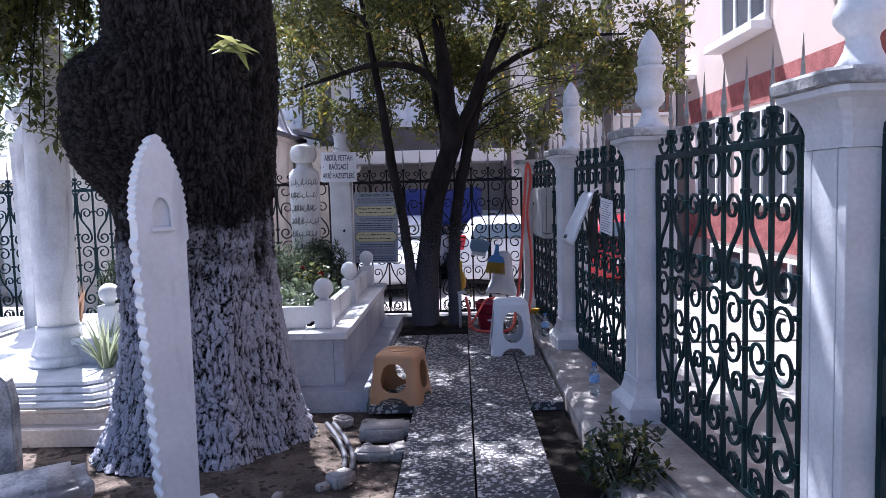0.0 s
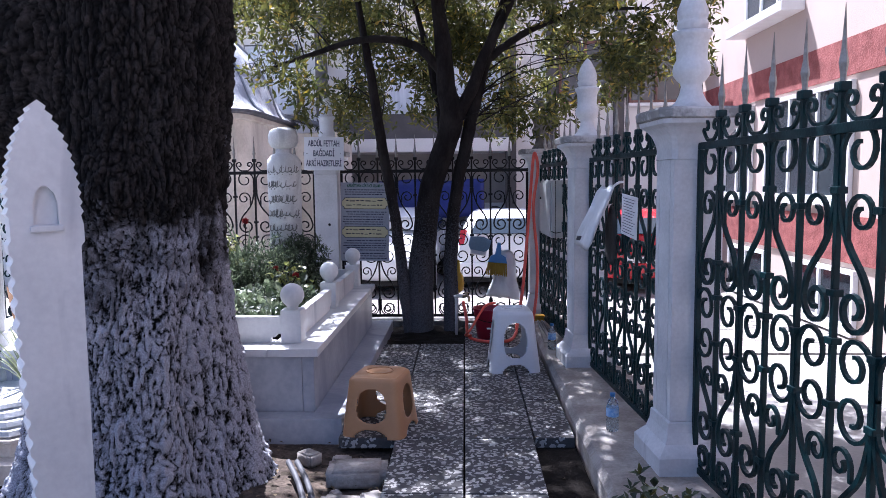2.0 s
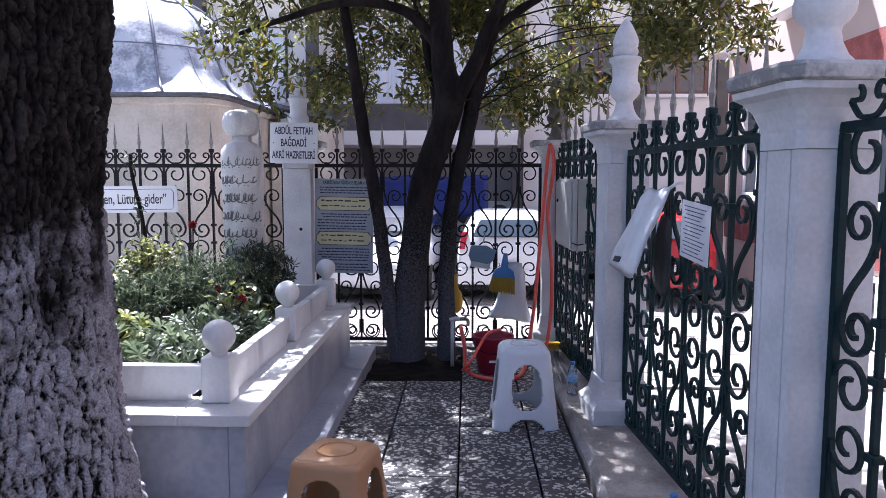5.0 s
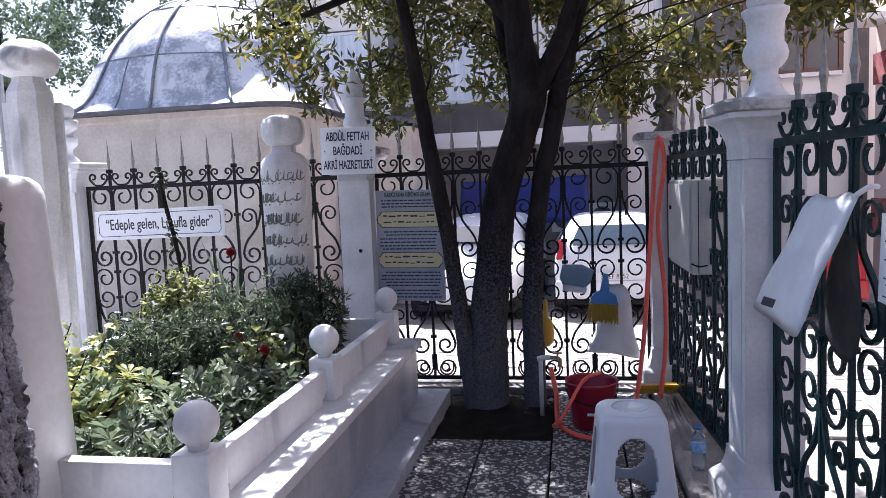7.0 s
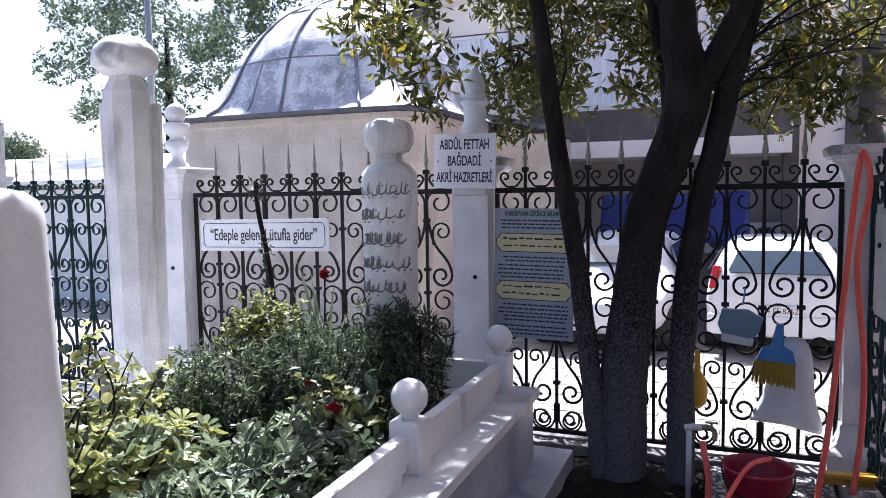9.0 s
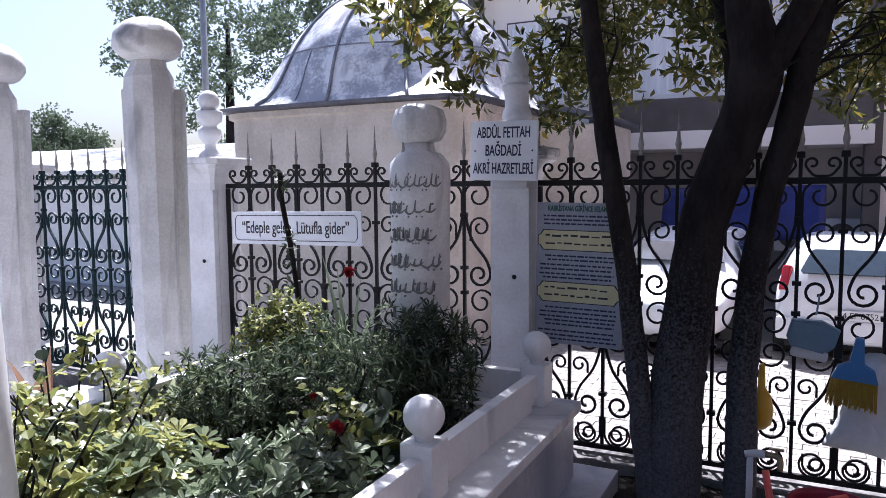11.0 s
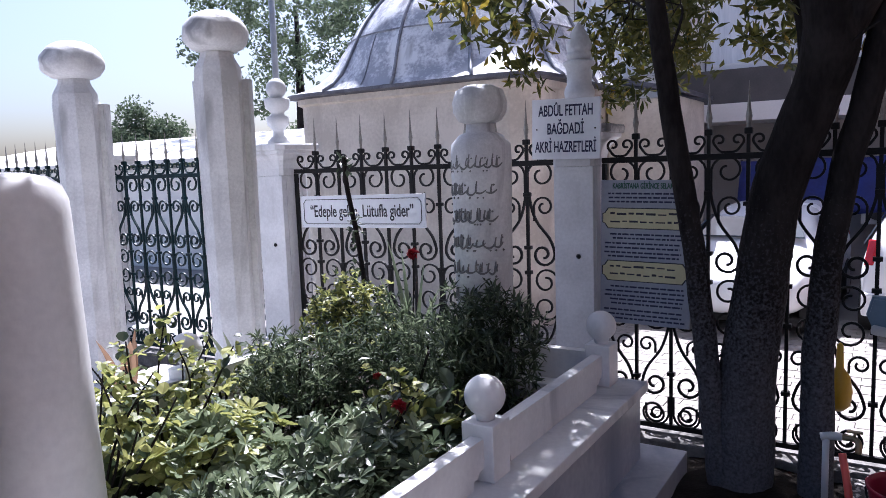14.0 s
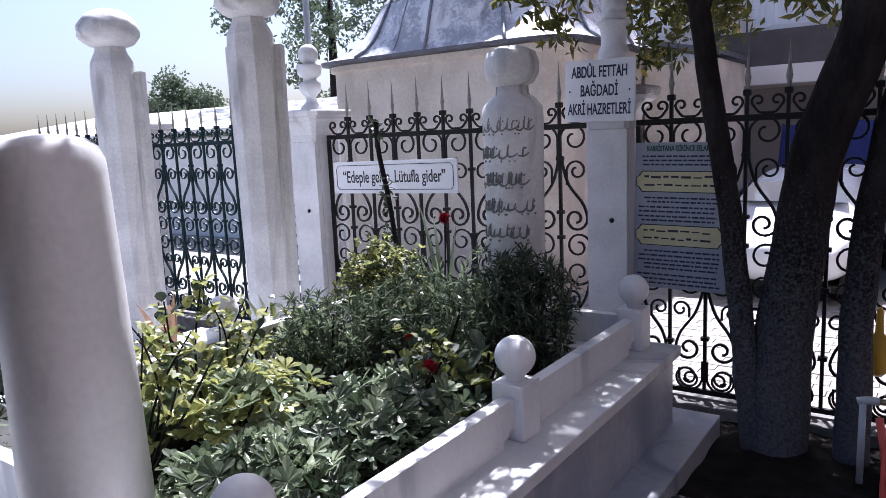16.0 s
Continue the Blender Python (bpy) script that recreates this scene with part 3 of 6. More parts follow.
bm = bmesh.new()
lay = bm.verts.layers.float.new("relief")
NA, NZ = 430, 400
rings = []
for j in range(NZ + 1):
    z = 3.6 * j / NZ
    ring = []
    for i in range(NA):
        a = 2 * math.pi * i / NA
        d = Vector((math.cos(a), math.sin(a), 0))
        c3 = Vector((d.x * 2, d.y * 2, z))
        r = 0.448 + 0.20 * math.exp(-z / 0.36) * (1 + 0.20 * math.sin(5 * a + 1.0)) * (1 - 0.45 * max(0.0, math.sin(a))) + 0.02 * min(1.0, max(0.0, z - 1.3))
        # burl that overhangs the flank above the wash and ends in a ledge
        ang = (a - math.radians(203) + math.pi) % (2 * math.pi) - math.pi
        edge = 0.06 * noise.noise(c3 * 1.7)
        low = 1 / (1 + math.exp(-(z - 1.72 - edge + 0.10 * math.cos(ang * 2)) * 17))
        high = 1 / (1 + math.exp((z - 2.29 + edge) * 26))
        burl = math.exp(-(ang / 0.72) ** 4) * low * high
        r += 0.275 * burl * (0.86 + 0.2 * noise.noise(c3 * 2.4))
        swell = math.exp(-((a - math.radians(285)) / 0.42) ** 2 - ((z - 1.45) / 0.22) ** 2)
        r += 0.07 * swell
        r += 0.040 * noise.noise(c3 * 1.1) + 0.018 * noise.noise(Vector((d.x * 5, d.y * 5, z * 2.0)))
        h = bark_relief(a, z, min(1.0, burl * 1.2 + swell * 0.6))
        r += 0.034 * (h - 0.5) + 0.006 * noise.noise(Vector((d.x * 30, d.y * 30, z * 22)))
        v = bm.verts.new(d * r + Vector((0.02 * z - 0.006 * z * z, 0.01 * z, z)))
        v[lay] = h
        ring.append(v)
    rings.append(ring)
for p, q in zip(rings, rings[1:]):
    for i in range(NA):
        bm.faces.new((p[i], p[(i + 1) % NA], q[(i + 1) % NA], q[i]))
bm.faces.new(rings[-1])
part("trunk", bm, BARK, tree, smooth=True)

# ---- laurel with several stems at the end of the path ----
laurel = thing("laurel_tree", pose(-0.35, 7.72, -0.04), "bay laurel with several bare stems and a yellowing crown", "tree")
stems = [
    ([(-0.05, 0.0, -0.05), (-0.04, 0.0, 0.45), (0.02, 0.0, 0.98), (0.09, 0.0, 1.42), (0.22, -0.02, 1.80), (0.29, -0.04, 2.05), (0.235, -0.06, 2.35), (0.21, -0.08, 2.75), (0.1, -0.1, 3.6)], [0.150, 0.128, 0.118, 0.110, 0.108, 0.115, 0.090, 0.080, 0.035]),
    ([(0.27, 0.02, -0.05), (0.26, 0.02, 0.6), (0.28, 0.03, 1.0), (0.35, 0.05, 1.5), (0.43, 0.05, 1.85), (0.50, 0.03, 2.2), (0.66, 0.04, 2.75), (0.9, 0.08, 3.5)], [0.078, 0.068, 0.064, 0.060, 0.060, 0.062, 0.05, 0.02]),
    ([(-0.12, -0.05, -0.05), (-0.16, -0.06, 0.22), (-0.215, -0.06, 0.7), (-0.265, -0.06, 1.15), (-0.375, -0.06, 1.8), (-0.45, -0.06, 2.3), (-0.52, -0.05, 2.75), (-0.65, 0, 3.5)], [0.066, 0.060, 0.056, 0.052, 0.050, 0.044, 0.036, 0.02]),
    ([(0.24, -0.03, 1.92), (0.36, -0.05, 2.10), (0.49, -0.08, 2.35), (0.64, -0.1, 2.7), (1.0, -0.1, 3.4)], [0.08, 0.068, 0.058, 0.048, 0.02]),
    ([(0.0, 0.12, 0.75), (0.10, 0.11, 1.4), (0.20, 0.09, 1.9), (0.08, 0.1, 2.6), (-0.1, 0.1, 3.3)], [0.05, 0.052, 0.05, 0.035, 0.015]),
    ([(0.22, -0.07, 2.45), (-0.05, -0.1, 2.72), (-0.5, -0.12, 2.78), (-1.0, -0.1, 2.66), (-1.5, -0.1, 2.5)], [0.05, 0.04, 0.032, 0.022, 0.010]),
    ([(0.62, 0.04, 2.6), (1.0, 0.0, 2.85), (1.5, -0.1, 3.0), (2.1, -0.2, 3.0)], [0.04, 0.032, 0.022, 0.010]),
]
for i, (pts, rad) in enumerate(stems):
    n = 6
    line = spline(pts, n)
    rr = []
    for k in range(len(line)):
        u = k / n
        j = min(int(u), len(rad) - 2)
        rr.append((rad[j] + (rad[j + 1] - rad[j]) * (u - j)) * (1 + 0.06 * noise.noise(line[k] * 7)))
    line = [p + Vector((0.012 * noise.noise(p * 5), 0.012 * noise.noise(p * 5 + Vector((9, 0, 0))), 0)) for p in line]
    part("stem", swept(line, rr, 14 if i < 3 else 12), STEM_WASH if i < 3 else STEM, laurel, "dark stem with a worn whitewashed foot" if i < 3 else "", smooth=True)


# ---- foliage ----
def leaf_quads(bm, p, d, up, length, width, bend=0.15):
    """One leaf from p along d: two bent halves."""
    side = d.cross(up)
    if side.length < 1e-4:
        side = d.cross(Vector((1, 0, 0)))
    side.normalize()
    nrm = side.cross(d).normalized()
    a = bm.verts.new(p)
    b = bm.verts.new(p + d * length * 0.5 + side * width * 0.5 + nrm * bend * width)
    c = bm.verts.new(p + d * length - nrm * bend * length * 0.5)
    e = bm.verts.new(p + d * length * 0.5 - side * width * 0.5 + nrm * bend * width)
    bm.faces.new((a, b, c))
    bm.faces.new((a, c, e))


def rand_dir(rng, zbias=0.0):
    while True:
        v = Vector((rng.uniform(-1, 1), rng.uniform(-1, 1), rng.uniform(-1, 1)))
        if 0.05 < v.length < 1:
            v.normalize()
            v.z += zbias
            return v.normalized()


def foliage(bms, rng, clumps, per, length, width, share=0.0, zbias=0.0):
    """Leaves on short twigs in clumps: (centre, radius); bms: one or two meshes, the second takes the share."""
    for c, r in clumps:
        c = Vector(c)
        for _ in range(int(per * r * r * 10)):
            p = c + rand_dir(rng) * r * rng.random() ** 0.45
            for k in range(rng.randint(3, 6)):
                d = rand_dir(rng, zbias)
                bm = bms[1] if len(bms) > 1 and rng.random() < share else bms[0]
                leaf_quads(bm, p + d * 0.01, d, rand_dir(rng), length * rng.uniform(0.7, 1.25), width * rng.uniform(0.7, 1.2))


rng = random.Random(3)
lines = [spline(p, 6) for p, _ in stems]
joints = [q for ln in lines for q in ln if q.z > 1.75]


def branch_to(bm, target, r=0.011):
    """A crooked branch from the nearest stem joint below the target, forking near its end."""
    below = [q for q in joints if q.z < target.z + 0.1] or joints
    start = min(below, key=lambda q: (q - target).length + 0.6 * abs(q.z - target.z + 0.35) + rng.uniform(0, 0.7))
    d = target - start
    pts = [start, start + d * 0.33 + Vector((rng.uniform(-0.1, 0.1), rng.uniform(-0.1, 0.1), 0.14)), start + d * 0.68 + Vector((rng.uniform(-0.09, 0.09), rng.uniform(-0.09, 0.09), 0.12)), target]
    ln = spline(pts, 5)
    sweep(bm, ln, [r * (1 - 0.75 * k / (len(ln) - 1)) for k in range(len(ln))], 5)
    for _ in range(3):
        e = ln[rng.randint(7, 13)]
        t2 = e + rand_dir(rng, 0.1) * rng.uniform(0.12, 0.3)
        sweep(bm, spline([e, e.lerp(t2, 0.5) + Vector((0, 0, 0.03)), t2], 3), 0.0035, 3)


clumps = []
while len(clumps) < 160:
    x, y, z = rng.uniform(-1.8, 2.7), rng.uniform(-1.5, 1.2), rng.uniform(1.9, 4.4)
    if -0.75 < x < 1.05 and y < 0.12 and z < 3.15 or x < -1.1 and rng.random() < 0.45:
        continue
    low = 2.08 + 0.10 * max(0, x - 0.6) ** 1.5 + 0.10 * math.sin(3.1 * x + 1) + 0.12 * max(0, -x - 1.0)
    if z < low or ((x - 0.4) / 2.4) ** 2 + (y / 1.5) ** 2 + ((z - 3.0) / 1.5) ** 2 > 1:
        continue
    clumps.append(((x, y, z), rng.uniform(0.15, 0.30)))
while len(clumps) < 182:
    clumps.append(((rng.uniform(-0.9, 1.2), rng.uniform(0.25, 1.1), rng.uniform(2.0, 2.8)), rng.uniform(0.13, 0.24)))
# extra clumps past the fence, mostly above view, added to shade grave and pit
while len(clumps) < 212:
    clumps.append(((rng.uniform(-1.7, 0.3), rng.uniform(0.6, 1.9), rng.uniform(2.75, 4.2)), rng.uniform(0.16, 0.30)))
while len(clumps) < 236:
    clumps.append(((rng.uniform(-2.2, 0.2), rng.uniform(1.0, 2.1), rng.uniform(3.2, 4.4)), rng.uniform(0.20, 0.32)))
green, yellow = bmesh.new(), bmesh.new()
foliage((green, yellow), rng, clumps, 78, 0.082, 0.028, 0.06)
part("crown", green, LEAF, laurel)
part("yellow_leaves", yellow, LEAF_YELLOW, laurel, "yellowing leaves")
bm = bmesh.new()
for c, r in clumps[::3]:
    branch_to(bm, Vector(c), rng.uniform(0.005, 0.011))
part("branchwork", bm, STEM, laurel)

# limbs and high crown of the old tree, over the path
for pts, r in (([(0.05, 0.05, 3.4), (0.5, 0.8, 4.2), (0.9, 2.0, 5.0), (1.0, 3.4, 5.6), (0.9, 4.6, 6.0)], 0.22), ([(0.05, 0.05, 3.4), (-0.6, 0.6, 4.4), (-1.0, 1.6, 5.4), (-1.2, 2.6, 6.2)], 0.20), ([(0.05, 0.0, 3.4), (0.6, -0.6, 4.3), (1.3, -1.3, 5.2), (2.0, -1.9, 5.8)], 0.18), ([(0.0, 0.0, 3.4), (-0.7, -0.7, 4.3), (-1.6, -1.2, 5.2), (-2.4, -1.4, 5.8)], 0.18)):
    ln = spline(pts, 6)
    part("limb", swept(ln, [r * (1 - 0.75 * k / (len(ln) - 1)) for k in range(len(ln))], 12), STEM, tree, smooth=True)
high = []
while len(high) < 158:
    x, y, z = rng.uniform(-3.4, 3.6), rng.uniform(-3.8, 6.0), rng.uniform(4.7, 8.0)
    if ((x - 0.4) / 3.2) ** 2 + ((y - 1.6) / 4.9) ** 2 + ((z - 6.3) / 1.7) ** 2 < 1 and not (x < -0.9 and y > 2.6):
        high.append(((x, y, z), rng.uniform(0.30, 0.55)))
bm = bmesh.new()
foliage((bm,), rng, high, 16, 0.17, 0.075)
part("crown", bm, LEAF, tree)


# ---- grave enclosure ----
tomb = thing("grave_enclosure", pose(-1.78, 6.2, -0.1), "white marble grave enclosure with low rails and ball-topped posts", "grave")
HX, Y0, Y1 = 0.97, -1.32, 1.38


def slab_part(name, x0, y0, z0, x1, y1, z1, mat, b=0.006, label=""):
    return part(name, boxed(x0, y0, z0, x1, y1, z1, b), mat, tomb, label)


slab_part("step", -HX - 0.16, Y0 - 0.10, 0.0, HX + 0.15, Y1 + 0.16, 0.165, MARBLE_GREY)
for nm, x0, y0, x1, y1 in (("side_wall", HX - 0.10, Y0 + 0.03, HX - 0.03, Y1 - 0.03), ("side_wall", -HX + 0.03, Y0 + 0.03, -HX + 0.10, Y1 - 0.03), ("end_wall", -HX + 0.102, Y0 + 0.03, HX - 0.102, Y0 + 0.1), ("end_wall", -HX + 0.102, Y1 - 0.1, HX - 0.102, Y1 - 0.03)):
    slab_part(nm, x0, y0, 0.166, x1, y1, 0.50, MARBLE_GREY, 0.004)
for nm, x0, y0, x1, y1 in (("coping", HX - 0.30, Y0, HX, Y1), ("coping", -HX, Y0, -HX + 0.30, Y1), ("coping", -HX + 0.302, Y0, HX - 0.302, Y0 + 0.26), ("coping", -HX + 0.302, Y1 - 0.26, HX - 0.302, Y1)):
    slab_part(nm, x0, y0, 0.501, x1, y1, 0.55, MARBLE)
post_me = mesh_of("post", boxed(-0.062, -0.062, 0, 0.062, 0.062, 0.20, 0.006), MARBLE)
ball_me = mesh_of("ball", lathe([(0.03, -0.02), (0.035, 0.0)] + [(0.072 * math.sin(math.pi * k / 16), 0.07 - 0.072 * math.cos(math.pi * k / 16)) for k in range(3, 17)], 28), MARBLE, True)
for y in (5.09 - 6.2, 6.28 - 6.2, 7.45 - 6.2):
    for x in (0.78, -0.78):
        po = shared("post", post_me, tomb, pose(x, y, 0.551))
        shared("ball", ball_me, po, pose(0, 0, 0.215))


def rail(x0, y0, x1, y1):
    """Low rail slab with a small notch cut under each end."""
    ln = math.hypot(x1 - x0, y1 - y0)
    pts = [(0, 0.05), (0.03, 0.05), (0.045, 0.03), (0.07, 0.03), (0.075, 0), (ln - 0.075, 0), (ln - 0.07, 0.03), (ln - 0.045, 0.03), (ln - 0.03, 0.05), (ln, 0.05), (ln, 0.155), (0, 0.155)]
    bm = outline_solid(bmesh.new(), pts, -0.025, 0.025)
    part("rail", bm, MARBLE, tomb, at=pose(x0, y0, 0.551, 0, 0, math.degrees(math.atan2(y1 - y0, x1 - x0))))


for x in (0.78, -0.78):
    rail(x, -1.11 + 0.063, x, 0.08 - 0.063)
    rail(x, 0.08 + 0.063, x, 1.25 - 0.063)
for y in (-1.11, 1.25):
    rail(-0.78 + 0.063, y, 0.78 - 0.063, y)
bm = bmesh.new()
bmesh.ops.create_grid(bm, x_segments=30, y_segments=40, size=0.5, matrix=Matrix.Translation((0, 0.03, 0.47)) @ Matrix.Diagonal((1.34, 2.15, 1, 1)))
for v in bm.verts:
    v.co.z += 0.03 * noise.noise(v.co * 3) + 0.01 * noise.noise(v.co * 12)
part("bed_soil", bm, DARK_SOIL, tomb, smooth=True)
# inscribed headstone and plain footstone
head = thing("headstone", pose(-1.605, 7.40, 0.36), "round white marble headstone with carved script and a turban top", "gravestone")
part("shaft", lathe([(0.145, 0), (0.150, 0.9), (0.155, 1.20), (0.150, 1.27), (0.11, 1.315), (0.075, 1.33), (0.072, 1.37)], 36), MARBLE_OLD, head, smooth=True)
part("turban", lathe([(0.07, 1.37), (0.11, 1.385), (0.135, 1.43), (0.138, 1.48), (0.12, 1.535), (0.07, 1.56), (0.01, 1.562)], 36), MARBLE_OLD, head, "carved turban", smooth=True)
foot = thing("footstone", pose(-1.645, 5.10, 0.36, 0.6, 0, 0), "smooth white marble footstone with a rounded top", "gravestone")
bm = lathe([(0.165, 0), (0.152, 0.7), (0.143, 1.08), (0.141, 1.115), (0.128, 1.15), (0.10, 1.172), (0.05, 1.183), (0.008, 1.185)], 40)
part("shaft", bm, MARBLE, foot, smooth=True)


def turban_stone(x, y, z0, h, w, turn, name_label):
    """Tall flat stone with chamfered edges, neck and a wound turban."""
    t = thing("gravestone", pose(x, y, z0, 0, 0, turn), name_label, "gravestone", "tall turban gravestones")
    body_h = h - 0.42
    prof = [(-w / 2 * 0.86, 0), (w / 2 * 0.86, 0), (w / 2, body_h), (-w / 2, body_h)]
    bm = outline_solid(bmesh.new(), prof, 0.02, 0.10, 0.006)
    part("slab", bm, MARBLE_OLD, t)
    bm = lathe([(w * 0.36, 0), (w * 0.42, body_h - 0.02), (w * 0.40, body_h + 0.06), (w * 0.30, body_h + 0.12), (w * 0.27, body_h + 0.16)], 8)
    bmesh.ops.rotate(bm, verts=bm.verts, matrix=Matrix.Rotation(math.pi / 8, 3, "Z"))
    for v in bm.verts:
        v.co.y *= 0.75
    part("shaft", bm, MARBLE_OLD, t)
    b = body_h + 0.15
    bm = lathe([(w * r, b + z) for r, z in ((0.27, 0), (0.36, 0.008), (0.44, 0.022), (0.50, 0.042), (0.535, 0.066), (0.545, 0.09), (0.538, 0.115), (0.515, 0.14), (0.475, 0.162), (0.42, 0.182), (0.34, 0.203), (0.24, 0.219), (0.12, 0.228), (0.01, 0.231))], 56)
    for v in bm.verts:
        a = math.atan2(v.co.y, v.co.x)
        k = 1 + 0.08 * abs(math.sin(2.5 * a + 38 * v.co.z)) ** 0.5 - 0.055 + 0.02 * noise.noise(v.co * 9)
        v.co.x *= k
        v.co.y *= k
    part("turban", bm, MARBLE_OLD, t, "wound stone turban", smooth=True)
    return t


turban_stone(-3.10, 7.05, -0.1, 2.58, 0.33, 28, "tall weathered gravestone with a stone turban")
turban_stone(-4.10, 6.80, -0.1, 2.5, 0.33, 28, "tall weathered gravestone with a stone turban")


def serrated_stone():
    """Slim tapering stone: toothed along one edge, a pointed arch on top and a small arched niche sunk into its face."""
    t = thing("gravestone", pose(-1.288, 3.10, -0.12, 0, -1.0, 38), "slim white gravestone with a serrated edge and a pointed arch top", "gravestone")
    h = 1.80
    right, left = [(0.072, 0), (0.096, 1.33), (0.108, 1.345), (0.108, 1.40)], [(-0.072, 0)]
    z = 0.05
    while z < 1.34:
        e = 0.074 + 0.020 * z
        left += [(-e, z), (-e - 0.010, z + 0.014), (-e - 0.012, z + 0.040), (-e - 0.002, z + 0.056)]
        z += 0.066
    for k in range(1, 13):
        u = k / 13
        x, zz = 0.102 * (1 - u ** 2.7), 1.40 + u * (h - 1.40)
        right += [(x, zz), (x + 0.009 * (1 - u * 0.5), zz + 0.012)]
        left += [(-x, zz), (-x - 0.009 * (1 - u * 0.5), zz + 0.012)]
    pts = right + [(0.0, h)] + left[::-1]
    part("slab", outline_solid(bmesh.new(), pts, -0.010, 0.10, 0.0), MARBLE, t)
    hole = [(0.036, 1.405), (0.036, 1.475), (0.028, 1.505), (0.012, 1.525), (0, 1.53), (-0.012, 1.525), (-0.028, 1.505), (-0.036, 1.475), (-0.036, 1.405)]
    bm = bmesh.new()
    for y in (-0.036, -0.0102):
        loops = []
        for ring in (pts, hole):
            vs = [bm.verts.new((x, y, z)) for x, z in ring]
            loops += [bm.edges.new((vs[i], vs[(i + 1) % len(vs)])) for i in range(len(vs))]
        bmesh.ops.triangle_fill(bm, edges=loops, use_beauty=True)
    n, m = len(pts), len(hole)
    bm.verts.ensure_lookup_table()
    k = n + m
    for base, cnt in ((0, n), (n, m)):
        for i in range(cnt):
            j = (i + 1) % cnt
            bm.faces.new([bm.verts[q] for q in (base + i, base + j, base + j + k, base + i + k)])
    bmesh.ops.recalc_face_normals(bm, faces=bm.faces)
    part("face", bm, MARBLE, t)
    part("shelf", boxed(-0.048, -0.052, 0, 0.048, -0.0365, 0.020, 0.004), MARBLE, t, at=pose(0, 0, 1.383))
    part("foot", boxed(-0.16, -0.10, -0.02, 0.20, 0.16, 0.10, 0.02), MARBLE_OLD, t)
    return t


serrated_stone()

# ---- column grave beyond the big tree ----
cg = thing("column_monument", pose(-2.88, 4.98, -0.1), "carved marble column on a stepped marble base", "monument")
WARM_STONE = material("warm_stained_marble", (0.60, 0.53, 0.46), (0.42, 0.35, 0.29), 3.0, 0.7, 0, 0.25, 60, 0.7, veins=((0.36, 0.28, 0.22), 2.2, 0.55))
part("base_step", cut_square([(0.74, 0.0), (0.74, 0.105), (0.725, 0.118)], 0.10), WARM_STONE, cg)
part("base_step", cut_square([(0.66, 0.119), (0.66, 0.185), (0.68, 0.195), (0.68, 0.212)], 0.12), WARM_STONE, cg)
for k, hw in enumerate((0.645, 0.605, 0.565)):
    part("moulding", cut_square([(hw, 0.213 + 0.036 * k), (hw + 0.012, 0.226 + 0.036 * k), (hw, 0.248 + 0.036 * k)], 0.12), MARBLE_OLD, cg)
part("top_slab", cut_square([(0.52, 0.322), (0.53, 0.330), (0.53, 0.352), (0.515, 0.358)], 0.14), MARBLE_OLD, cg)
part("column_foot", lathe([(0.205, 0.359), (0.208, 0.372), (0.208, 0.415), (0.196, 0.428), (0.180, 0.436), (0.186, 0.452), (0.180, 0.476), (0.155, 0.54), (0.143, 0.60), (0.150, 0.612), (0.150, 0.628), (0.138, 0.635)], 40), MARBLE_OLD, cg, smooth=True)
part("column", lathe([(0.134, 0.636), (0.135, 0.9), (0.145, 2.55), (0.145, 2.65), (0.12, 2.71), (0.10, 2.77)], 32), MARBLE_OLD, cg, smooth=True)
part("turban", lathe([(0.1, 2.77), (0.19, 2.81), (0.21, 2.89), (0.17, 2.98), (0.02, 3.03)], 32), MARBLE_OLD, cg, smooth=True)


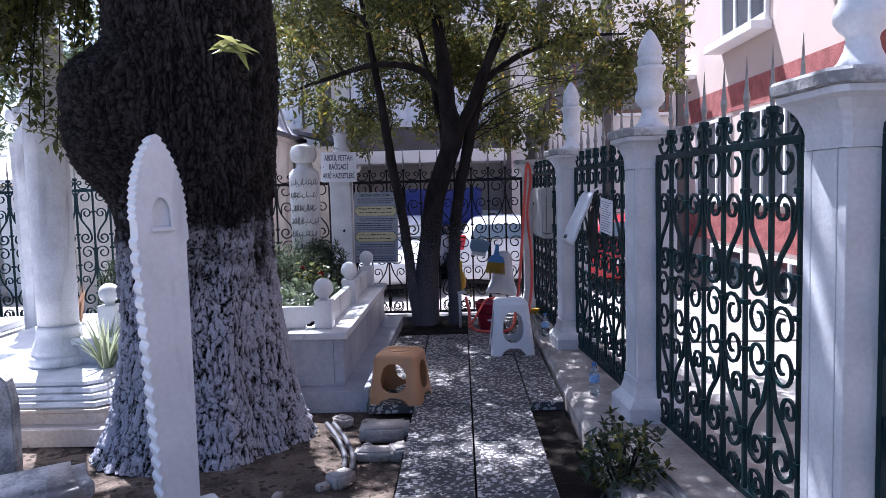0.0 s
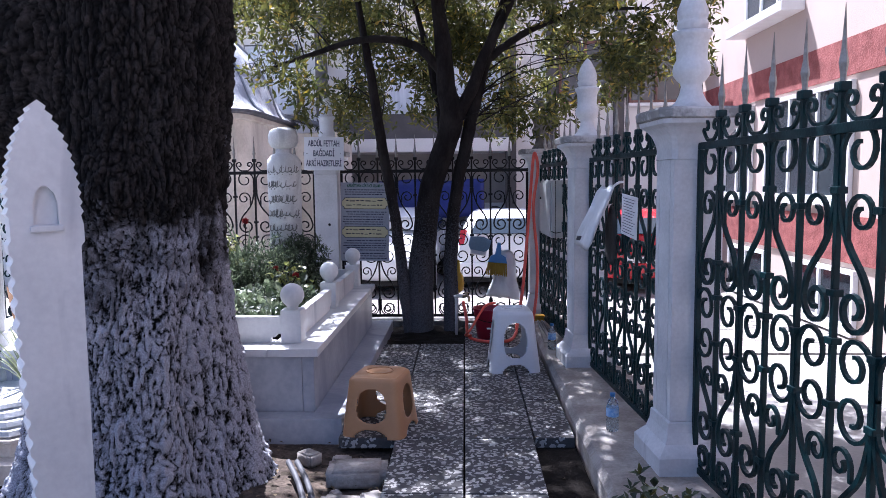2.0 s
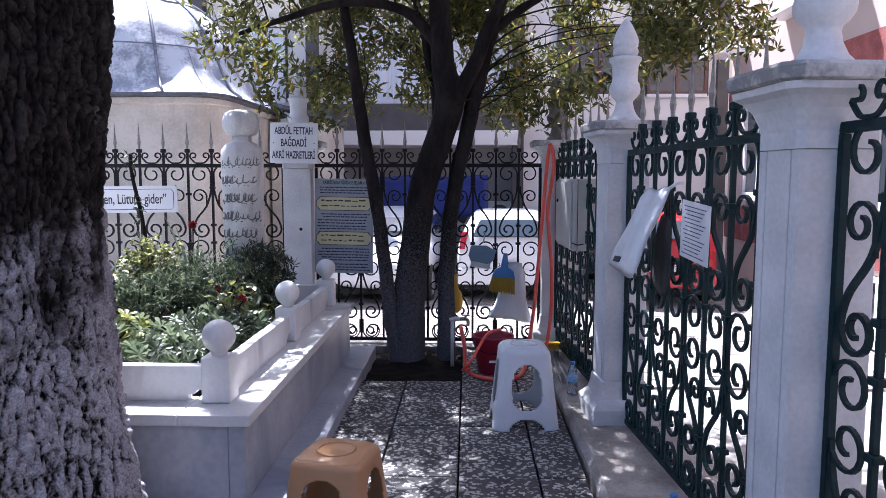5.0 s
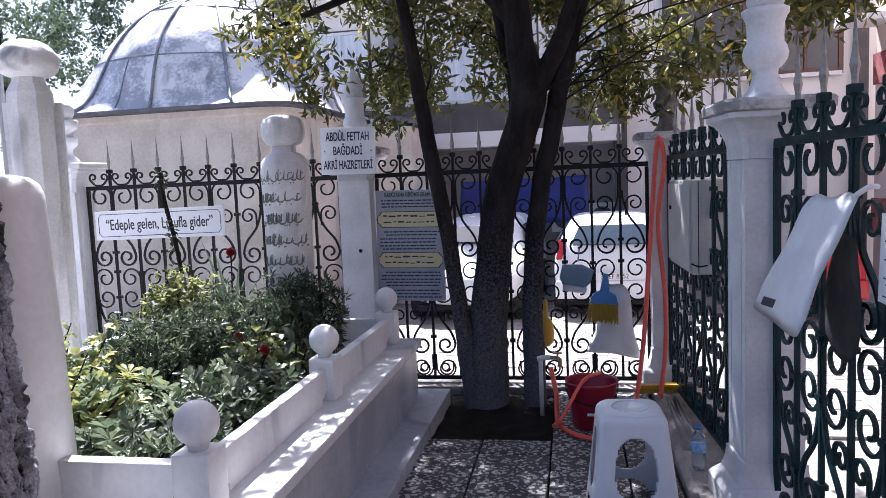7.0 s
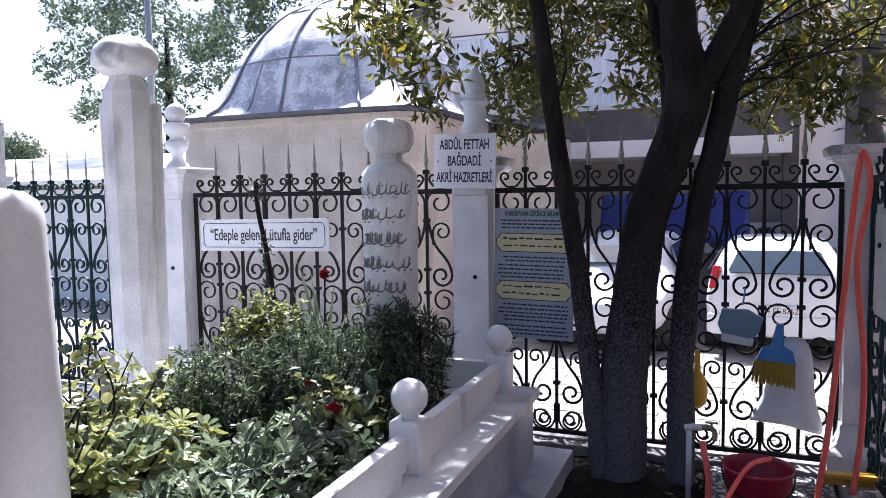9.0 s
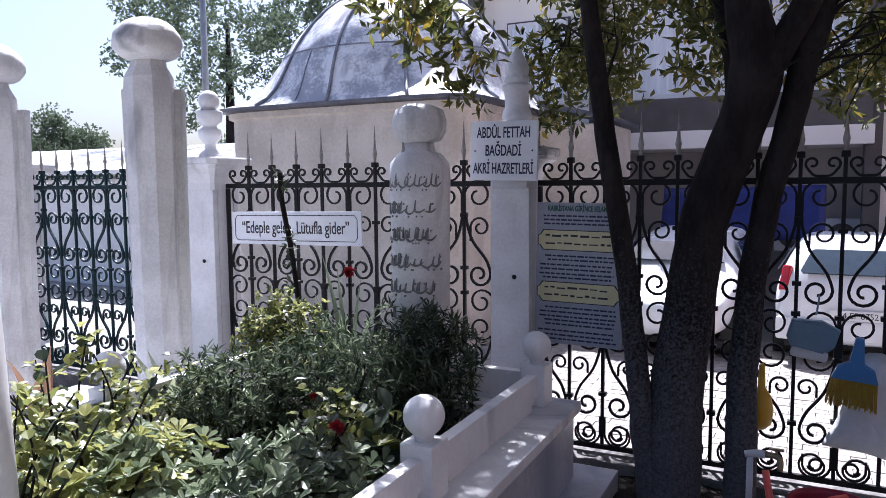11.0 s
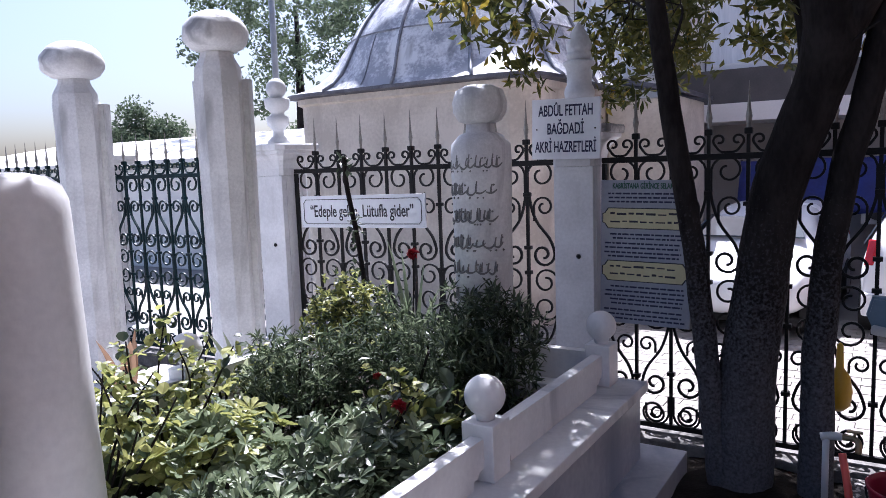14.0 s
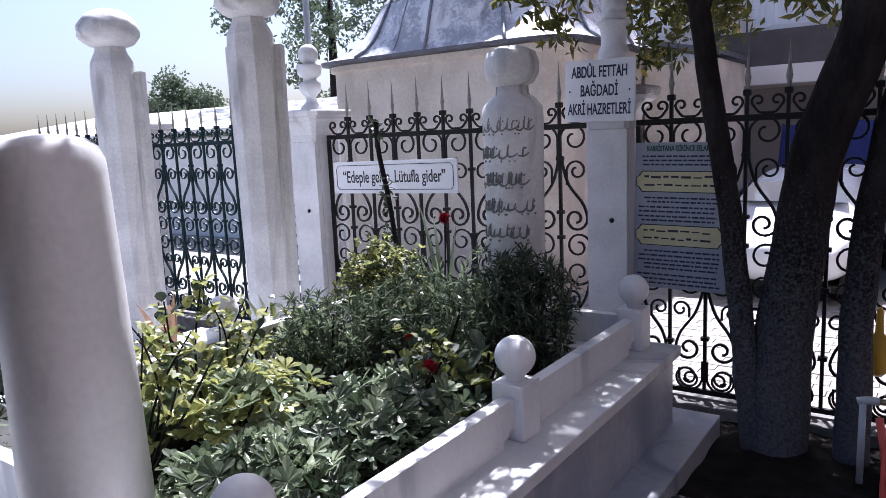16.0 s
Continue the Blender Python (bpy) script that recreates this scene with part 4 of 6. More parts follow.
# ---- plastic stools ----
def stool(at, h, base, top, mat, label):
    """Moulded stool: four flared sides with oval holes, low arched cut-outs and a rounded top."""
    s = thing("plastic_stool", at, label, "stool", "plastic stools")
    n = 144
    bm = bmesh.new()
    def ring(z, half, corner):
        out = []
        for i in range(n):
            a = 2 * math.pi * i / n
            c, si = math.cos(a), math.sin(a)
            k = (abs(c) ** corner + abs(si) ** corner) ** (-1 / corner)
            out.append(bm.verts.new((half * k * c, half * k * si, z)))
        return out
    NZ = 64
    rings = []
    for j in range(NZ + 1):
        u = j / NZ
        half = base + (top - base) * u
        if u > 0.93:
            half -= 0.018 * ((u - 0.93) / 0.07) ** 2
        rings.append(ring(h * u, half, 7))
    for j in range(NZ):
        u = (j + 0.5) / NZ
        for i in range(n):
            a = (2 * math.pi * (i + 0.5) / n + math.pi / 4) % (math.pi / 2) - math.pi / 4
            hole = (abs(a) / 0.47) ** 2.8 + (abs(u - 0.53) / 0.28) ** 2.8 < 1
            arch = abs(a) < 0.47 and u < 0.14 * (1 - (abs(a) / 0.5) ** 4)
            if not hole and not arch:
                bm.faces.new((rings[j][i], rings[j][(i + 1) % n], rings[j + 1][(i + 1) % n], rings[j + 1][i]))
    body = part("body", bm, mat, s, smooth=True)
    mod = body.modifiers.new("wall", "SOLIDIFY")
    mod.thickness, mod.offset = 0.006, -1
    bm = bmesh.new()
    r0 = ring(h, top - 0.018, 7)
    r1 = ring(h + 0.006, top - 0.028, 7)
    r2 = ring(h + 0.007, 0.05, 2)
    r3 = ring(h + 0.004, 0.045, 2)
    for p, q in ((r0, r1), (r1, r2), (r2, r3)):
        for i in range(n):
            bm.faces.new((p[i], p[(i + 1) % n], q[(i + 1) % n], q[i]))
    bm.faces.new(r3)
    part("seat", bm, mat, s, smooth=True)
    rim = bmesh.new()
    sweep(rim, [(0.076 * math.cos(2 * math.pi * k / 32), 0.076 * math.sin(2 * math.pi * k / 32), h + 0.008) for k in range(33)], 0.004, 6)
    part("seat_ring", rim, mat, s, smooth=True)
    return s


TAN = material("tan_plastic", (0.50, 0.27, 0.13), (0.44, 0.23, 0.11), 4, 0.4, 0, 0.04, 80, 0.5)
WHITE_PLASTIC = material("white_plastic", (0.72, 0.74, 0.78), (0.66, 0.68, 0.72), 4, 0.35, 0, 0.04, 80, 0.5)
stool(pose(-0.44, 4.82, 0.0, 0, 0, -12), 0.33, 0.185, 0.145, TAN, "low tan plastic stool standing on the slabs")
stool(pose(0.41, 6.17, 0.0, 0, 0, 3), 0.455, 0.19, 0.138, WHITE_PLASTIC, "white plastic stool with a cut-out in each side")


# ---- domed tomb behind the end fence ----
dome_house = thing("domed_tomb", pose(-5.0, 13.22, STREET), "cream plastered tomb with a lead covered dome", "building")
R, EAVE = 1.79, 2.50 - STREET


def plan(a, square):
    """Distance from the axis: a circle at square 0, a square with rounded corners at 1."""
    k = (abs(math.cos(a)) ** 9 + abs(math.sin(a)) ** 9) ** (-1 / 9)
    return 1 + (k - 1) * square


def drum_ring(profile, n=96):
    bm, prev = bmesh.new(), None
    for r, z in profile:
        ring = [bm.verts.new((r * plan(2 * math.pi * i / n, 1) * math.cos(2 * math.pi * i / n), r * plan(2 * math.pi * i / n, 1) * math.sin(2 * math.pi * i / n), z)) for i in range(n)]
        if prev:
            for i in range(n):
                bm.faces.new((prev[i], prev[(i + 1) % n], ring[(i + 1) % n], ring[i]))
        prev = ring
    return bm


part("wall", drum_ring([(R - 0.02, 0), (R - 0.02, EAVE - 0.12), (R + 0.03, EAVE - 0.10), (R + 0.03, EAVE - 0.03)]), PLASTER, dome_house)
part("eave", drum_ring([(R + 0.02, EAVE - 0.028), (R + 0.13, EAVE - 0.012), (R + 0.135, EAVE + 0.028), (R + 0.03, EAVE + 0.04)]), LEAD_DARK, dome_house, "dark lead eave edge")


def dome_point(u, a, lift=0.0):
    """u from 0 at the eave to 1 at the top; the skirt flares out to the square walls."""
    r = (R * math.cos(u * math.pi / 2) ** 0.92 + 0.10 * math.exp(-u * 16)) * plan(a, math.exp(-u * 9))
    z = EAVE + 0.03 + 1.74 * (0.90 * math.sin(u * math.pi / 2) ** 1.12 + 0.10 * u)
    return Vector(((r + lift) * math.cos(a), (r + lift) * math.sin(a), z + lift * 0.6))


bm = bmesh.new()
prev = None
for j in range(33):
    ring = []
    for i in range(144):
        q = dome_point(j / 32.5, 2 * math.pi * i / 144)
        ring.append(bm.verts.new(q * (1 + 0.004 * noise.noise(q * 3) + 0.0025 * noise.noise(q * 9))))
    if prev:
        for i in range(144):
            bm.faces.new((prev[i], prev[(i + 1) % 144], ring[(i + 1) % 144], ring[i]))
    prev = ring
bm.faces.new(prev)
part("dome", bm, LEAD, dome_house, smooth=True)
for i in range(12):
    a = math.radians(30 * i - 89)
    part("seam_roll", swept([dome_point(k / 20 * 0.97, a, 0.010) for k in range(21)], 0.022, 6), LEAD_ROLL, dome_house, smooth=True)
    if i % 2:
        part("sheet_joint", swept([dome_point(0.02 + 0.27 * k / 6, a + math.radians(15), 0.002) for k in range(7)], 0.008, 4), LEAD_ROLL, dome_house)
for u in (0.30, 0.66):
    part("sheet_joint", swept([dome_point(u, 2 * math.pi * i / 96, 0.003) for i in range(97)], 0.012, 4), LEAD_ROLL, dome_house)
part("finial", lathe([(0.10, EAVE + 1.74), (0.06, EAVE + 1.79), (0.09, EAVE + 1.82), (0.03, EAVE + 1.92), (0.005, EAVE + 2.05)], 20), LEAD_DARK, dome_house, smooth=True)
wing = thing("tomb_wing", pose(0, 0, STREET), "low plastered wing beside the domed tomb", "building")
part("wall", boxed(-3.18, 13.9, 0, -2.22, 15.4, 2.34 - STREET, 0.02), PLASTER, wing)
bm = outline_solid(bmesh.new(), [(-3.18, 2.60), (-2.12, 2.36), (-2.12, 2.42), (-3.18, 2.67)], 13.8, 15.5)
part("roof", bm, LEAD_DARK, wing, at=pose(0, 0, -STREET))
WHITEWASH = material("sunlit_whitewash", (0.80, 0.79, 0.77), (0.70, 0.68, 0.66), 1.2, 0.85, 0, 0.2, 40, 0.5)
tagged(part("low_wall", boxed(-24, 13.9, STREET, -7.6, 14.15, 1.70, 0.03), WHITEWASH), "long whitewashed boundary wall", "wall", kind="structure")
shed = thing("long_shed", pose(0, 0, 0), "low shed with a sunlit white sloping roof", "building")
part("wall", boxed(-24, 14.3, STREET, -7.7, 18, 1.75), WHITEWASH, shed)
bm = bmesh.new()
vs = [bm.verts.new(p) for p in ((-24.3, 13.6, 1.78), (-7.4, 13.6, 1.78), (-7.4, 18.2, 2.55), (-24.3, 18.2, 2.55), (-24.3, 13.6, 1.86), (-7.4, 13.6, 1.86), (-7.4, 18.2, 2.63), (-24.3, 18.2, 2.63))]
for q in ((3, 2, 1, 0), (4, 5, 6, 7), (0, 1, 5, 4), (1, 2, 6, 5), (2, 3, 7, 6), (3, 0, 4, 7)):
    bm.faces.new([vs[i] for i in q])
part("roof", bm, WHITEWASH, shed)


# ---- buildings across the street ----
def window(parent, x0, x1, z0, z1, frame_mat, panes=2, depth=0.10, curtain=None):
    """Window in the plane y = 0 of its parent, facing -y."""
    w = part("window", boxed(x0, -0.03, z0 - 0.07, x1, 0.06, z0, 0.008), WHITE_PAINT, parent)
    t = 0.055
    for nm, a in (("frame", (x0, z1 - t, x1, z1)), ("frame", (x0, z0 + 0.001, x1, z0 + t))):
        part(nm, boxed(a[0], -0.02, a[1], a[2], 0.04, a[3], 0.004), frame_mat, w)
    step = (x1 - x0 - t) / panes
    for i in range(panes + 1):
        part("frame", boxed(x0 + i * step, -0.018, z0 + t + 0.001, x0 + i * step + t, 0.042, z1 - t - 0.001, 0.004), frame_mat, w)
    for i in range(panes):
        part("pane", boxed(x0 + i * step + t, 0.012, z0 + t, x0 + (i + 1) * step, 0.018, z1 - t), curtain or GLASS, w)
    return w


BROWN_FRAME = material("brown_frame", (0.16, 0.07, 0.05), (0.11, 0.05, 0.04), 9, 0.5, 0, 0.1, 60, 0.5)
CURTAIN = material("white_curtain_behind_glass", (0.82, 0.84, 0.88), (0.62, 0.65, 0.70), 3, 0.12, 0, 0.05, 30, 0.6, spec=0.8, stretch=(6, 1, 0.3))
# pale wall under the balcony slab, its shade put into a darker colour
SHADED_RECESS = material("shaded_ground_floor", (0.42, 0.40, 0.39), (0.34, 0.32, 0.31), 1.3, 0.85, 0, 0.15, 50, 0.5)
back = thing("apartment_building", pose(0, 16.4, STREET), "pale apartment building with dark pillars across the street", "building")
B = -STREET
part("wall", boxed(1.15, 0.05, 0, 5.6, 4, 7.0 + B), FACADE, back)
part("wall", boxed(-7.0, 0.30, 2.2 + B, 1.148, 4, 7.0 + B), FACADE, back)
part("wall", boxed(-7.0, 0.9, 0, 1.148, 4, 2.198 + B), SHADED_RECESS, back, "recessed ground floor wall")
part("balcony_slab", boxed(-3.3, -0.35, 2.06 + B, 1.05, 0.9, 2.34 + B, 0.01), FACADE, back)
part("balcony_front", boxed(-3.0, -0.30, 2.342 + B, 1.02, -0.22, 2.86 + B, 0.01), DARK_STRUCT, back, "dark balcony front")
part("cornice", boxed(-7, -0.25, 5.0 + B, 1.1, 0.29, 5.25 + B, 0.01), FACADE, back)
for x in (-2.98, -5.2, 1.05, 1.92, 3.35, 5.0):
    part("pillar", boxed(x - 0.11, -0.06 if x > 1.1 else -0.2, 0 if x > 0.5 else 2.34 + B, x + 0.11, 0.049, 7 + B, 0.01), DARK_STRUCT, back)
for x0, x1, z0, z1, off in ((2.08, 3.18, 3.05, 4.35, 0.02), (-0.35, 0.85, 2.95, 4.5, 0.27), (-2.45, -0.75, 2.95, 4.6, 0.27), (3.55, 4.7, 3.05, 4.35, 0.02), (-4.7, -3.6, 3.0, 4.4, 0.27)):
    holder = part("window_bay", boxed(x0 - 0.04, off - 0.005, z0 + B - 0.04, x1 + 0.04, off + 0.03, z1 + B + 0.04), DARK_STRUCT, back)
    w = window(back, x0, x1, z0 + B, z1 + B, BROWN_FRAME if x0 > 1 else WHITE_PAINT, 2, curtain=CURTAIN if x0 < 1 else None)
    w.matrix_basis = pose(0, off - 0.05, 0)
for x in (0.08, 0.78):
    ac = thing("air_conditioner", pose(x, 17.05, 0.42), "white wall-mounted air conditioner unit", "air conditioner", "air conditioners")
    part("case", boxed(-0.3, -0.15, 0, 0.3, 0.24, 0.52, 0.015), WHITE_PAINT, ac)
    part("grille", lathe([(0.20, 0), (0.20, 0.012), (0.05, 0.02)], 24), DARK_STRUCT, ac, "round dark fan grille", at=pose(-0.05, -0.152, 0.26, 90))
ac = thing("air_conditioner", pose(-1.75, 16.62, 2.55), "white balcony air conditioner unit", "air conditioner", "air conditioners")
part("case", boxed(-0.34, -0.15, -0.2, 0.34, 0.15, 0.42, 0.015), WHITE_PAINT, ac)
part("grille", lathe([(0.20, 0), (0.20, 0.012), (0.05, 0.02)], 24), DARK_STRUCT, ac, "round dark fan grille", at=pose(-0.05, -0.152, 0.12, 90))
BLUE = material("blue_tarpaulin", (0.008, 0.018, 0.16), (0.005, 0.011, 0.10), 3, 0.5, 0, 0.3, 25, 0.6)
aw = thing("awning", pose(0, 15.3, 0.72), "blue tarpaulin awning over the shopfront", "awning")
bm = bmesh.new()
for i in range(21):
    x = -1.75 + 2.2 * i / 20
    for k in range(7):
        bm.verts.new((x, 0.03 * math.sin(7 * x) + 0.06 * k, 0.08 * k * 1.55 + 0.02 * math.sin(5 * x)))
bm.verts.ensure_lookup_table()
for i in range(20):
    for k in range(6):
        bm.faces.new([bm.verts[q] for q in (i * 7 + k, i * 7 + 7 + k, i * 7 + 8 + k, i * 7 + k + 1)])
cloth = part("cloth", bm, BLUE, aw, smooth=True)
mod = cloth.modifiers.new("thickness", "SOLIDIFY")
mod.thickness = 0.006
for x in (-1.75, 0.45):
    part("pole", swept([(x, 0.45, STREET - 0.72), (x, 0.45, 0.75)], 0.02, 8), DARK_STRUCT, aw)

pink = thing("pink_building", pose(4.4, 0, STREET, 0, 0, -90), "pink rendered house with red roughcast bands and white windows", "building")
# local x runs towards the camera's start (world -y), local -y faces the lane
X0, X1 = -14.2, 3.0
part("wall", boxed(X0, 0, 0, X1, 6, 9), PINK, pink)
part("band", boxed(X0 - 0.02, -0.025, 2.56 + B, X1, -0.001, 2.98 + B), RED_BAND, pink, "red roughcast band")
part("band", boxed(X0 - 0.02, -0.03, 0.45 + B, X1, -0.002, 0.98 + B), RED_BAND, pink, "red roughcast band")
for x0, x1, z0, z1, n in ((-12.15, -10.4, 3.75, 5.0, 3), (-8.6, -6.9, 3.75, 5.0, 3), (-5.4, -3.8, 3.75, 5.0, 3), (-13.4, -11.8, 1.15, 2.5, 3), (-11.3, -9.0, 1.15, 2.5, 3), (-7.9, -5.4, 1.15, 2.5, 3), (-12.6, -11.2, -0.3, 0.38, 2), (-10.4, -8.8, -0.3, 0.38, 2), (-7.6, -6.1, -0.3, 0.38, 2)):
    w = window(pink, x0, x1, z0 + B, z1 + B, WHITE_PAINT, n)
    w.matrix_basis = pose(0, -0.045, 0)
    if z0 > 3:
        part("sill_box", boxed(x0 - 0.1, -0.30, z0 + B - 0.20, x1 + 0.1, -0.001, z0 + B - 0.075, 0.01), WHITE_PAINT, pink)
bal = part("balcony", boxed(-14.2, -0.55, 3.35 + B, -13.55, -0.001, 3.44 + B, 0.01), WHITE_PAINT, pink)
for i in range(9):
    part("baluster", boxed(-14.18 + i * 0.074, -0.54, 3.441 + B, -14.15 + i * 0.074, -0.52, 4.25 + B), WHITE_PAINT, bal)
part("balcony_rail", boxed(-14.2, -0.56, 4.251 + B, -13.55, -0.50, 4.3 + B), WHITE_PAINT, bal)


# ---- parked cars ----
CAR_GLASS = material("car_glass", (0.06, 0.08, 0.10), (0.04, 0.055, 0.07), 1, 0.05, 0, 0.0, 10, 0.5, spec=0.8)
TYRE = material("tyre_rubber", (0.02, 0.02, 0.02), (0.03, 0.03, 0.03), 9, 0.85, 0, 0.2, 60, 0.5)
LAMP_RED = material("red_lamp", (0.55, 0.03, 0.04), (0.40, 0.02, 0.03), 9, 0.2, 0, 0.0, 60, 0.5)
RIM = material("wheel_rim", (0.5, 0.5, 0.52), (0.4, 0.4, 0.42), 9, 0.35, 0.6, 0.05, 60, 0.5)
PLATE_TXT = material("plate_letter", (0.02, 0.02, 0.02), (0.03, 0.03, 0.03), 9, 0.6, 0, 0, 60, 0.5)


def car(at, paint, label):
    """Small hatchback, its rear towards -y."""
    c = thing("parked_car", at @ Matrix.Scale(0.93, 4), label, "car", "parked cars")
    half = 0.84
    secs = []
    # length stations: y, sill, belt and roof heights, belt and roof half widths
    for y, lo, belt, roof, wb, wr in ((-1.92, 0.42, 0.74, 0.80, 0.74, 0.70), (-1.86, 0.26, 0.86, 0.95, 0.80, 0.72), (-1.72, 0.22, 0.95, 1.18, 0.83, 0.66), (-1.45, 0.22, 0.96, 1.42, 0.84, 0.60), (-0.9, 0.22, 0.95, 1.47, 0.84, 0.60), (-0.1, 0.22, 0.93, 1.46, 0.84, 0.60), (0.45, 0.22, 0.92, 1.32, 0.84, 0.60), (0.95, 0.22, 0.90, 0.98, 0.84, 0.70), (1.5, 0.22, 0.84, 0.88, 0.82, 0.66), (1.85, 0.26, 0.70, 0.74, 0.74, 0.6), (1.93, 0.42, 0.6, 0.63, 0.66, 0.55)):
        secs.append([(-wb * 0.93, lo), (-wb, (lo + belt) / 2), (-wb * 0.985, belt), (-wr, roof - 0.05), (-wr * 0.8, roof), (wr * 0.8, roof), (wr, roof - 0.05), (wb * 0.985, belt), (wb, (lo + belt) / 2), (wb * 0.93, lo)])
        secs[-1] = [(x, y, z) for x, z in secs[-1]]
    bm = bmesh.new()
    prev = None
    for s in secs:
        ring = [bm.verts.new(p) for p in s]
        if prev:
            for i in range(10):
                bm.faces.new((prev[i], prev[(i + 1) % 10], ring[(i + 1) % 10], ring[i]))
        else:
            bm.faces.new(ring[::-1])
        prev = ring
    bm.faces.new(prev)
    bmesh.ops.recalc_face_normals(bm, faces=bm.faces)
    body = part("body", bm, paint, c, smooth=True)
    mod = body.modifiers.new("round", "SUBSURF")
    mod.levels = mod.render_levels = 2
    bm = outline_solid(bmesh.new(), [(-0.54, 0.98), (0.54, 0.98), (0.56, 1.02), (0.46, 1.31), (0.43, 1.33), (-0.43, 1.33), (-0.46, 1.31), (-0.56, 1.02)], -0.01, 0.01, 0.004)
    part("rear_window", bm, CAR_GLASS, c, at=Matrix.Translation((0, -1.70, 1.13)) @ Matrix.Rotation(-0.74, 4, "X") @ Matrix.Translation((0, -0.05, -1.13)))
    bm = outline_solid(bmesh.new(), [(-0.62, 0.98), (0.62, 0.98), (0.52, 1.36), (-0.52, 1.36)], -0.01, 0.01, 0.004)
    part("windscreen", bm, CAR_GLASS, c, at=Matrix.Translation((0, 0.72, 1.17)) @ Matrix.Rotation(0.95, 4, "X") @ Matrix.Translation((0, 0.04, -1.17)))
    for sg in (-1, 1):
        bm = outline_solid(bmesh.new(), [(-1.35, 1.02), (0.6, 1.02), (0.2, 1.32), (-1.1, 1.34)], -0.008, 0.008)
        part("side_window", bm, CAR_GLASS, c, at=Matrix.Translation((sg * 0.74, 0, 1.18)) @ Matrix.Rotation(-sg * 0.52, 4, "Y") @ Matrix.Rotation(math.pi / 2, 4, "Z") @ Matrix.Translation((0, 0, -1.18)))
        bm = boxed(-0.05, -0.05, -0.15, 0.05, 0.06, 0.15, 0.02)
        part("tail_lamp", bm, LAMP_RED, c, "red tail lamp", at=pose(sg * 0.71, -1.775, 0.98, -22, 0, sg * 20))
        for y in (-1.22, 1.22):
            wh = part("wheel", lathe([(0.20, -0.09), (0.285, -0.09), (0.30, -0.06), (0.30, 0.06), (0.285, 0.09), (0.20, 0.09)], 28), TYRE, c, at=pose(sg * 0.76, y, 0.30, 0, 90, 0))
            part("rim", lathe([(0.195, -0.095), (0.19, 0.0), (0.19, 0.098), (0.05, 0.10)], 20), RIM, wh)
    bm = boxed(-0.80, -0.06, 0.30, 0.80, 0.05, 0.56, 0.04)
    part("bumper", bm, paint, c, at=pose(0, -1.90, 0))
    pl = part("number_plate", boxed(-0.26, -0.006, -0.055, 0.26, 0.006, 0.055, 0.003), WHITE_PAINT, c, at=pose(0, -1.966, 0.62))
    words("plate_text", "34 EF 8752", 0.095, PLATE_TXT, pl, pose(0.02, -0.008, 0), squeeze=0.9)
    part("underside", boxed(-0.72, -1.6, 0.16, 0.72, 1.6, 0.24), TYRE, c)
    return c


CAR_WHITE = material("white_car_paint", (0.78, 0.79, 0.81), (0.74, 0.75, 0.77), 2, 0.25, 0, 0.0, 10, 0.5)
CAR_RED = material("red_car_paint", (0.42, 0.02, 0.03), (0.38, 0.02, 0.025), 2, 0.22, 0, 0.0, 10, 0.5)
car(pose(0.74, 14.3, STREET, 0, 0, -2), CAR_WHITE, "white hatchback parked in the street, rear window towards the fence")
car(pose(-1.15, 13.9, STREET, 0, 0, 176), CAR_WHITE, "white car parked in the street, bonnet towards the fence")
car(pose(2.95, 14.0, STREET, 0, 0, -3), CAR_RED, "red car parked in the lane beyond the green fence")


GALV = material("galvanised_steel", (0.34, 0.35, 0.36), (0.26, 0.27, 0.28), 8, 0.5, 0.4, 0.1, 60, 0.5)


# ---- distant trees ----
def far_tree(x, y, h, spread, seed, label):
    r2 = random.Random(seed)
    t = thing("distant_tree", pose(x, y, STREET), label, "tree")
    part("trunk", swept([(0, 0, 0), (0.1, 0, h * 0.35), (0, 0.1, h * 0.7)], [0.22, 0.16, 0.06], 10), STEM, t, smooth=True)
    cl = []
    while len(cl) < 70:
        p = Vector((r2.uniform(-1, 1) * spread, r2.uniform(-1, 1) * spread, h * (0.68 + 0.34 * r2.uniform(-1, 1))))
        if (p.x / spread) ** 2 + (p.y / spread) ** 2 + ((p.z - h * 0.68) / (h * 0.36)) ** 2 < 1:
            cl.append((p, r2.uniform(0.3, 0.7)))
    bm = bmesh.new()
    foliage((bm,), r2, cl, 20, 0.15, 0.075)
    part("crown", bm, FAR_LEAF, t)


far_tree(-15.0, 20.5, 9.5, 3.2, 5, "tall leafy tree behind the domed tomb")
far_tree(-11.0, 23.5, 10.0, 3.0, 6, "tall leafy tree behind the domed tomb")
far_tree(-24.5, 22.0, 4.4, 1.5, 7, "small rounded tree beyond the white shed")

pole = thing("street_pole", pose(-8.6, 13.1, STREET), "thin grey steel street pole", "pole")
part("shaft", swept([(0, 0, 0), (0, 0, 7.5)], [0.06, 0.045], 12), GALV, pole, smooth=True)
part("foot", lathe([(0.10, 0), (0.10, 0.25), (0.065, 0.30)], 16), GALV, pole, smooth=True)


# ---- plants ----
BED = 0.38


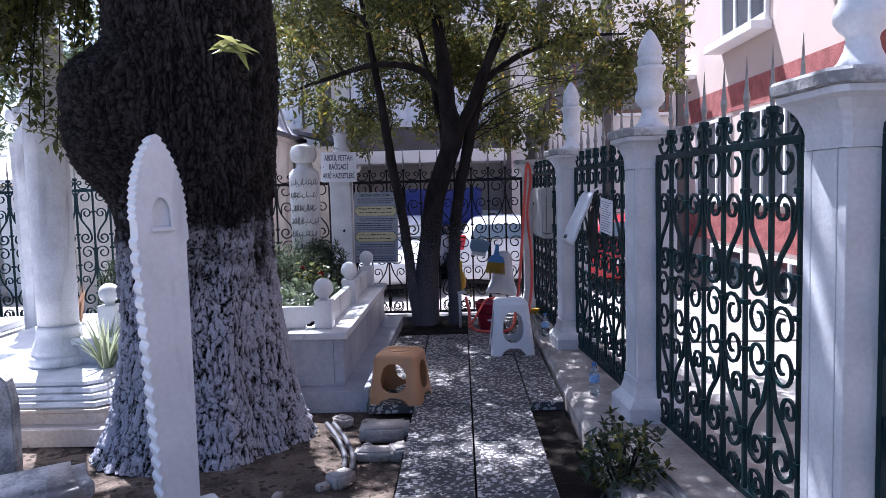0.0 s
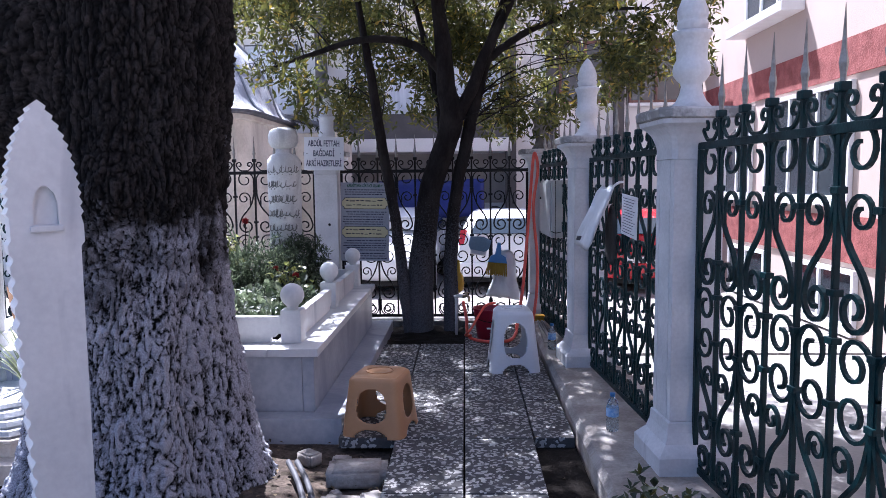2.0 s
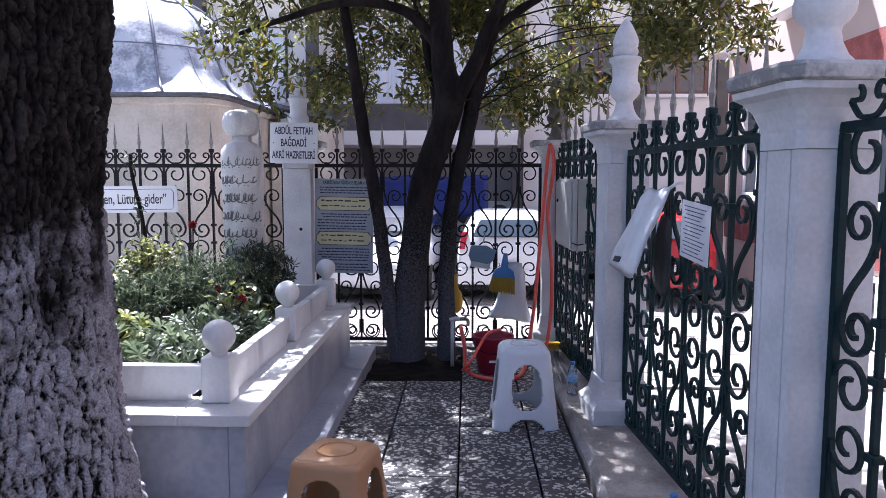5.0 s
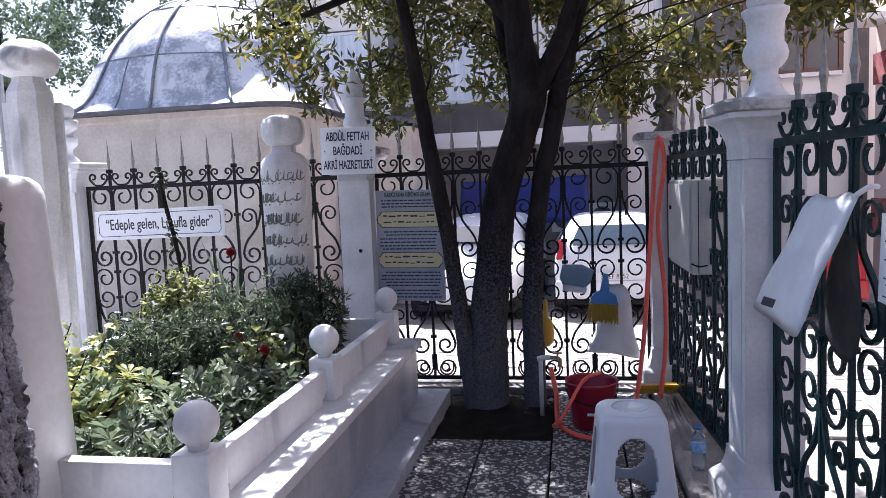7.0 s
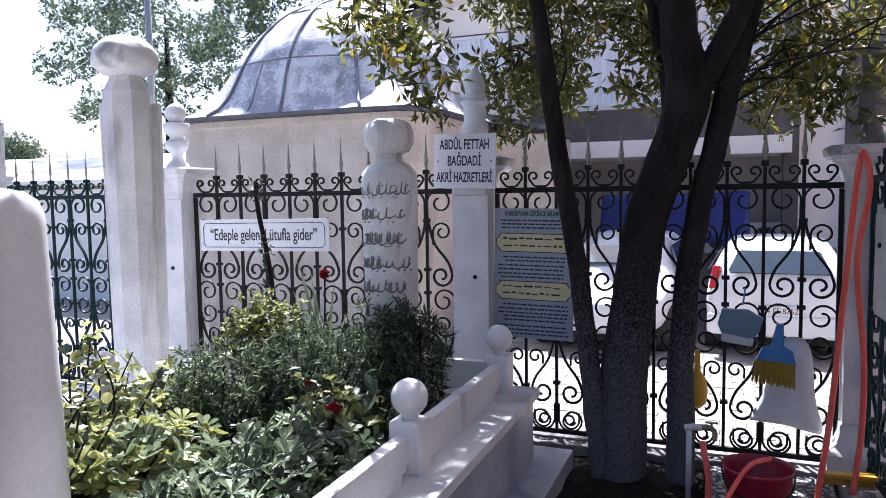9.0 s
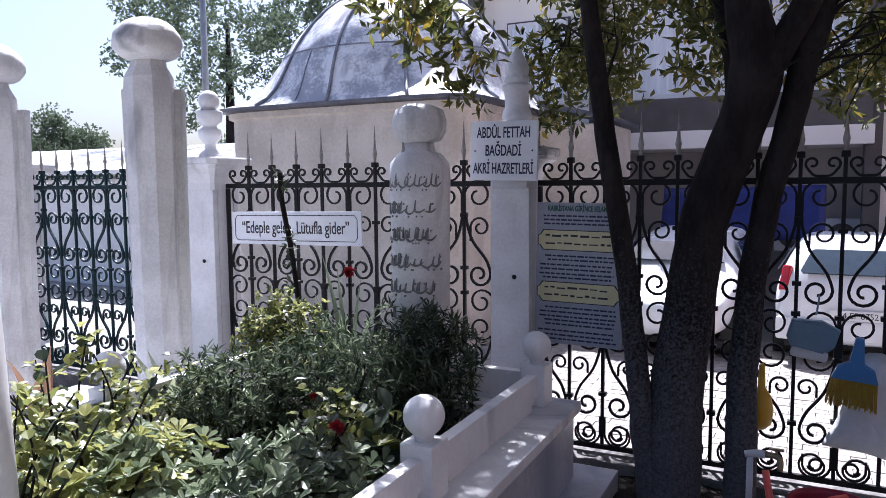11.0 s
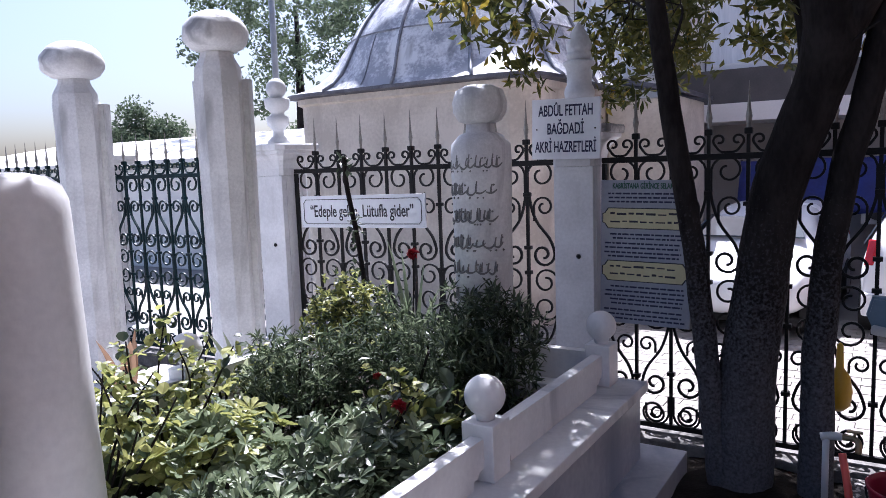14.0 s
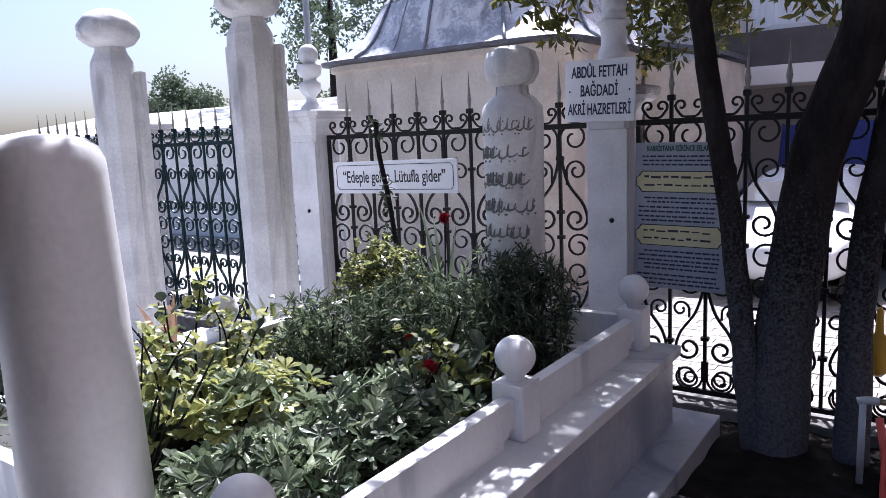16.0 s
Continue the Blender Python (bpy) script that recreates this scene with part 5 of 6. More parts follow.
def round_leaf(bm, p, d, length, width, bend=0.15):
    """One broad rounded leaf from p along d, folded a little on its midrib."""
    side = d.cross(Vector((0, 0, 1)))
    if side.length < 1e-4:
        side = Vector((1, 0, 0))
    side.normalize()
    nrm = side.cross(d).normalized()
    mid = [bm.verts.new(p + d * length * k - nrm * bend * length * k * k) for k in (0.0, 0.5, 1.0)]
    for sg in (-1, 1):
        rim = [bm.verts.new(p + d * length * k + side * sg * width * w + nrm * (bend * width * 0.8 - bend * length * k * k)) for k, w in ((0.15, 0.32), (0.5, 0.5), (0.82, 0.33))]
        bm.faces.new((mid[0], rim[0], rim[1], mid[1]))
        bm.faces.new((mid[1], rim[1], rim[2], mid[2]))


def rosette(bm, p, axis, length, width, r2):
    """Whorl of spoon-shaped leaves round an upward axis."""
    u = axis.orthogonal().normalized()
    v = axis.cross(u)
    n = r2.randint(7, 10)
    for i in range(n):
        a = 2 * math.pi * (i + r2.uniform(-0.3, 0.3)) / n
        tilt = r2.uniform(0.15, 0.75)
        d = (axis * tilt + (u * math.cos(a) + v * math.sin(a))).normalized()
        k = r2.uniform(0.65, 1.15)
        nrm = axis
        side = d.cross(nrm).normalized()
        up = side.cross(d)
        a0 = bm.verts.new(p)
        rows = [(0.45, 0.26), (0.78, 0.5), (0.95, 0.3)]
        lft = [bm.verts.new(p + d * length * k * q + side * width * w + up * (0.12 * width - 0.12 * length * q * q)) for q, w in rows]
        rgt = [bm.verts.new(p + d * length * k * q - side * width * w + up * (0.12 * width - 0.12 * length * q * q)) for q, w in rows]
        ctr = [bm.verts.new(p + d * length * k * q - up * 0.12 * length * q * q) for q in (0.45, 0.78, 1.0)]
        for edge in (lft, rgt):
            bm.faces.new((a0, edge[0], ctr[0]))
            bm.faces.new((ctr[0], edge[0], edge[1], ctr[1]))
            bm.faces.new((ctr[1], edge[1], edge[2], ctr[2]))


def shrub(name, x, y, z, rx, ry, rz, n, length, width, mat, label, seed, stems_n=6, mat2=None, share=0.0, zbias=0.25, leaf="pointed"):
    """Leafy shrub: stems from the ground and leaves set in whorls on an uneven outline."""
    r2 = random.Random(seed)
    s = thing(name, pose(x, y, z), label, "plant")
    bm, bm2, st = bmesh.new(), bmesh.new(), bmesh.new()
    for _ in range(stems_n):
        tip = Vector((r2.uniform(-rx, rx) * 0.8, r2.uniform(-ry, ry) * 0.8, rz * r2.uniform(0.9, 1.7)))
        sweep(st, spline([(tip.x * 0.2, tip.y * 0.2, -0.03), (tip.x * 0.5, tip.y * 0.6, tip.z * 0.5), tip], 4), 0.006, 5)
    for _ in range(n):
        p = rand_dir(r2)
        k = r2.random() ** 0.4 * (1 + 0.3 * noise.noise(p * 2.3 + Vector((seed, 0, 0))))
        p = Vector((p.x * rx * k, p.y * ry * k, rz + p.z * rz * k))
        if p.z < 0.0:
            p.z = 0.02
        if leaf == "rosette":
            rosette(bm2 if r2.random() < share else bm, p, (rand_dir(r2, 1.2) + p * 0.6).normalized(), length, width, r2)
            continue
        for _ in range(r2.randint(5, 9) if leaf == "pointed" else 3):
            d = rand_dir(r2, zbias)
            if leaf == "round":
                round_leaf(bm2 if r2.random() < share else bm, p, d, length * r2.uniform(0.5, 1.1), width * r2.uniform(0.6, 1.1), 0.25)
                continue
            leaf_quads(bm2 if r2.random() < share else bm, p, d, Vector((0, 0, 1)), length * r2.uniform(0.6, 1.25), width * r2.uniform(0.7, 1.25), 0.2)
    tagged(part("branchwork", st, STEM, s), kind="stuff")
    tagged(part("leaf_mass", bm, mat, s), kind="stuff")
    if share:
        tagged(part("light_leaves", bm2, mat2, s), "lighter young leaves", kind="stuff")
    else:
        bm2.free()
    return s


shrub("box_shrub", -2.12, 6.92, BED + 0.15, 0.24, 0.22, 0.24, 420, 0.035, 0.022, LEAF_LIME, "yellow-green clipped shrub in the grave bed", 11, mat2=LEAF_DARK, share=0.35)
shrub("rosemary_bush", -1.62, 6.75, BED, 0.40, 0.38, 0.27, 620, 0.060, 0.012, LEAF_DARK, "dark rosemary bush in the grave bed", 12, mat2=LEAF_PALE, share=0.2)
shrub("rosemary_bush", -1.42, 7.10, BED, 0.30, 0.22, 0.30, 380, 0.065, 0.013, LEAF_DARK, "grey-green rosemary bush beside the headstone", 13, mat2=LEAF_PALE, share=0.15)
shrub("rosemary_bush", -2.00, 6.42, BED, 0.30, 0.26, 0.24, 430, 0.055, 0.012, LEAF_DARK, "feathery grey-green rosemary bush in the grave bed", 22, mat2=LEAF_PALE, share=0.3)
shrub("leafy_shrub", -2.42, 6.62, BED, 0.14, 0.30, 0.17, 120, 0.045, 0.032, LEAF_DARK, "leafy shrub along the bed's rail", 23, mat2=LEAF_LIME, share=0.4, leaf="round")
shrub("glossy_shrub", -1.38, 5.95, BED, 0.30, 0.34, 0.15, 300, 0.062, 0.026, LEAF_PALE, "low shrub with glossy pale green leaves in rosettes", 14, mat2=LEAF_DARK, share=0.4, leaf="rosette")
shrub("glossy_shrub", -1.40, 5.45, BED, 0.30, 0.26, 0.13, 270, 0.064, 0.026, LEAF_PALE, "low shrub with glossy pale green leaves in rosettes", 15, mat2=LEAF_DARK, share=0.4, leaf="rosette")
shrub("glossy_shrub", -1.95, 5.85, BED, 0.30, 0.30, 0.14, 220, 0.064, 0.028, LEAF_PALE, "low shrub with glossy leaves and yellow tips", 16, mat2=LEAF_LIME, share=0.35, leaf="rosette")
shrub("broad_leaf_plant", -1.22, 6.38, BED + 0.02, 0.14, 0.16, 0.16, 34, 0.10, 0.092, LEAF_DARK, "plant with large round green leaves", 17, mat2=LEAF_LIME, share=0.45, zbias=0.0, leaf="round")
shrub("leafy_shrub", -2.30, 6.25, BED, 0.24, 0.32, 0.14, 130, 0.045, 0.034, LEAF_PALE, "low shrub with yellowing leaves at the bed's edge", 18, mat2=LEAF_LIME, share=0.5, leaf="round")
shrub("leafy_shrub", -2.42, 5.75, BED, 0.16, 0.30, 0.12, 110, 0.050, 0.038, LEAF_PALE, "sunlit shrub at the bed's edge", 19, mat2=LEAF_LIME, share=0.5, leaf="round")
shrub("conifer_shrub", -2.62, 5.30, BED - 0.05, 0.13, 0.14, 0.30, 190, 0.05, 0.012, LEAF_DARK, "small dark conifer in the grave bed", 20, zbias=0.6)
shrub("path_shrub", 0.72, 3.28, -0.06, 0.20, 0.24, 0.20, 120, 0.050, 0.028, LEAF_DARK, "dark green shrub growing beside the path", 21, mat2=LEAF, share=0.3)


def strap_plant(x, y, z, n, h, seed, label):
    """Clump of long arching strap leaves."""
    r2 = random.Random(seed)
    s = thing("strap_leaf_plant", pose(x, y, z), label, "plant", "strap-leaved plants")
    for i in range(n):
        a = r2.uniform(0, 2 * math.pi)
        out = Vector((math.cos(a), math.sin(a), 0))
        side = Vector((-out.y, out.x, 0))
        ln, lean, w = h * r2.uniform(0.6, 1.1), r2.uniform(0.15, 0.75), r2.uniform(0.022, 0.038)
        bm = bmesh.new()
        rows = []
        for k in range(8):
            u = k / 7
            c = out * (0.03 + ln * lean * u * (0.5 + 0.6 * u)) + Vector((0, 0, ln * u * (1 - 0.45 * lean * u) - 0.02))
            ww = w * (0.75 + 0.5 * u) * min(1.0, 2.6 * (1 - u) + 0.03)
            rows.append([bm.verts.new(c - side * ww + Vector((0, 0, 0.25 * ww))), bm.verts.new(c), bm.verts.new(c + side * ww + Vector((0, 0, 0.25 * ww)))])
        for p, q in zip(rows, rows[1:]):
            for k in range(2):
                bm.faces.new((p[k], p[k + 1], q[k + 1], q[k]))
        part("leaf", bm, LEAF_PALE if i % 3 else LEAF_DARK, s, smooth=True)


strap_plant(-2.12, 5.62, BED, 15, 0.34, 51, "clump of broad strap leaves, grey-green and sunlit")
strap_plant(-2.40, 5.88, BED, 12, 0.40, 52, "clump of broad strap leaves, grey-green and sunlit")


def rose(x, y, z, h, seed, spread, label, blooms=0):
    """Bare thorny canes with few leaves."""
    r2 = random.Random(seed)
    s = thing("rose_bush", pose(x, y, z), label, "plant", "rose bushes")
    lf, dk = bmesh.new(), bmesh.new()
    for i in range(7):
        top = Vector((r2.uniform(-spread, spread), r2.uniform(-spread, spread), h * r2.uniform(0.6, 1.0)))
        mid = top * 0.55 + Vector((r2.uniform(-0.06, 0.06), r2.uniform(-0.06, 0.06), 0))
        ln = spline([(0, 0, -0.03), mid, top], 7)
        part("cane", swept(ln, [0.0065 * (1 - 0.6 * k / (len(ln) - 1)) for k in range(len(ln))], 6), STEM, s, smooth=True)
        for q in ln[5:]:
            for _ in range(r2.randint(0, 3)):
                d = rand_dir(r2, 0.1)
                e = q + d * 0.05
                for k in range(r2.randint(1, 3)):
                    round_leaf(lf if r2.random() < 0.78 else dk, e, rand_dir(r2, 0.1), r2.uniform(0.028, 0.062), r2.uniform(0.024, 0.05), 0.2)
    tagged(part("leaf_mass", lf, LEAF_LIME, s), kind="stuff")
    tagged(part("dark_leaves", dk, LEAF_DARK, s), "darker rose leaves", kind="stuff")
    for i in range(blooms):
        p = Vector((r2.uniform(-spread, spread), r2.uniform(-spread, spread), h * r2.uniform(0.7, 0.95)))
        bm = bmesh.new()
        for k in range(16):
            leaf_quads(bm, Vector((0, 0, 0)), rand_dir(r2, 0.5), Vector((0, 0, 1)), 0.030, 0.030, 0.4)
        part("bloom", bm, ROSE_RED, s, "dark red rose bloom", at=Matrix.Translation(p))
    return s


ROSE_RED = leaf_material("rose_petal", (0.14, 0.003, 0.008), (0.24, 0.006, 0.012), 0.5, 0.15)
rose(-2.05, 5.75, BED, 0.62, 31, 0.28, "sparse rose bush with thin canes and yellowing leaves")
rose(-2.35, 6.0, BED, 0.55, 32, 0.25, "sparse rose bush with thin canes and yellowing leaves")
rose(-2.0, 5.45, BED, 0.55, 34, 0.26, "sparse rose bush with thin canes and yellowing leaves")
rose(-1.30, 6.15, BED, 0.42, 33, 0.12, "low rose with a dark red bloom", 2)
climber = thing("climbing_rose", pose(-2.33, 7.28, BED), "single tall rose cane with withered heads", "plant")
part("cane", swept(spline([(0.09, 0, -0.03), (0.05, 0, 0.35), (0.0, 0, 0.75), (-0.06, 0, 1.05), (-0.07, 0, 1.22)], 6), 0.014, 7), STEM, climber, smooth=True)
bm = bmesh.new()
r2 = random.Random(40)
for z in (0.3, 0.42, 0.60, 0.74, 0.80, 0.84, 0.88, 1.16, 1.2):
    for _ in range(9):
        leaf_quads(bm, Vector((0.05 - 0.1 * z, 0, z)) + rand_dir(r2) * 0.025, rand_dir(r2), Vector((0, 0, 1)), 0.05, 0.03)
tagged(part("leaf_mass", bm, LEAF_DARK, climber), kind="stuff")
bm = bmesh.new()
for _ in range(22):
    leaf_quads(bm, Vector((0.40, -0.05, 0.70)), rand_dir(r2, 0.5), Vector((0, 0, 1)), 0.035, 0.032, 0.4)
part("bloom", bm, ROSE_RED, climber, "dark red rose bloom")
part("cane", swept(spline([(0.30, -0.02, -0.03), (0.38, -0.04, 0.4), (0.40, -0.05, 0.70)], 5), 0.005, 5), STEM, climber)


def blades(x, y, z, n, h, w, seed, mat, label, lean=0.6):
    """Sword-shaped leaves that arch outward, folded along the middle."""
    r2 = random.Random(seed)
    s = thing("sword_leaf_plant", pose(x, y, z), label, "plant")
    for _ in range(n):
        bm = bmesh.new()
        a = r2.uniform(0, 2 * math.pi)
        out = Vector((math.cos(a), math.sin(a), 0))
        side = Vector((-out.y, out.x, 0))
        hh, le = h * r2.uniform(0.65, 1.1), lean * r2.uniform(0.3, 1.2)
        prev = None
        for k in range(8):
            u = k / 7
            c = out * (0.02 + hh * le * u * u) + Vector((0, 0, -0.02 + hh * (u - 0.28 * le * u * u)))
            ww = w * (0.55 + 0.9 * u - 1.42 * u * u)
            row = [bm.verts.new(c - side * ww + out * ww * 0.35), bm.verts.new(c), bm.verts.new(c + side * ww + out * ww * 0.35)]
            if prev:
                bm.faces.new((prev[0], prev[1], row[1], row[0]))
                bm.faces.new((prev[1], prev[2], row[2], row[1]))
            prev = row
        part("blade", bm, mat, s, smooth=True)
    return s


blades(-2.46, 4.80, 0.19, 56, 0.50, 0.017, 50, BLADE, "pale striped sword-leaf plant at the foot of the column")
blades(-1.92, 7.18, BED, 9, 0.80, 0.022, 51, LEAF_PALE, "tall sword-leaf plant in front of the headstone", 0.35)
blades(-2.50, 6.55, BED, 12, 0.42, 0.030, 52, BLADE, "broad pale sword-leaf plant in the grave bed", 0.9)
blades(-2.20, 5.42, BED, 10, 0.36, 0.045, 53, LEAF_PALE, "broad-leaved plant in the grave bed", 1.0)
blades(-1.62, 7.25, BED, 14, 0.45, 0.012, 54, LEAF_DARK, "dark thin-leaved plant at the headstone", 0.7)

DRY = leaf_material("dry_brown_blade", (0.24, 0.14, 0.08), (0.34, 0.21, 0.13), 0.7, 0.2)
blades(-3.72, 6.72, 0.24, 4, 0.40, 0.075, 55, DRY, "dry brown agave leaf beside a gravestone", 0.35)

# leafy twigs hanging in front of the column
r2 = random.Random(60)
hang = thing("hanging_branch", pose(-2.45, 4.35, 1.5), "leafy twigs hanging down from the old tree", "plant")
twig, lf = bmesh.new(), bmesh.new()
for _ in range(44):
    a = Vector((r2.uniform(-0.45, 0.30) , r2.uniform(-0.4, 0.3), 2.1))
    b = Vector((a.x + r2.uniform(-0.3, 0.1), a.y + r2.uniform(-0.1, 0.1), r2.uniform(0.25, 1.3)))
    ln = spline([a, a.lerp(b, 0.5) + Vector((0.08, 0, 0)), b], 8)
    sweep(twig, ln, 0.004, 4)
    for q in ln[3:]:
        for _ in range(12):
            leaf_quads(lf, q + rand_dir(r2) * 0.05, rand_dir(r2, -0.3), Vector((0, 0, 1)), r2.uniform(0.05, 0.095), 0.036)
tagged(part("branchwork", twig, STEM, hang), kind="stuff")
tagged(part("leaf_mass", lf, LEAF, hang), kind="stuff")
sprig = thing("leaf_sprig", pose(-0.42, 1.26, 1.66), "green leaf sprig hanging from the old tree", "plant")
lf = bmesh.new()
for k in range(14):
    leaf_quads(lf, Vector((-0.02 + 0.006 * k, 0.02 - 0.004 * k, 0.006 * math.sin(k))), Vector((r2.uniform(-0.3, 1), r2.uniform(-0.4, 0.4), r2.uniform(-0.3, 0.15))).normalized(), Vector((0, 0, 1)), 0.055, 0.018)
part("leaf_mass", lf, LEAF_LIME, sprig)
part("twig", swept(spline([(-0.05, 0.03, 0.0), (-0.10, 0.08, 0.3), (-0.25, 0.8, 1.6), (-0.5, 1.6, 2.6)], 6), 0.003, 5), STEM, sprig)

# fallen leaves and grit on the soil
lit = bmesh.new()
for _ in range(1500):
    x, y = r2.uniform(-3.5, 0.6), r2.uniform(1.5, 5.2)
    if -0.36 < x < 0.66 and y > -3 and r2.random() > 0.05:
        continue
    z = -0.10 + 0.045 * noise.noise(Vector((x, y, 0)) * 1.3) + 0.024 if not -0.36 < x < 0.43 else 0.006
    leaf_quads(lit, Vector((x, y, z + 0.006)), Vector((r2.uniform(-1, 1), r2.uniform(-1, 1), r2.uniform(-0.1, 0.25))).normalized(), Vector((0, 0, 1)), r2.uniform(0.015, 0.05), r2.uniform(0.01, 0.02))
tagged(part("leaf_litter", lit, leaf_material("dry_leaf", (0.05, 0.035, 0.02), (0.22, 0.16, 0.09), 0.8, 0.1)), "dry fallen leaves and grit on the soil", "litter", kind="stuff")


# ---- signs ----
INK = material("sign_ink", (0.02, 0.02, 0.03), (0.03, 0.03, 0.04), 9, 0.6, 0, 0, 60, 0.5)
SIGN_WHITE = material("sign_enamel", (0.72, 0.74, 0.78), (0.64, 0.66, 0.70), 3, 0.45, 0, 0.05, 40, 0.5)
INK_BLUE = material("blue_black_ink", (0.015, 0.02, 0.06), (0.02, 0.025, 0.07), 9, 0.6, 0, 0, 60, 0.5)
sg = thing("name_sign", pose(-1.315, 7.815, 1.70, 0, 1.2, 0), "white name plate with dark capitals fixed to the pillar", "sign")
part("plate", boxed(-0.193, -0.006, -0.160, 0.193, 0.012, 0.160, 0.003), SIGN_WHITE, sg)
for i, s in enumerate(("ABDÛL FETTAH", "BAĞDADİ", "AKRİ HAZRETLERİ")):
    words("lettering", s, 0.082, INK_BLUE, sg, pose(0, -0.0075, 0.095 - 0.096 * i), 0.0014, (0.535, 0.56, 0.505)[i])
for x in (-0.165, 0.165):
    part("screw", lathe([(0.005, 0), (0.003, 0.004)], 8), IRON_BLACK, sg, at=pose(x, -0.006, 0.0, 90))
sg = thing("motto_sign", pose(-2.90, 8.025, 1.24, 0, -0.6, 0), "white framed motto plate wired to the black fence", "sign")
part("plate", boxed(-0.535, -0.004, -0.112, 0.535, 0.010, 0.112, 0.002), SIGN_WHITE, sg)
words("lettering", "“Edeple gelen, Lütufla gider”", 0.118, INK, sg, pose(0, -0.0055, 0), 0.0012, 0.66)
edge = [(-0.505, -0.06), (-0.485, -0.085), (0.485, -0.085), (0.505, -0.06), (0.505, 0.06), (0.485, 0.085), (-0.485, 0.085), (-0.505, 0.06), (-0.505, -0.06)]
part("border_line", swept([(x, -0.005, z) for x, z in edge], 0.003, 4), INK, sg)
for x, z in ((-0.52, 0.11), (0.52, 0.11), (-0.52, -0.10), (0.52, -0.10)):
    part("wire_tie", swept([(x, -0.006, z), (x, 0.016, z + 0.006), (x, 0.03, z)], 0.002, 4), IRON_BLACK, sg)

bd = thing("notice_board", pose(-0.955, 8.02, 1.02, 0, 1.0, 0), "grey printed notice board with two yellow text panels", "sign")
BOARD = material("board_print", (0.34, 0.36, 0.42), (0.26, 0.28, 0.34), 3, 0.5, 0, 0.05, 40, 0.6)
YEL = material("yellow_print", (0.60, 0.56, 0.34), (0.52, 0.48, 0.28), 5, 0.5, 0, 0.05, 40, 0.5)
HEAD_GREEN = material("green_ink", (0.01, 0.07, 0.05), (0.015, 0.09, 0.06), 9, 0.6, 0, 0, 60, 0.5)
part("panel", boxed(-0.245, -0.005, -0.395, 0.245, 0.012, 0.395, 0.003), BOARD, bd)
words("heading", "KABRİSTANA GİRİNCE SELAM ve", 0.040, HEAD_GREEN, bd, pose(0, -0.0065, 0.362), 0.0012, 0.60)
r2 = random.Random(70)
for z0, z1 in ((0.135, 0.24), (-0.155, -0.05)):
    outl = [(-0.20, z0), (0.20, z0), (0.218, z0 + 0.025), (0.23, z0 + 0.03), (0.23, z1 - 0.03), (0.218, z1 - 0.025), (0.20, z1), (-0.20, z1), (-0.218, z1 - 0.025), (-0.23, z1 - 0.03), (-0.23, z0 + 0.03), (-0.218, z0 + 0.025)]
    part("panel_border", outline_solid(bmesh.new(), [(x * 1.025, (z - (z0 + z1) / 2) * 1.1 + (z0 + z1) / 2) for x, z in outl], -0.0065, -0.0055), INK, bd)
    part("yellow_panel", outline_solid(bmesh.new(), outl, -0.0085, -0.0068), YEL, bd, "yellow text panel")
    for k in range(2):
        x = -0.19
        while x < 0.17:
            w = r2.uniform(0.02, 0.06)
            zz = z0 + 0.03 + 0.042 * k + r2.uniform(-0.003, 0.003)
            part("text_bar", boxed(x, -0.0098, zz, x + w, -0.0088, zz + r2.uniform(0.006, 0.012)), INK, bd)
            x += w + 0.012
for z in (0.322, 0.300, 0.278, 0.10, 0.078, 0.050, 0.026, 0.0, -0.022, -0.19, -0.215, -0.24, -0.262, -0.285, -0.32, -0.345, -0.368):
    x = -0.225 + r2.uniform(0, 0.05)
    end = 0.225 - r2.uniform(0, 0.05)
    while x < end:
        w = r2.uniform(0.012, 0.045)
        part("text_bar", boxed(x, -0.0065, z - 0.0045, min(x + w, end), -0.0055, z + 0.0045), INK_BLUE, bd)
        x += w + 0.006
# carved script on the headstone: raised strokes wrapped round the shaft
r2 = random.Random(71)
CARVE = material("dark_carved_script", (0.13, 0.13, 0.135), (0.20, 0.195, 0.19), 12, 0.8, 0, 0.2, 60, 0.6)


def on_shaft(a, z):
    return (0.1535 * math.sin(a), -0.1535 * math.cos(a), z)


for k in range(6):
    bm = bmesh.new()
    zc = 1.165 - 0.131 * k
    a = -0.95
    while a < 0.85:
        ln = r2.uniform(0.28, 0.5)
        dip = r2.uniform(0.012, 0.026)
        sweep(bm, [on_shaft(a + ln * q / 7, zc - dip * math.sin(math.pi * q / 7) + 0.010 * q / 7) for q in range(8)], [0.003, 0.0055, 0.0065, 0.0065, 0.006, 0.005, 0.004, 0.0025], 4)
        for _ in range(r2.randint(1, 3)):
            b = a + r2.uniform(0.03, ln)
            hgt = r2.uniform(0.025, 0.055)
            sweep(bm, [on_shaft(b, zc - 0.004), on_shaft(b + 0.015, zc + hgt * 0.5), on_shaft(b + 0.045, zc + hgt)], [0.0055, 0.0045, 0.003], 4)
        for _ in range(2):
            b, z = a + r2.uniform(0.03, ln), zc + r2.choice((-0.032, 0.03))
            sweep(bm, [on_shaft(b, z), on_shaft(b + 0.035, z + 0.006)], 0.005, 4)
        a += ln * r2.uniform(0.75, 0.95)
    part("script_line", bm, CARVE, head, "carved dark script line")

# ---- things on and beside the green fence ----
FY = math.radians(90 + LEAN_Z)


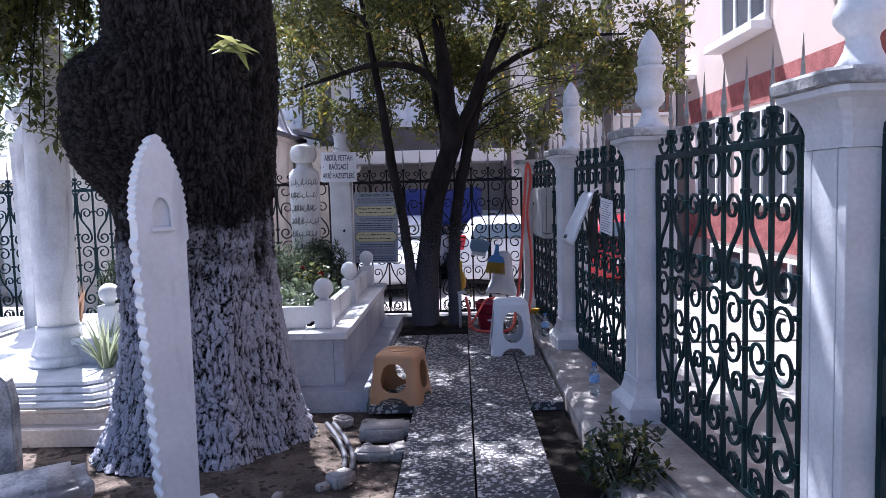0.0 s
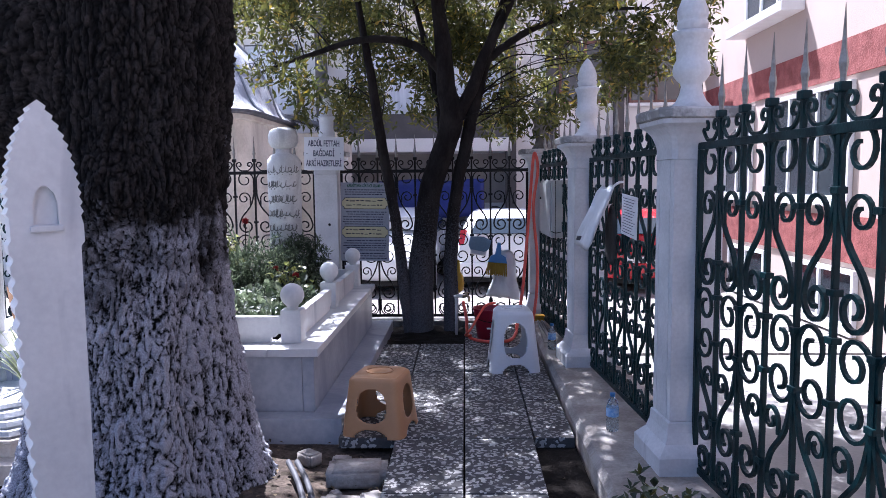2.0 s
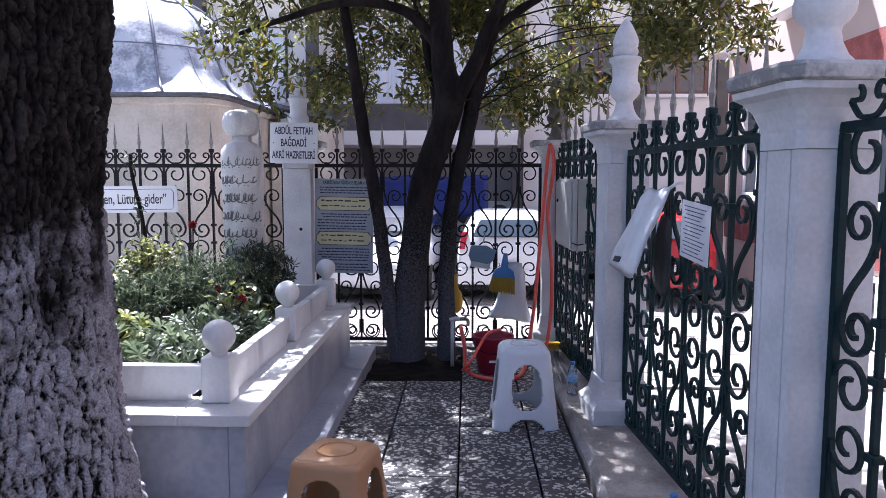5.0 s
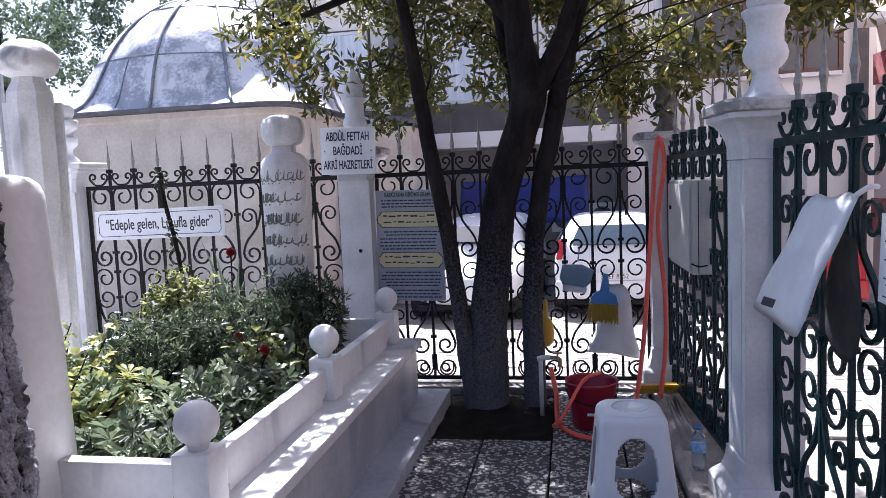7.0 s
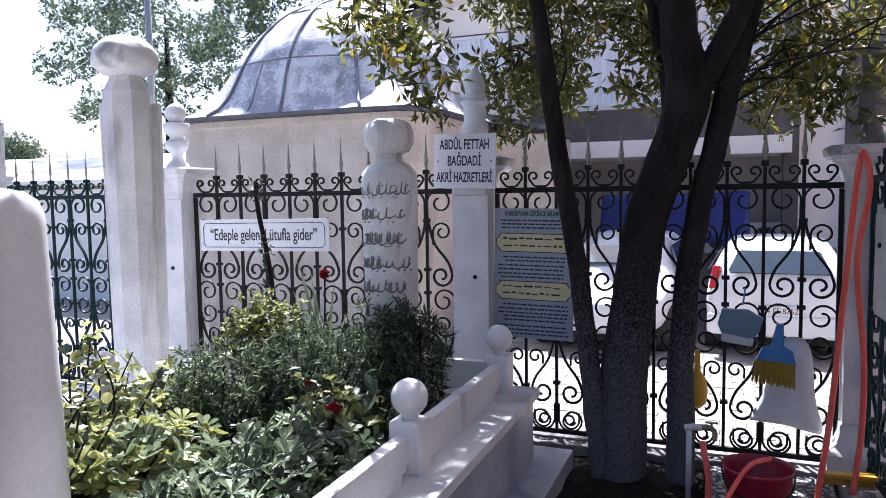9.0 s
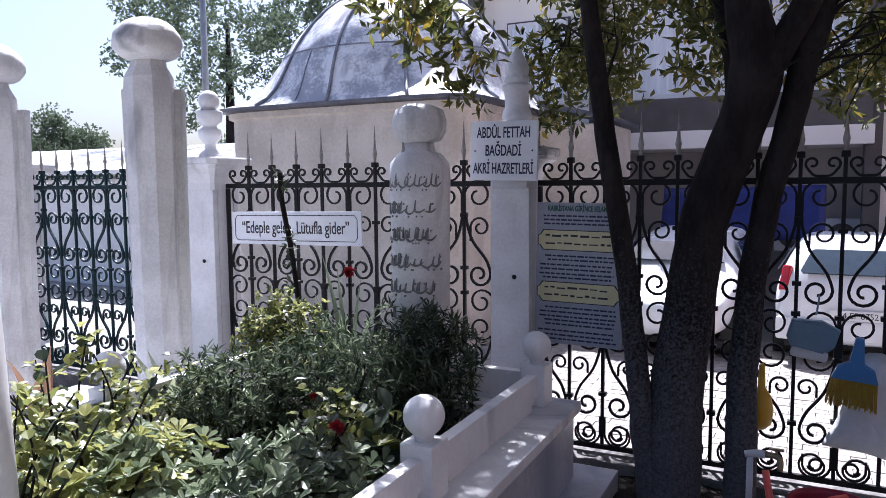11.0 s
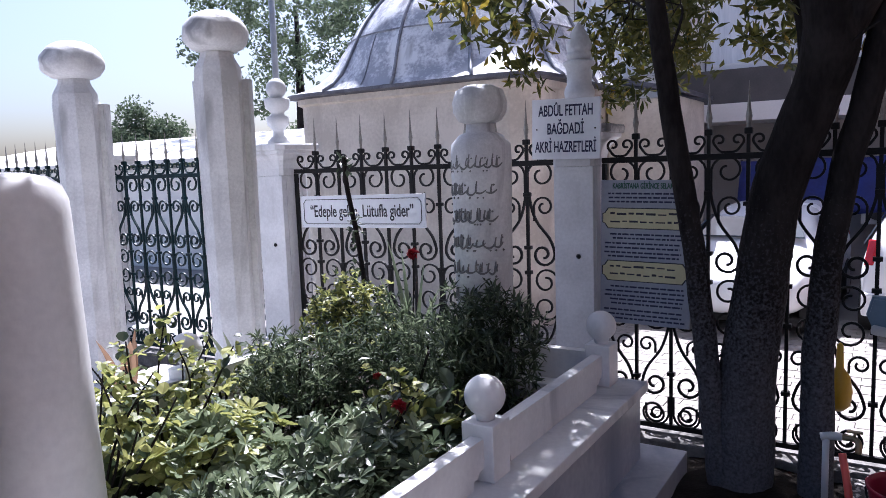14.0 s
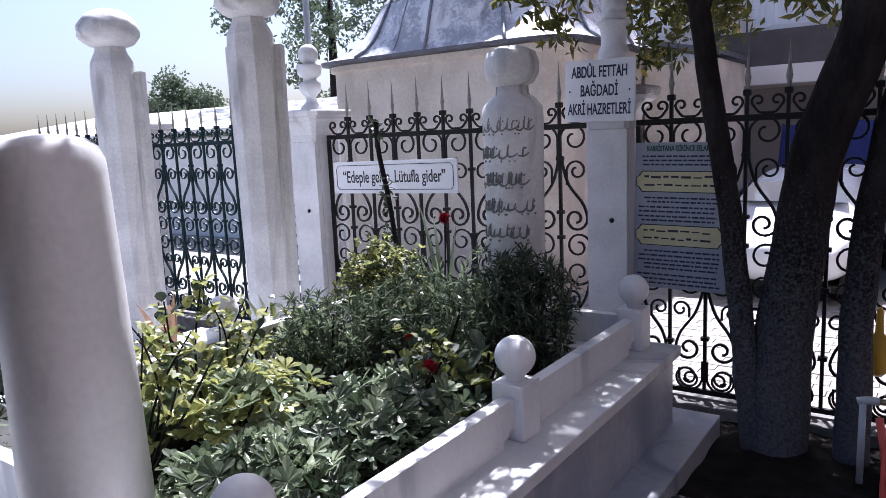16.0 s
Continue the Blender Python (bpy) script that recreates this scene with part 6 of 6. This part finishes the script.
def on_fence(y, z, off=0.03):
    """Pose on the path side of the green fence; local x runs towards the camera's start, local -y faces the path."""
    return pose(fence_x(y) - off, y, z, 0, 0, -90 + LEAN_Z)


nt_ = thing("paper_notice", on_fence(5.0, 1.20, 0.028), "printed white paper notice tied to the green fence", "notice")
PAPER = material("paper", (0.70, 0.71, 0.74), (0.62, 0.63, 0.66), 4, 0.8, 0, 0.1, 30, 0.5)
part("sheet", boxed(-0.145, -0.002, -0.12, 0.145, 0.002, 0.12), PAPER, nt_, at=pose(0, 0, 0, 0, 4, 0))
for k in range(13):
    part("text_bar", boxed(-0.12 + 0.012 * (k % 3), -0.0035, 0.096 - 0.0165 * k, 0.11 - 0.018 * (k % 4), -0.0025, 0.0995 - 0.0165 * k), INK_BLUE, nt_, at=pose(0, 0, 0, 0, 4, 0))
SACK = material("white_sack", (0.70, 0.71, 0.73), (0.60, 0.61, 0.63), 5, 0.7, 0, 0.3, 30, 0.6)
SACK_DARK = material("dark_cloth", (0.03, 0.035, 0.035), (0.05, 0.05, 0.05), 8, 0.85, 0, 0.3, 60, 0.6)


def sack(name, outline, depth, at, mat, label, cat):
    """Soft bag: an outline in x and z, swollen in the middle and creased."""
    s = thing(name, at, label, cat)
    bm = bmesh.new()
    n = len(outline)
    c = Vector((sum(p[0] for p in outline) / n, 0, sum(p[1] for p in outline) / n))
    smooth_line = spline([(x, 0, z) for x, z in outline + outline[:1]], 5)[:-1]
    front = []
    for side in (-1, 1):
        prev = None
        for k in range(7):
            u = k / 6
            ring = []
            for p in smooth_line:
                q = p.lerp(c, u)
                bulge = depth * (1 - (1 - u) ** 2) ** 0.5 + (0.014 * noise.noise(q * 7 + Vector((side, 0, 0))) + 0.008 * noise.noise(Vector((q.x * 26, side, q.z * 8)))) * (u > 0)
                ring.append(bm.verts.new((q.x, side * bulge, q.z)))
            if prev:
                m = len(ring)
                for i in range(m):
                    bm.faces.new((prev[i], prev[(i + 1) % m], ring[(i + 1) % m], ring[i]))
            prev = ring
    bmesh.ops.remove_doubles(bm, verts=bm.verts, dist=0.0005)
    bmesh.ops.recalc_face_normals(bm, faces=bm.faces)
    part("bag", bm, mat, s, smooth=True)
    return s


sk = sack("white_sack", [(0.19, 0.20), (0.11, 0.215), (0.02, 0.195), (-0.09, 0.205), (-0.14, 0.17), (-0.15, 0.08), (-0.175, -0.06), (-0.195, -0.18), (-0.18, -0.205), (0.0, -0.215), (0.17, -0.225), (0.20, -0.19), (0.175, -0.06), (0.185, 0.08)], 0.022, on_fence(5.40, 1.17, 0.055) @ pose(0, 0, 0.2) @ pose(0, 0, 0, -23) @ pose(0, 0, -0.2), SACK, "white plastic sack hung on the green fence", "bag")
part("grip_hole", boxed(-0.05, -0.002, -0.014, 0.05, 0.002, 0.014, 0.001), INK, sk, "dark cut grip hole", at=pose(-0.05, -0.017, -0.165, 0, -3, 0))
part("handle", swept(spline([(0.16, 0.0, 0.20), (0.17, 0.02, 0.235), (0.16, 0.05, 0.25)], 4), 0.008, 5), SACK, sk)
sack("dark_jacket", [(0.10, 0.20), (0.02, 0.23), (-0.06, 0.16), (-0.09, -0.08), (-0.02, -0.15), (0.09, -0.13), (0.13, 0.0)], 0.016, on_fence(5.36, 1.03, 0.035), SACK_DARK, "dark cloth hung on the green fence", "cloth")

GREY_BOX = material("grey_cabinet_paint", (0.42, 0.43, 0.41), (0.34, 0.35, 0.33), 4, 0.5, 0, 0.08, 40, 0.5)
cab = thing("meter_cabinet", pose(0.79, 6.92, 0.925, 0, 0, 2), "grey metal meter cabinet fixed at the fence corner", "cabinet")
part("case", boxed(0, 0, 0, 0.34, 0.68, 0.49, 0.008), GREY_BOX, cab)
part("door", boxed(-0.012, 0.02, 0.02, -0.001, 0.66, 0.47, 0.004), GREY_BOX, cab)
part("seam", boxed(0.03, -0.0022, 0.004, 0.034, -0.0005, 0.486), IRON_BLACK, cab, "dark folded seam")
part("lock", lathe([(0.012, 0), (0.012, 0.01)], 12), IRON_BLACK, cab, at=pose(-0.0125, 0.55, 0.33, 0, -90, 0))
part("cable", swept(spline([(-0.005, -0.004, 0.06), (0.03, -0.012, 0.045), (0.075, -0.006, 0.05)], 4), 0.004, 5), IRON_BLACK, cab)

HOSE = material("red_hose", (0.82, 0.13, 0.09), (0.72, 0.09, 0.06), 6, 0.4, 0, 0.05, 40, 0.5)
hose = thing("garden_hose", pose(0, 0, 0), "orange-red garden hose looped over the fence corner", "hose")
hp = [(0.03, 7.42, 0.30), (0.06, 7.34, 0.16), (0.08, 7.20, 0.02), (0.22, 7.0, 0.015), (0.42, 7.02, 0.015), (0.50, 7.25, 0.02), (0.54, 7.50, 0.06), (0.61, 7.70, 0.40), (0.665, 7.80, 0.95), (0.715, 7.80, 1.60), (0.74, 7.78, 1.66), (0.755, 7.74, 1.50), (0.715, 7.76, 1.15), (0.745, 7.70, 0.70), (0.735, 7.64, 0.35), (0.69, 7.54, 0.08)]
part("hose_line", swept(spline(hp, 9), 0.015, 8), HOSE, hose, smooth=True)
part("hose_loop", swept(spline([(0.10, 7.18, 0.03), (0.05, 7.05, 0.06), (0.10, 6.95, 0.14), (0.22, 7.12, 0.30), (0.32, 7.22, 0.32)], 7), 0.011, 8), HOSE, hose, smooth=True)

RED_PLASTIC = material("dark_red_plastic", (0.30, 0.012, 0.035), (0.24, 0.01, 0.028), 5, 0.35, 0, 0.04, 60, 0.5)
bk = thing("bucket", pose(0.27, 7.24, 0.0), "dark red plastic bucket on the slabs", "bucket")
bm = lathe([(0.105, 0), (0.112, 0.006), (0.145, 0.25), (0.152, 0.262), (0.155, 0.275), (0.148, 0.277), (0.142, 0.255), (0.108, 0.02)], 36)
part("tub", bm, RED_PLASTIC, bk, smooth=True)
part("handle", swept(spline([(-0.152, 0, 0.25), (-0.12, -0.12, 0.20), (0.0, -0.165, 0.17), (0.12, -0.12, 0.20), (0.152, 0, 0.25)], 5), 0.004, 6), IRON_BLACK, bk)
part("label", boxed(-0.03, -0.1345, 0.10, 0.03, -0.131, 0.115), WHITE_PAINT, bk, "white printed strip")
PVC = material("white_pipe", (0.62, 0.62, 0.62), (0.52, 0.52, 0.52), 6, 0.45, 0, 0.1, 50, 0.5)
BRASS = material("dull_brass", (0.35, 0.27, 0.16), (0.22, 0.17, 0.11), 9, 0.4, 0.8, 0.1, 60, 0.5)
tp = thing("garden_tap", pose(-0.035, 7.50, -0.03), "white standpipe with a brass garden tap", "tap")
part("pipe", swept([(0, 0, 0), (0, 0, 0.36)], 0.014, 12), PVC, tp, smooth=True)
part("elbow", swept(spline([(-0.02, 0, 0.36), (0.02, 0, 0.37), (0.06, 0, 0.37)], 4), 0.017, 10), PVC, tp, smooth=True)
part("tap_body", swept(spline([(0.06, 0, 0.37), (0.10, 0, 0.37), (0.12, -0.02, 0.36), (0.12, -0.03, 0.32)], 4), 0.013, 10), BRASS, tp, smooth=True)
part("tap_handle", boxed(0.075, -0.008, 0.395, 0.135, 0.008, 0.405, 0.003), BRASS, tp)
part("tap_stem", swept([(0.105, 0, 0.375), (0.105, 0, 0.40)], 0.006, 8), BRASS, tp)

# hung on the end fence
BRISTLE = material("yellow_bristle", (0.50, 0.32, 0.04), (0.38, 0.23, 0.03), 40, 0.8, 0, 0.6, 120, 0.7, stretch=(6, 6, 0.4))
BLUE_PLASTIC = material("blue_plastic", (0.05, 0.20, 0.45), (0.04, 0.16, 0.38), 5, 0.4, 0, 0.04, 60, 0.5)
GREY_BLUE = material("grey_blue_plastic", (0.16, 0.25, 0.34), (0.12, 0.20, 0.28), 5, 0.4, 0, 0.06, 60, 0.5)
sack("cloth_bag", [(-0.06, 0.24), (0.06, 0.26), (0.12, 0.18), (0.14, -0.05), (0.18, -0.22), (0.15, -0.25), (0.0, -0.22), (-0.15, -0.21), (-0.17, -0.19), (-0.10, -0.02)], 0.045, pose(0.43, 7.97, 0.47), SACK, "white plastic bag hung on the end fence", "bag")
br = thing("broom_head", pose(0.375, 7.89, 0.62, 0, 5, 0), "blue broom head with yellow bristles hung on the fence", "broom")
bm = outline_solid(bmesh.new(), [(-0.095, -0.01), (0.095, -0.01), (0.075, 0.05), (0.03, 0.075), (0.016, 0.19), (-0.016, 0.19), (-0.03, 0.075), (-0.075, 0.05)], -0.025, 0.025, 0.006)
part("head", bm, BLUE_PLASTIC, br)
bm = bmesh.new()
r2 = random.Random(80)
for i in range(26):
    for j in range(4):
        x, y = -0.09 + 0.18 * i / 25, -0.02 + 0.04 * j / 3
        sweep(bm, [(x, y, -0.01), (x * 1.12 + r2.uniform(-0.006, 0.006), y * 1.2, -0.13 + r2.uniform(-0.012, 0.012))], 0.004, 3)
part("bristle_tuft", bm, BRISTLE, br)
dp = thing("dustpan", pose(0.20, 7.97, 0.80, 0, 8, 0), "grey-blue dustpan hung on the end fence", "dustpan")
bm = outline_solid(bmesh.new(), [(-0.11, -0.03), (-0.08, -0.08), (0.06, -0.09), (0.10, -0.04), (0.11, 0.04), (0.03, 0.07), (-0.10, 0.055)], -0.05, 0.02, 0.012)
part("pan", bm, GREY_BLUE, dp)
part("liner", boxed(-0.08, -0.048, -0.12, 0.08, -0.005, -0.07, 0.015), PVC, dp)
part("hook", swept(spline([(0.0, 0, 0.09), (0.0, 0.03, 0.16), (0, 0.09, 0.17)], 4), 0.005, 5), GREY_BLUE, dp)
YELLOW_P = material("yellow_plastic", (0.62, 0.36, 0.02), (0.55, 0.30, 0.02), 5, 0.4, 0, 0.04, 60, 0.5)
yb = thing("yellow_scoop", pose(-0.015, 7.98, 0.30), "yellow plastic scoop hung on the end fence", "scoop")
part("cup", lathe([(0.02, 0), (0.05, 0.03), (0.058, 0.10), (0.045, 0.17), (0.018, 0.21), (0.014, 0.32), (0.006, 0.33)], 20), YELLOW_P, yb, smooth=True)
brush = thing("scrubbing_brush", pose(0.70, 7.72, 0.06, 0, 0, 8), "yellow scrubbing brush lying on the kerb", "brush")
part("back", boxed(-0.13, -0.03, 0.03, 0.13, 0.03, 0.055, 0.008), YELLOW_P, brush)
part("bristle_tuft", boxed(-0.125, -0.026, 0.0, 0.125, 0.026, 0.029, 0.004), BRISTLE, brush)
ALU = material("dull_aluminium", (0.52, 0.52, 0.53), (0.40, 0.40, 0.41), 8, 0.35, 0.8, 0.1, 60, 0.5)
for x, y, ln, tn in ((0.725, 6.72, 0.85, -2), (0.775, 6.75, 0.8, 1), (0.98, 2.35, 1.15, 6)):
    al = thing("metal_strip", pose(x, y, 0.066, 0, 0, tn), "dull aluminium profile lying on the kerb", "metal strip", "metal strips")
    part("channel", outline_solid(bmesh.new(), [(-0.022, 0), (0.022, 0), (0.022, 0.03), (0.018, 0.03), (0.018, 0.004), (-0.018, 0.004), (-0.018, 0.03), (-0.022, 0.03)], 0, ln), ALU, al)
BOTTLE = material("clear_bottle", (0.80, 0.88, 0.92), (0.75, 0.85, 0.9), 3, 0.06, 0, 0, 20, 0.5, transmit=0.92)
LABEL_BLUE = material("blue_label", (0.10, 0.28, 0.60), (0.35, 0.52, 0.75), 30, 0.4, 0, 0, 60, 0.7)
for x, y in ((0.84, 4.60), (0.745, 6.50)):
    bt = thing("water_bottle", pose(x, y, 0.062), "clear plastic water bottle with a blue label and cap", "bottle", "water bottles")
    part("flask", lathe([(0.029, 0), (0.033, 0.008), (0.033, 0.06), (0.031, 0.07), (0.033, 0.08), (0.033, 0.13), (0.026, 0.16), (0.013, 0.185), (0.013, 0.195)], 24), BOTTLE, bt, smooth=True)
    part("label", lathe([(0.0335, 0.082), (0.0338, 0.084), (0.0338, 0.126), (0.0335, 0.128)], 24), LABEL_BLUE, bt, smooth=True)
    part("cap", lathe([(0.0145, 0.19), (0.0145, 0.207), (0.012, 0.21)], 18), BLUE_PLASTIC, bt, smooth=True)

# loose stones beside the path
def rough_stone(x, y, z, sx, sy, sz, turn, seed, mat, label, tilt=0):
    bm = bmesh.new()
    bmesh.ops.create_cube(bm, size=1)
    bmesh.ops.bevel(bm, geom=bm.edges[:], offset=0.12, segments=2, affect="EDGES")
    bmesh.ops.subdivide_edges(bm, edges=bm.edges[:], cuts=2, use_grid_fill=True)
    for v in bm.verts:
        v.co += v.normal * 0.05 * noise.noise(v.co * 2.4 + Vector((seed * 7.3, 0, 0)))
        v.co = Vector((v.co.x * sx, v.co.y * sy, v.co.z * sz))
    ob = part("loose_stone", bm, mat, smooth=True, at=pose(x, y, z + sz / 2, tilt, 0, turn))
    return tagged(ob, label, "stone")


rough_stone(-0.50, 4.30, -0.10, 0.30, 0.22, 0.09, 4, 1, CONCRETE, "broken pale stone slab beside the path")
rough_stone(-0.52, 3.98, -0.11, 0.24, 0.14, 0.06, -6, 2, CONCRETE, "broken pale stone block beside the path")
rough_stone(-0.38, 3.98, -0.11, 0.10, 0.15, 0.08, 20, 3, CONCRETE, "small rough stone beside the path")
# dark stone colour here stands in for the shade on this fallen stone
rough_stone(-2.15, 3.30, -0.13, 0.60, 0.30, 0.20, 35, 4, CAPSTONE, "fallen weathered stone lying on the soil", 8)
rough_stone(-0.66, 3.62, -0.12, 0.14, 0.10, 0.08, 50, 5, CONCRETE, "small rough stone beside the path")
PIPE_GREY = material("dull_grey_plastic", (0.09, 0.09, 0.10), (0.06, 0.06, 0.07), 8, 0.6, 0, 0.1, 60, 0.5)
bits = thing("pipe_offcut", pose(-0.72, 4.05, -0.1), "two grey plastic pipe offcuts lying at the tree's foot", "pipe")
for dx in (0.0, 0.045):
    part("pipe", swept(spline([(-0.16 + dx, 0.36, 0.06), (-0.06 + dx, 0.14, 0.05), (0.03 + dx, -0.12, 0.035), (0.06 + dx, -0.34, 0.03)], 6), 0.015, 10), PIPE_GREY, bits, smooth=True)
for x, y, w, sd in ((-0.80, 4.55, 0.13, 8), (-0.62, 4.52, 0.10, 9), (-0.74, 3.55, 0.07, 10), (-0.95, 3.45, 0.06, 11), (-0.58, 4.12, 0.07, 12)):
    rough_stone(x, y, -0.11, w, w * 0.7, w * 0.55, 40 * sd, sd, CONCRETE, "small broken stone lying on the soil")
# low gravestone: shade on its face is put into the dark stone colour
st = thing("gravestone", pose(-2.68, 3.85, -0.12, 0, 0, 10), "low grey round-topped gravestone", "gravestone")
half = [(0.16, 0), (0.165, 0.42), (0.14, 0.54), (0.08, 0.60), (0, 0.62)]
part("slab", outline_solid(bmesh.new(), half + [(-x, z) for x, z in half[-2::-1]], -0.05, 0.05, 0.008), CAPSTONE, st)

# flat graves on the far side of the enclosure
for x, y, w, l, lab in ((-3.55, 6.30, 1.0, 2.0, "low flat white marble grave slab"), (-4.75, 6.2, 0.9, 2.0, "low flat white marble grave slab"), (-4.1, 4.3, 1.0, 1.6, "low flat white marble grave slab")):
    g = thing("flat_grave", pose(x, y, -0.12, 0, 0, 3), lab, "grave", "flat graves")
    part("surround", boxed(-w / 2, -l / 2, 0, w / 2, l / 2, 0.30, 0.012), MARBLE_OLD, g)
    part("top_slab", boxed(-w / 2 + 0.06, -l / 2 + 0.06, 0.301, w / 2 - 0.06, l / 2 - 0.06, 0.37, 0.012), MARBLE, g)

# ---- street paving beyond the end fence ----
paving = thing("pavement", pose(0, 0, STREET), "pale concrete block paving of the street", "pavement", kind="structure")
block = mesh_of("paver", boxed(-0.098, -0.058, 0.0, 0.098, 0.058, 0.022, 0.005), PAVER)
rest = bmesh.new()
r2 = random.Random(90)
near = 0
for j in range(44):
    for i in range(52):
        x, y = -4.6 + 0.2 * i + (0.1 if j % 2 else 0), 8.30 + 0.12 * j
        if -1.25 < x < 1.6 and j < 18 and near < 280:
            shared("paver", block, paving, pose(x, y, r2.uniform(-0.003, 0.003)))
            near += 1
        else:
            dz = r2.uniform(-0.003, 0.003)
            box(rest, x - 0.097, y - 0.057, dz, x + 0.097, y + 0.057, 0.022 + dz)
tagged(part("paver_field", rest, PAVER, paving), kind="stuff")
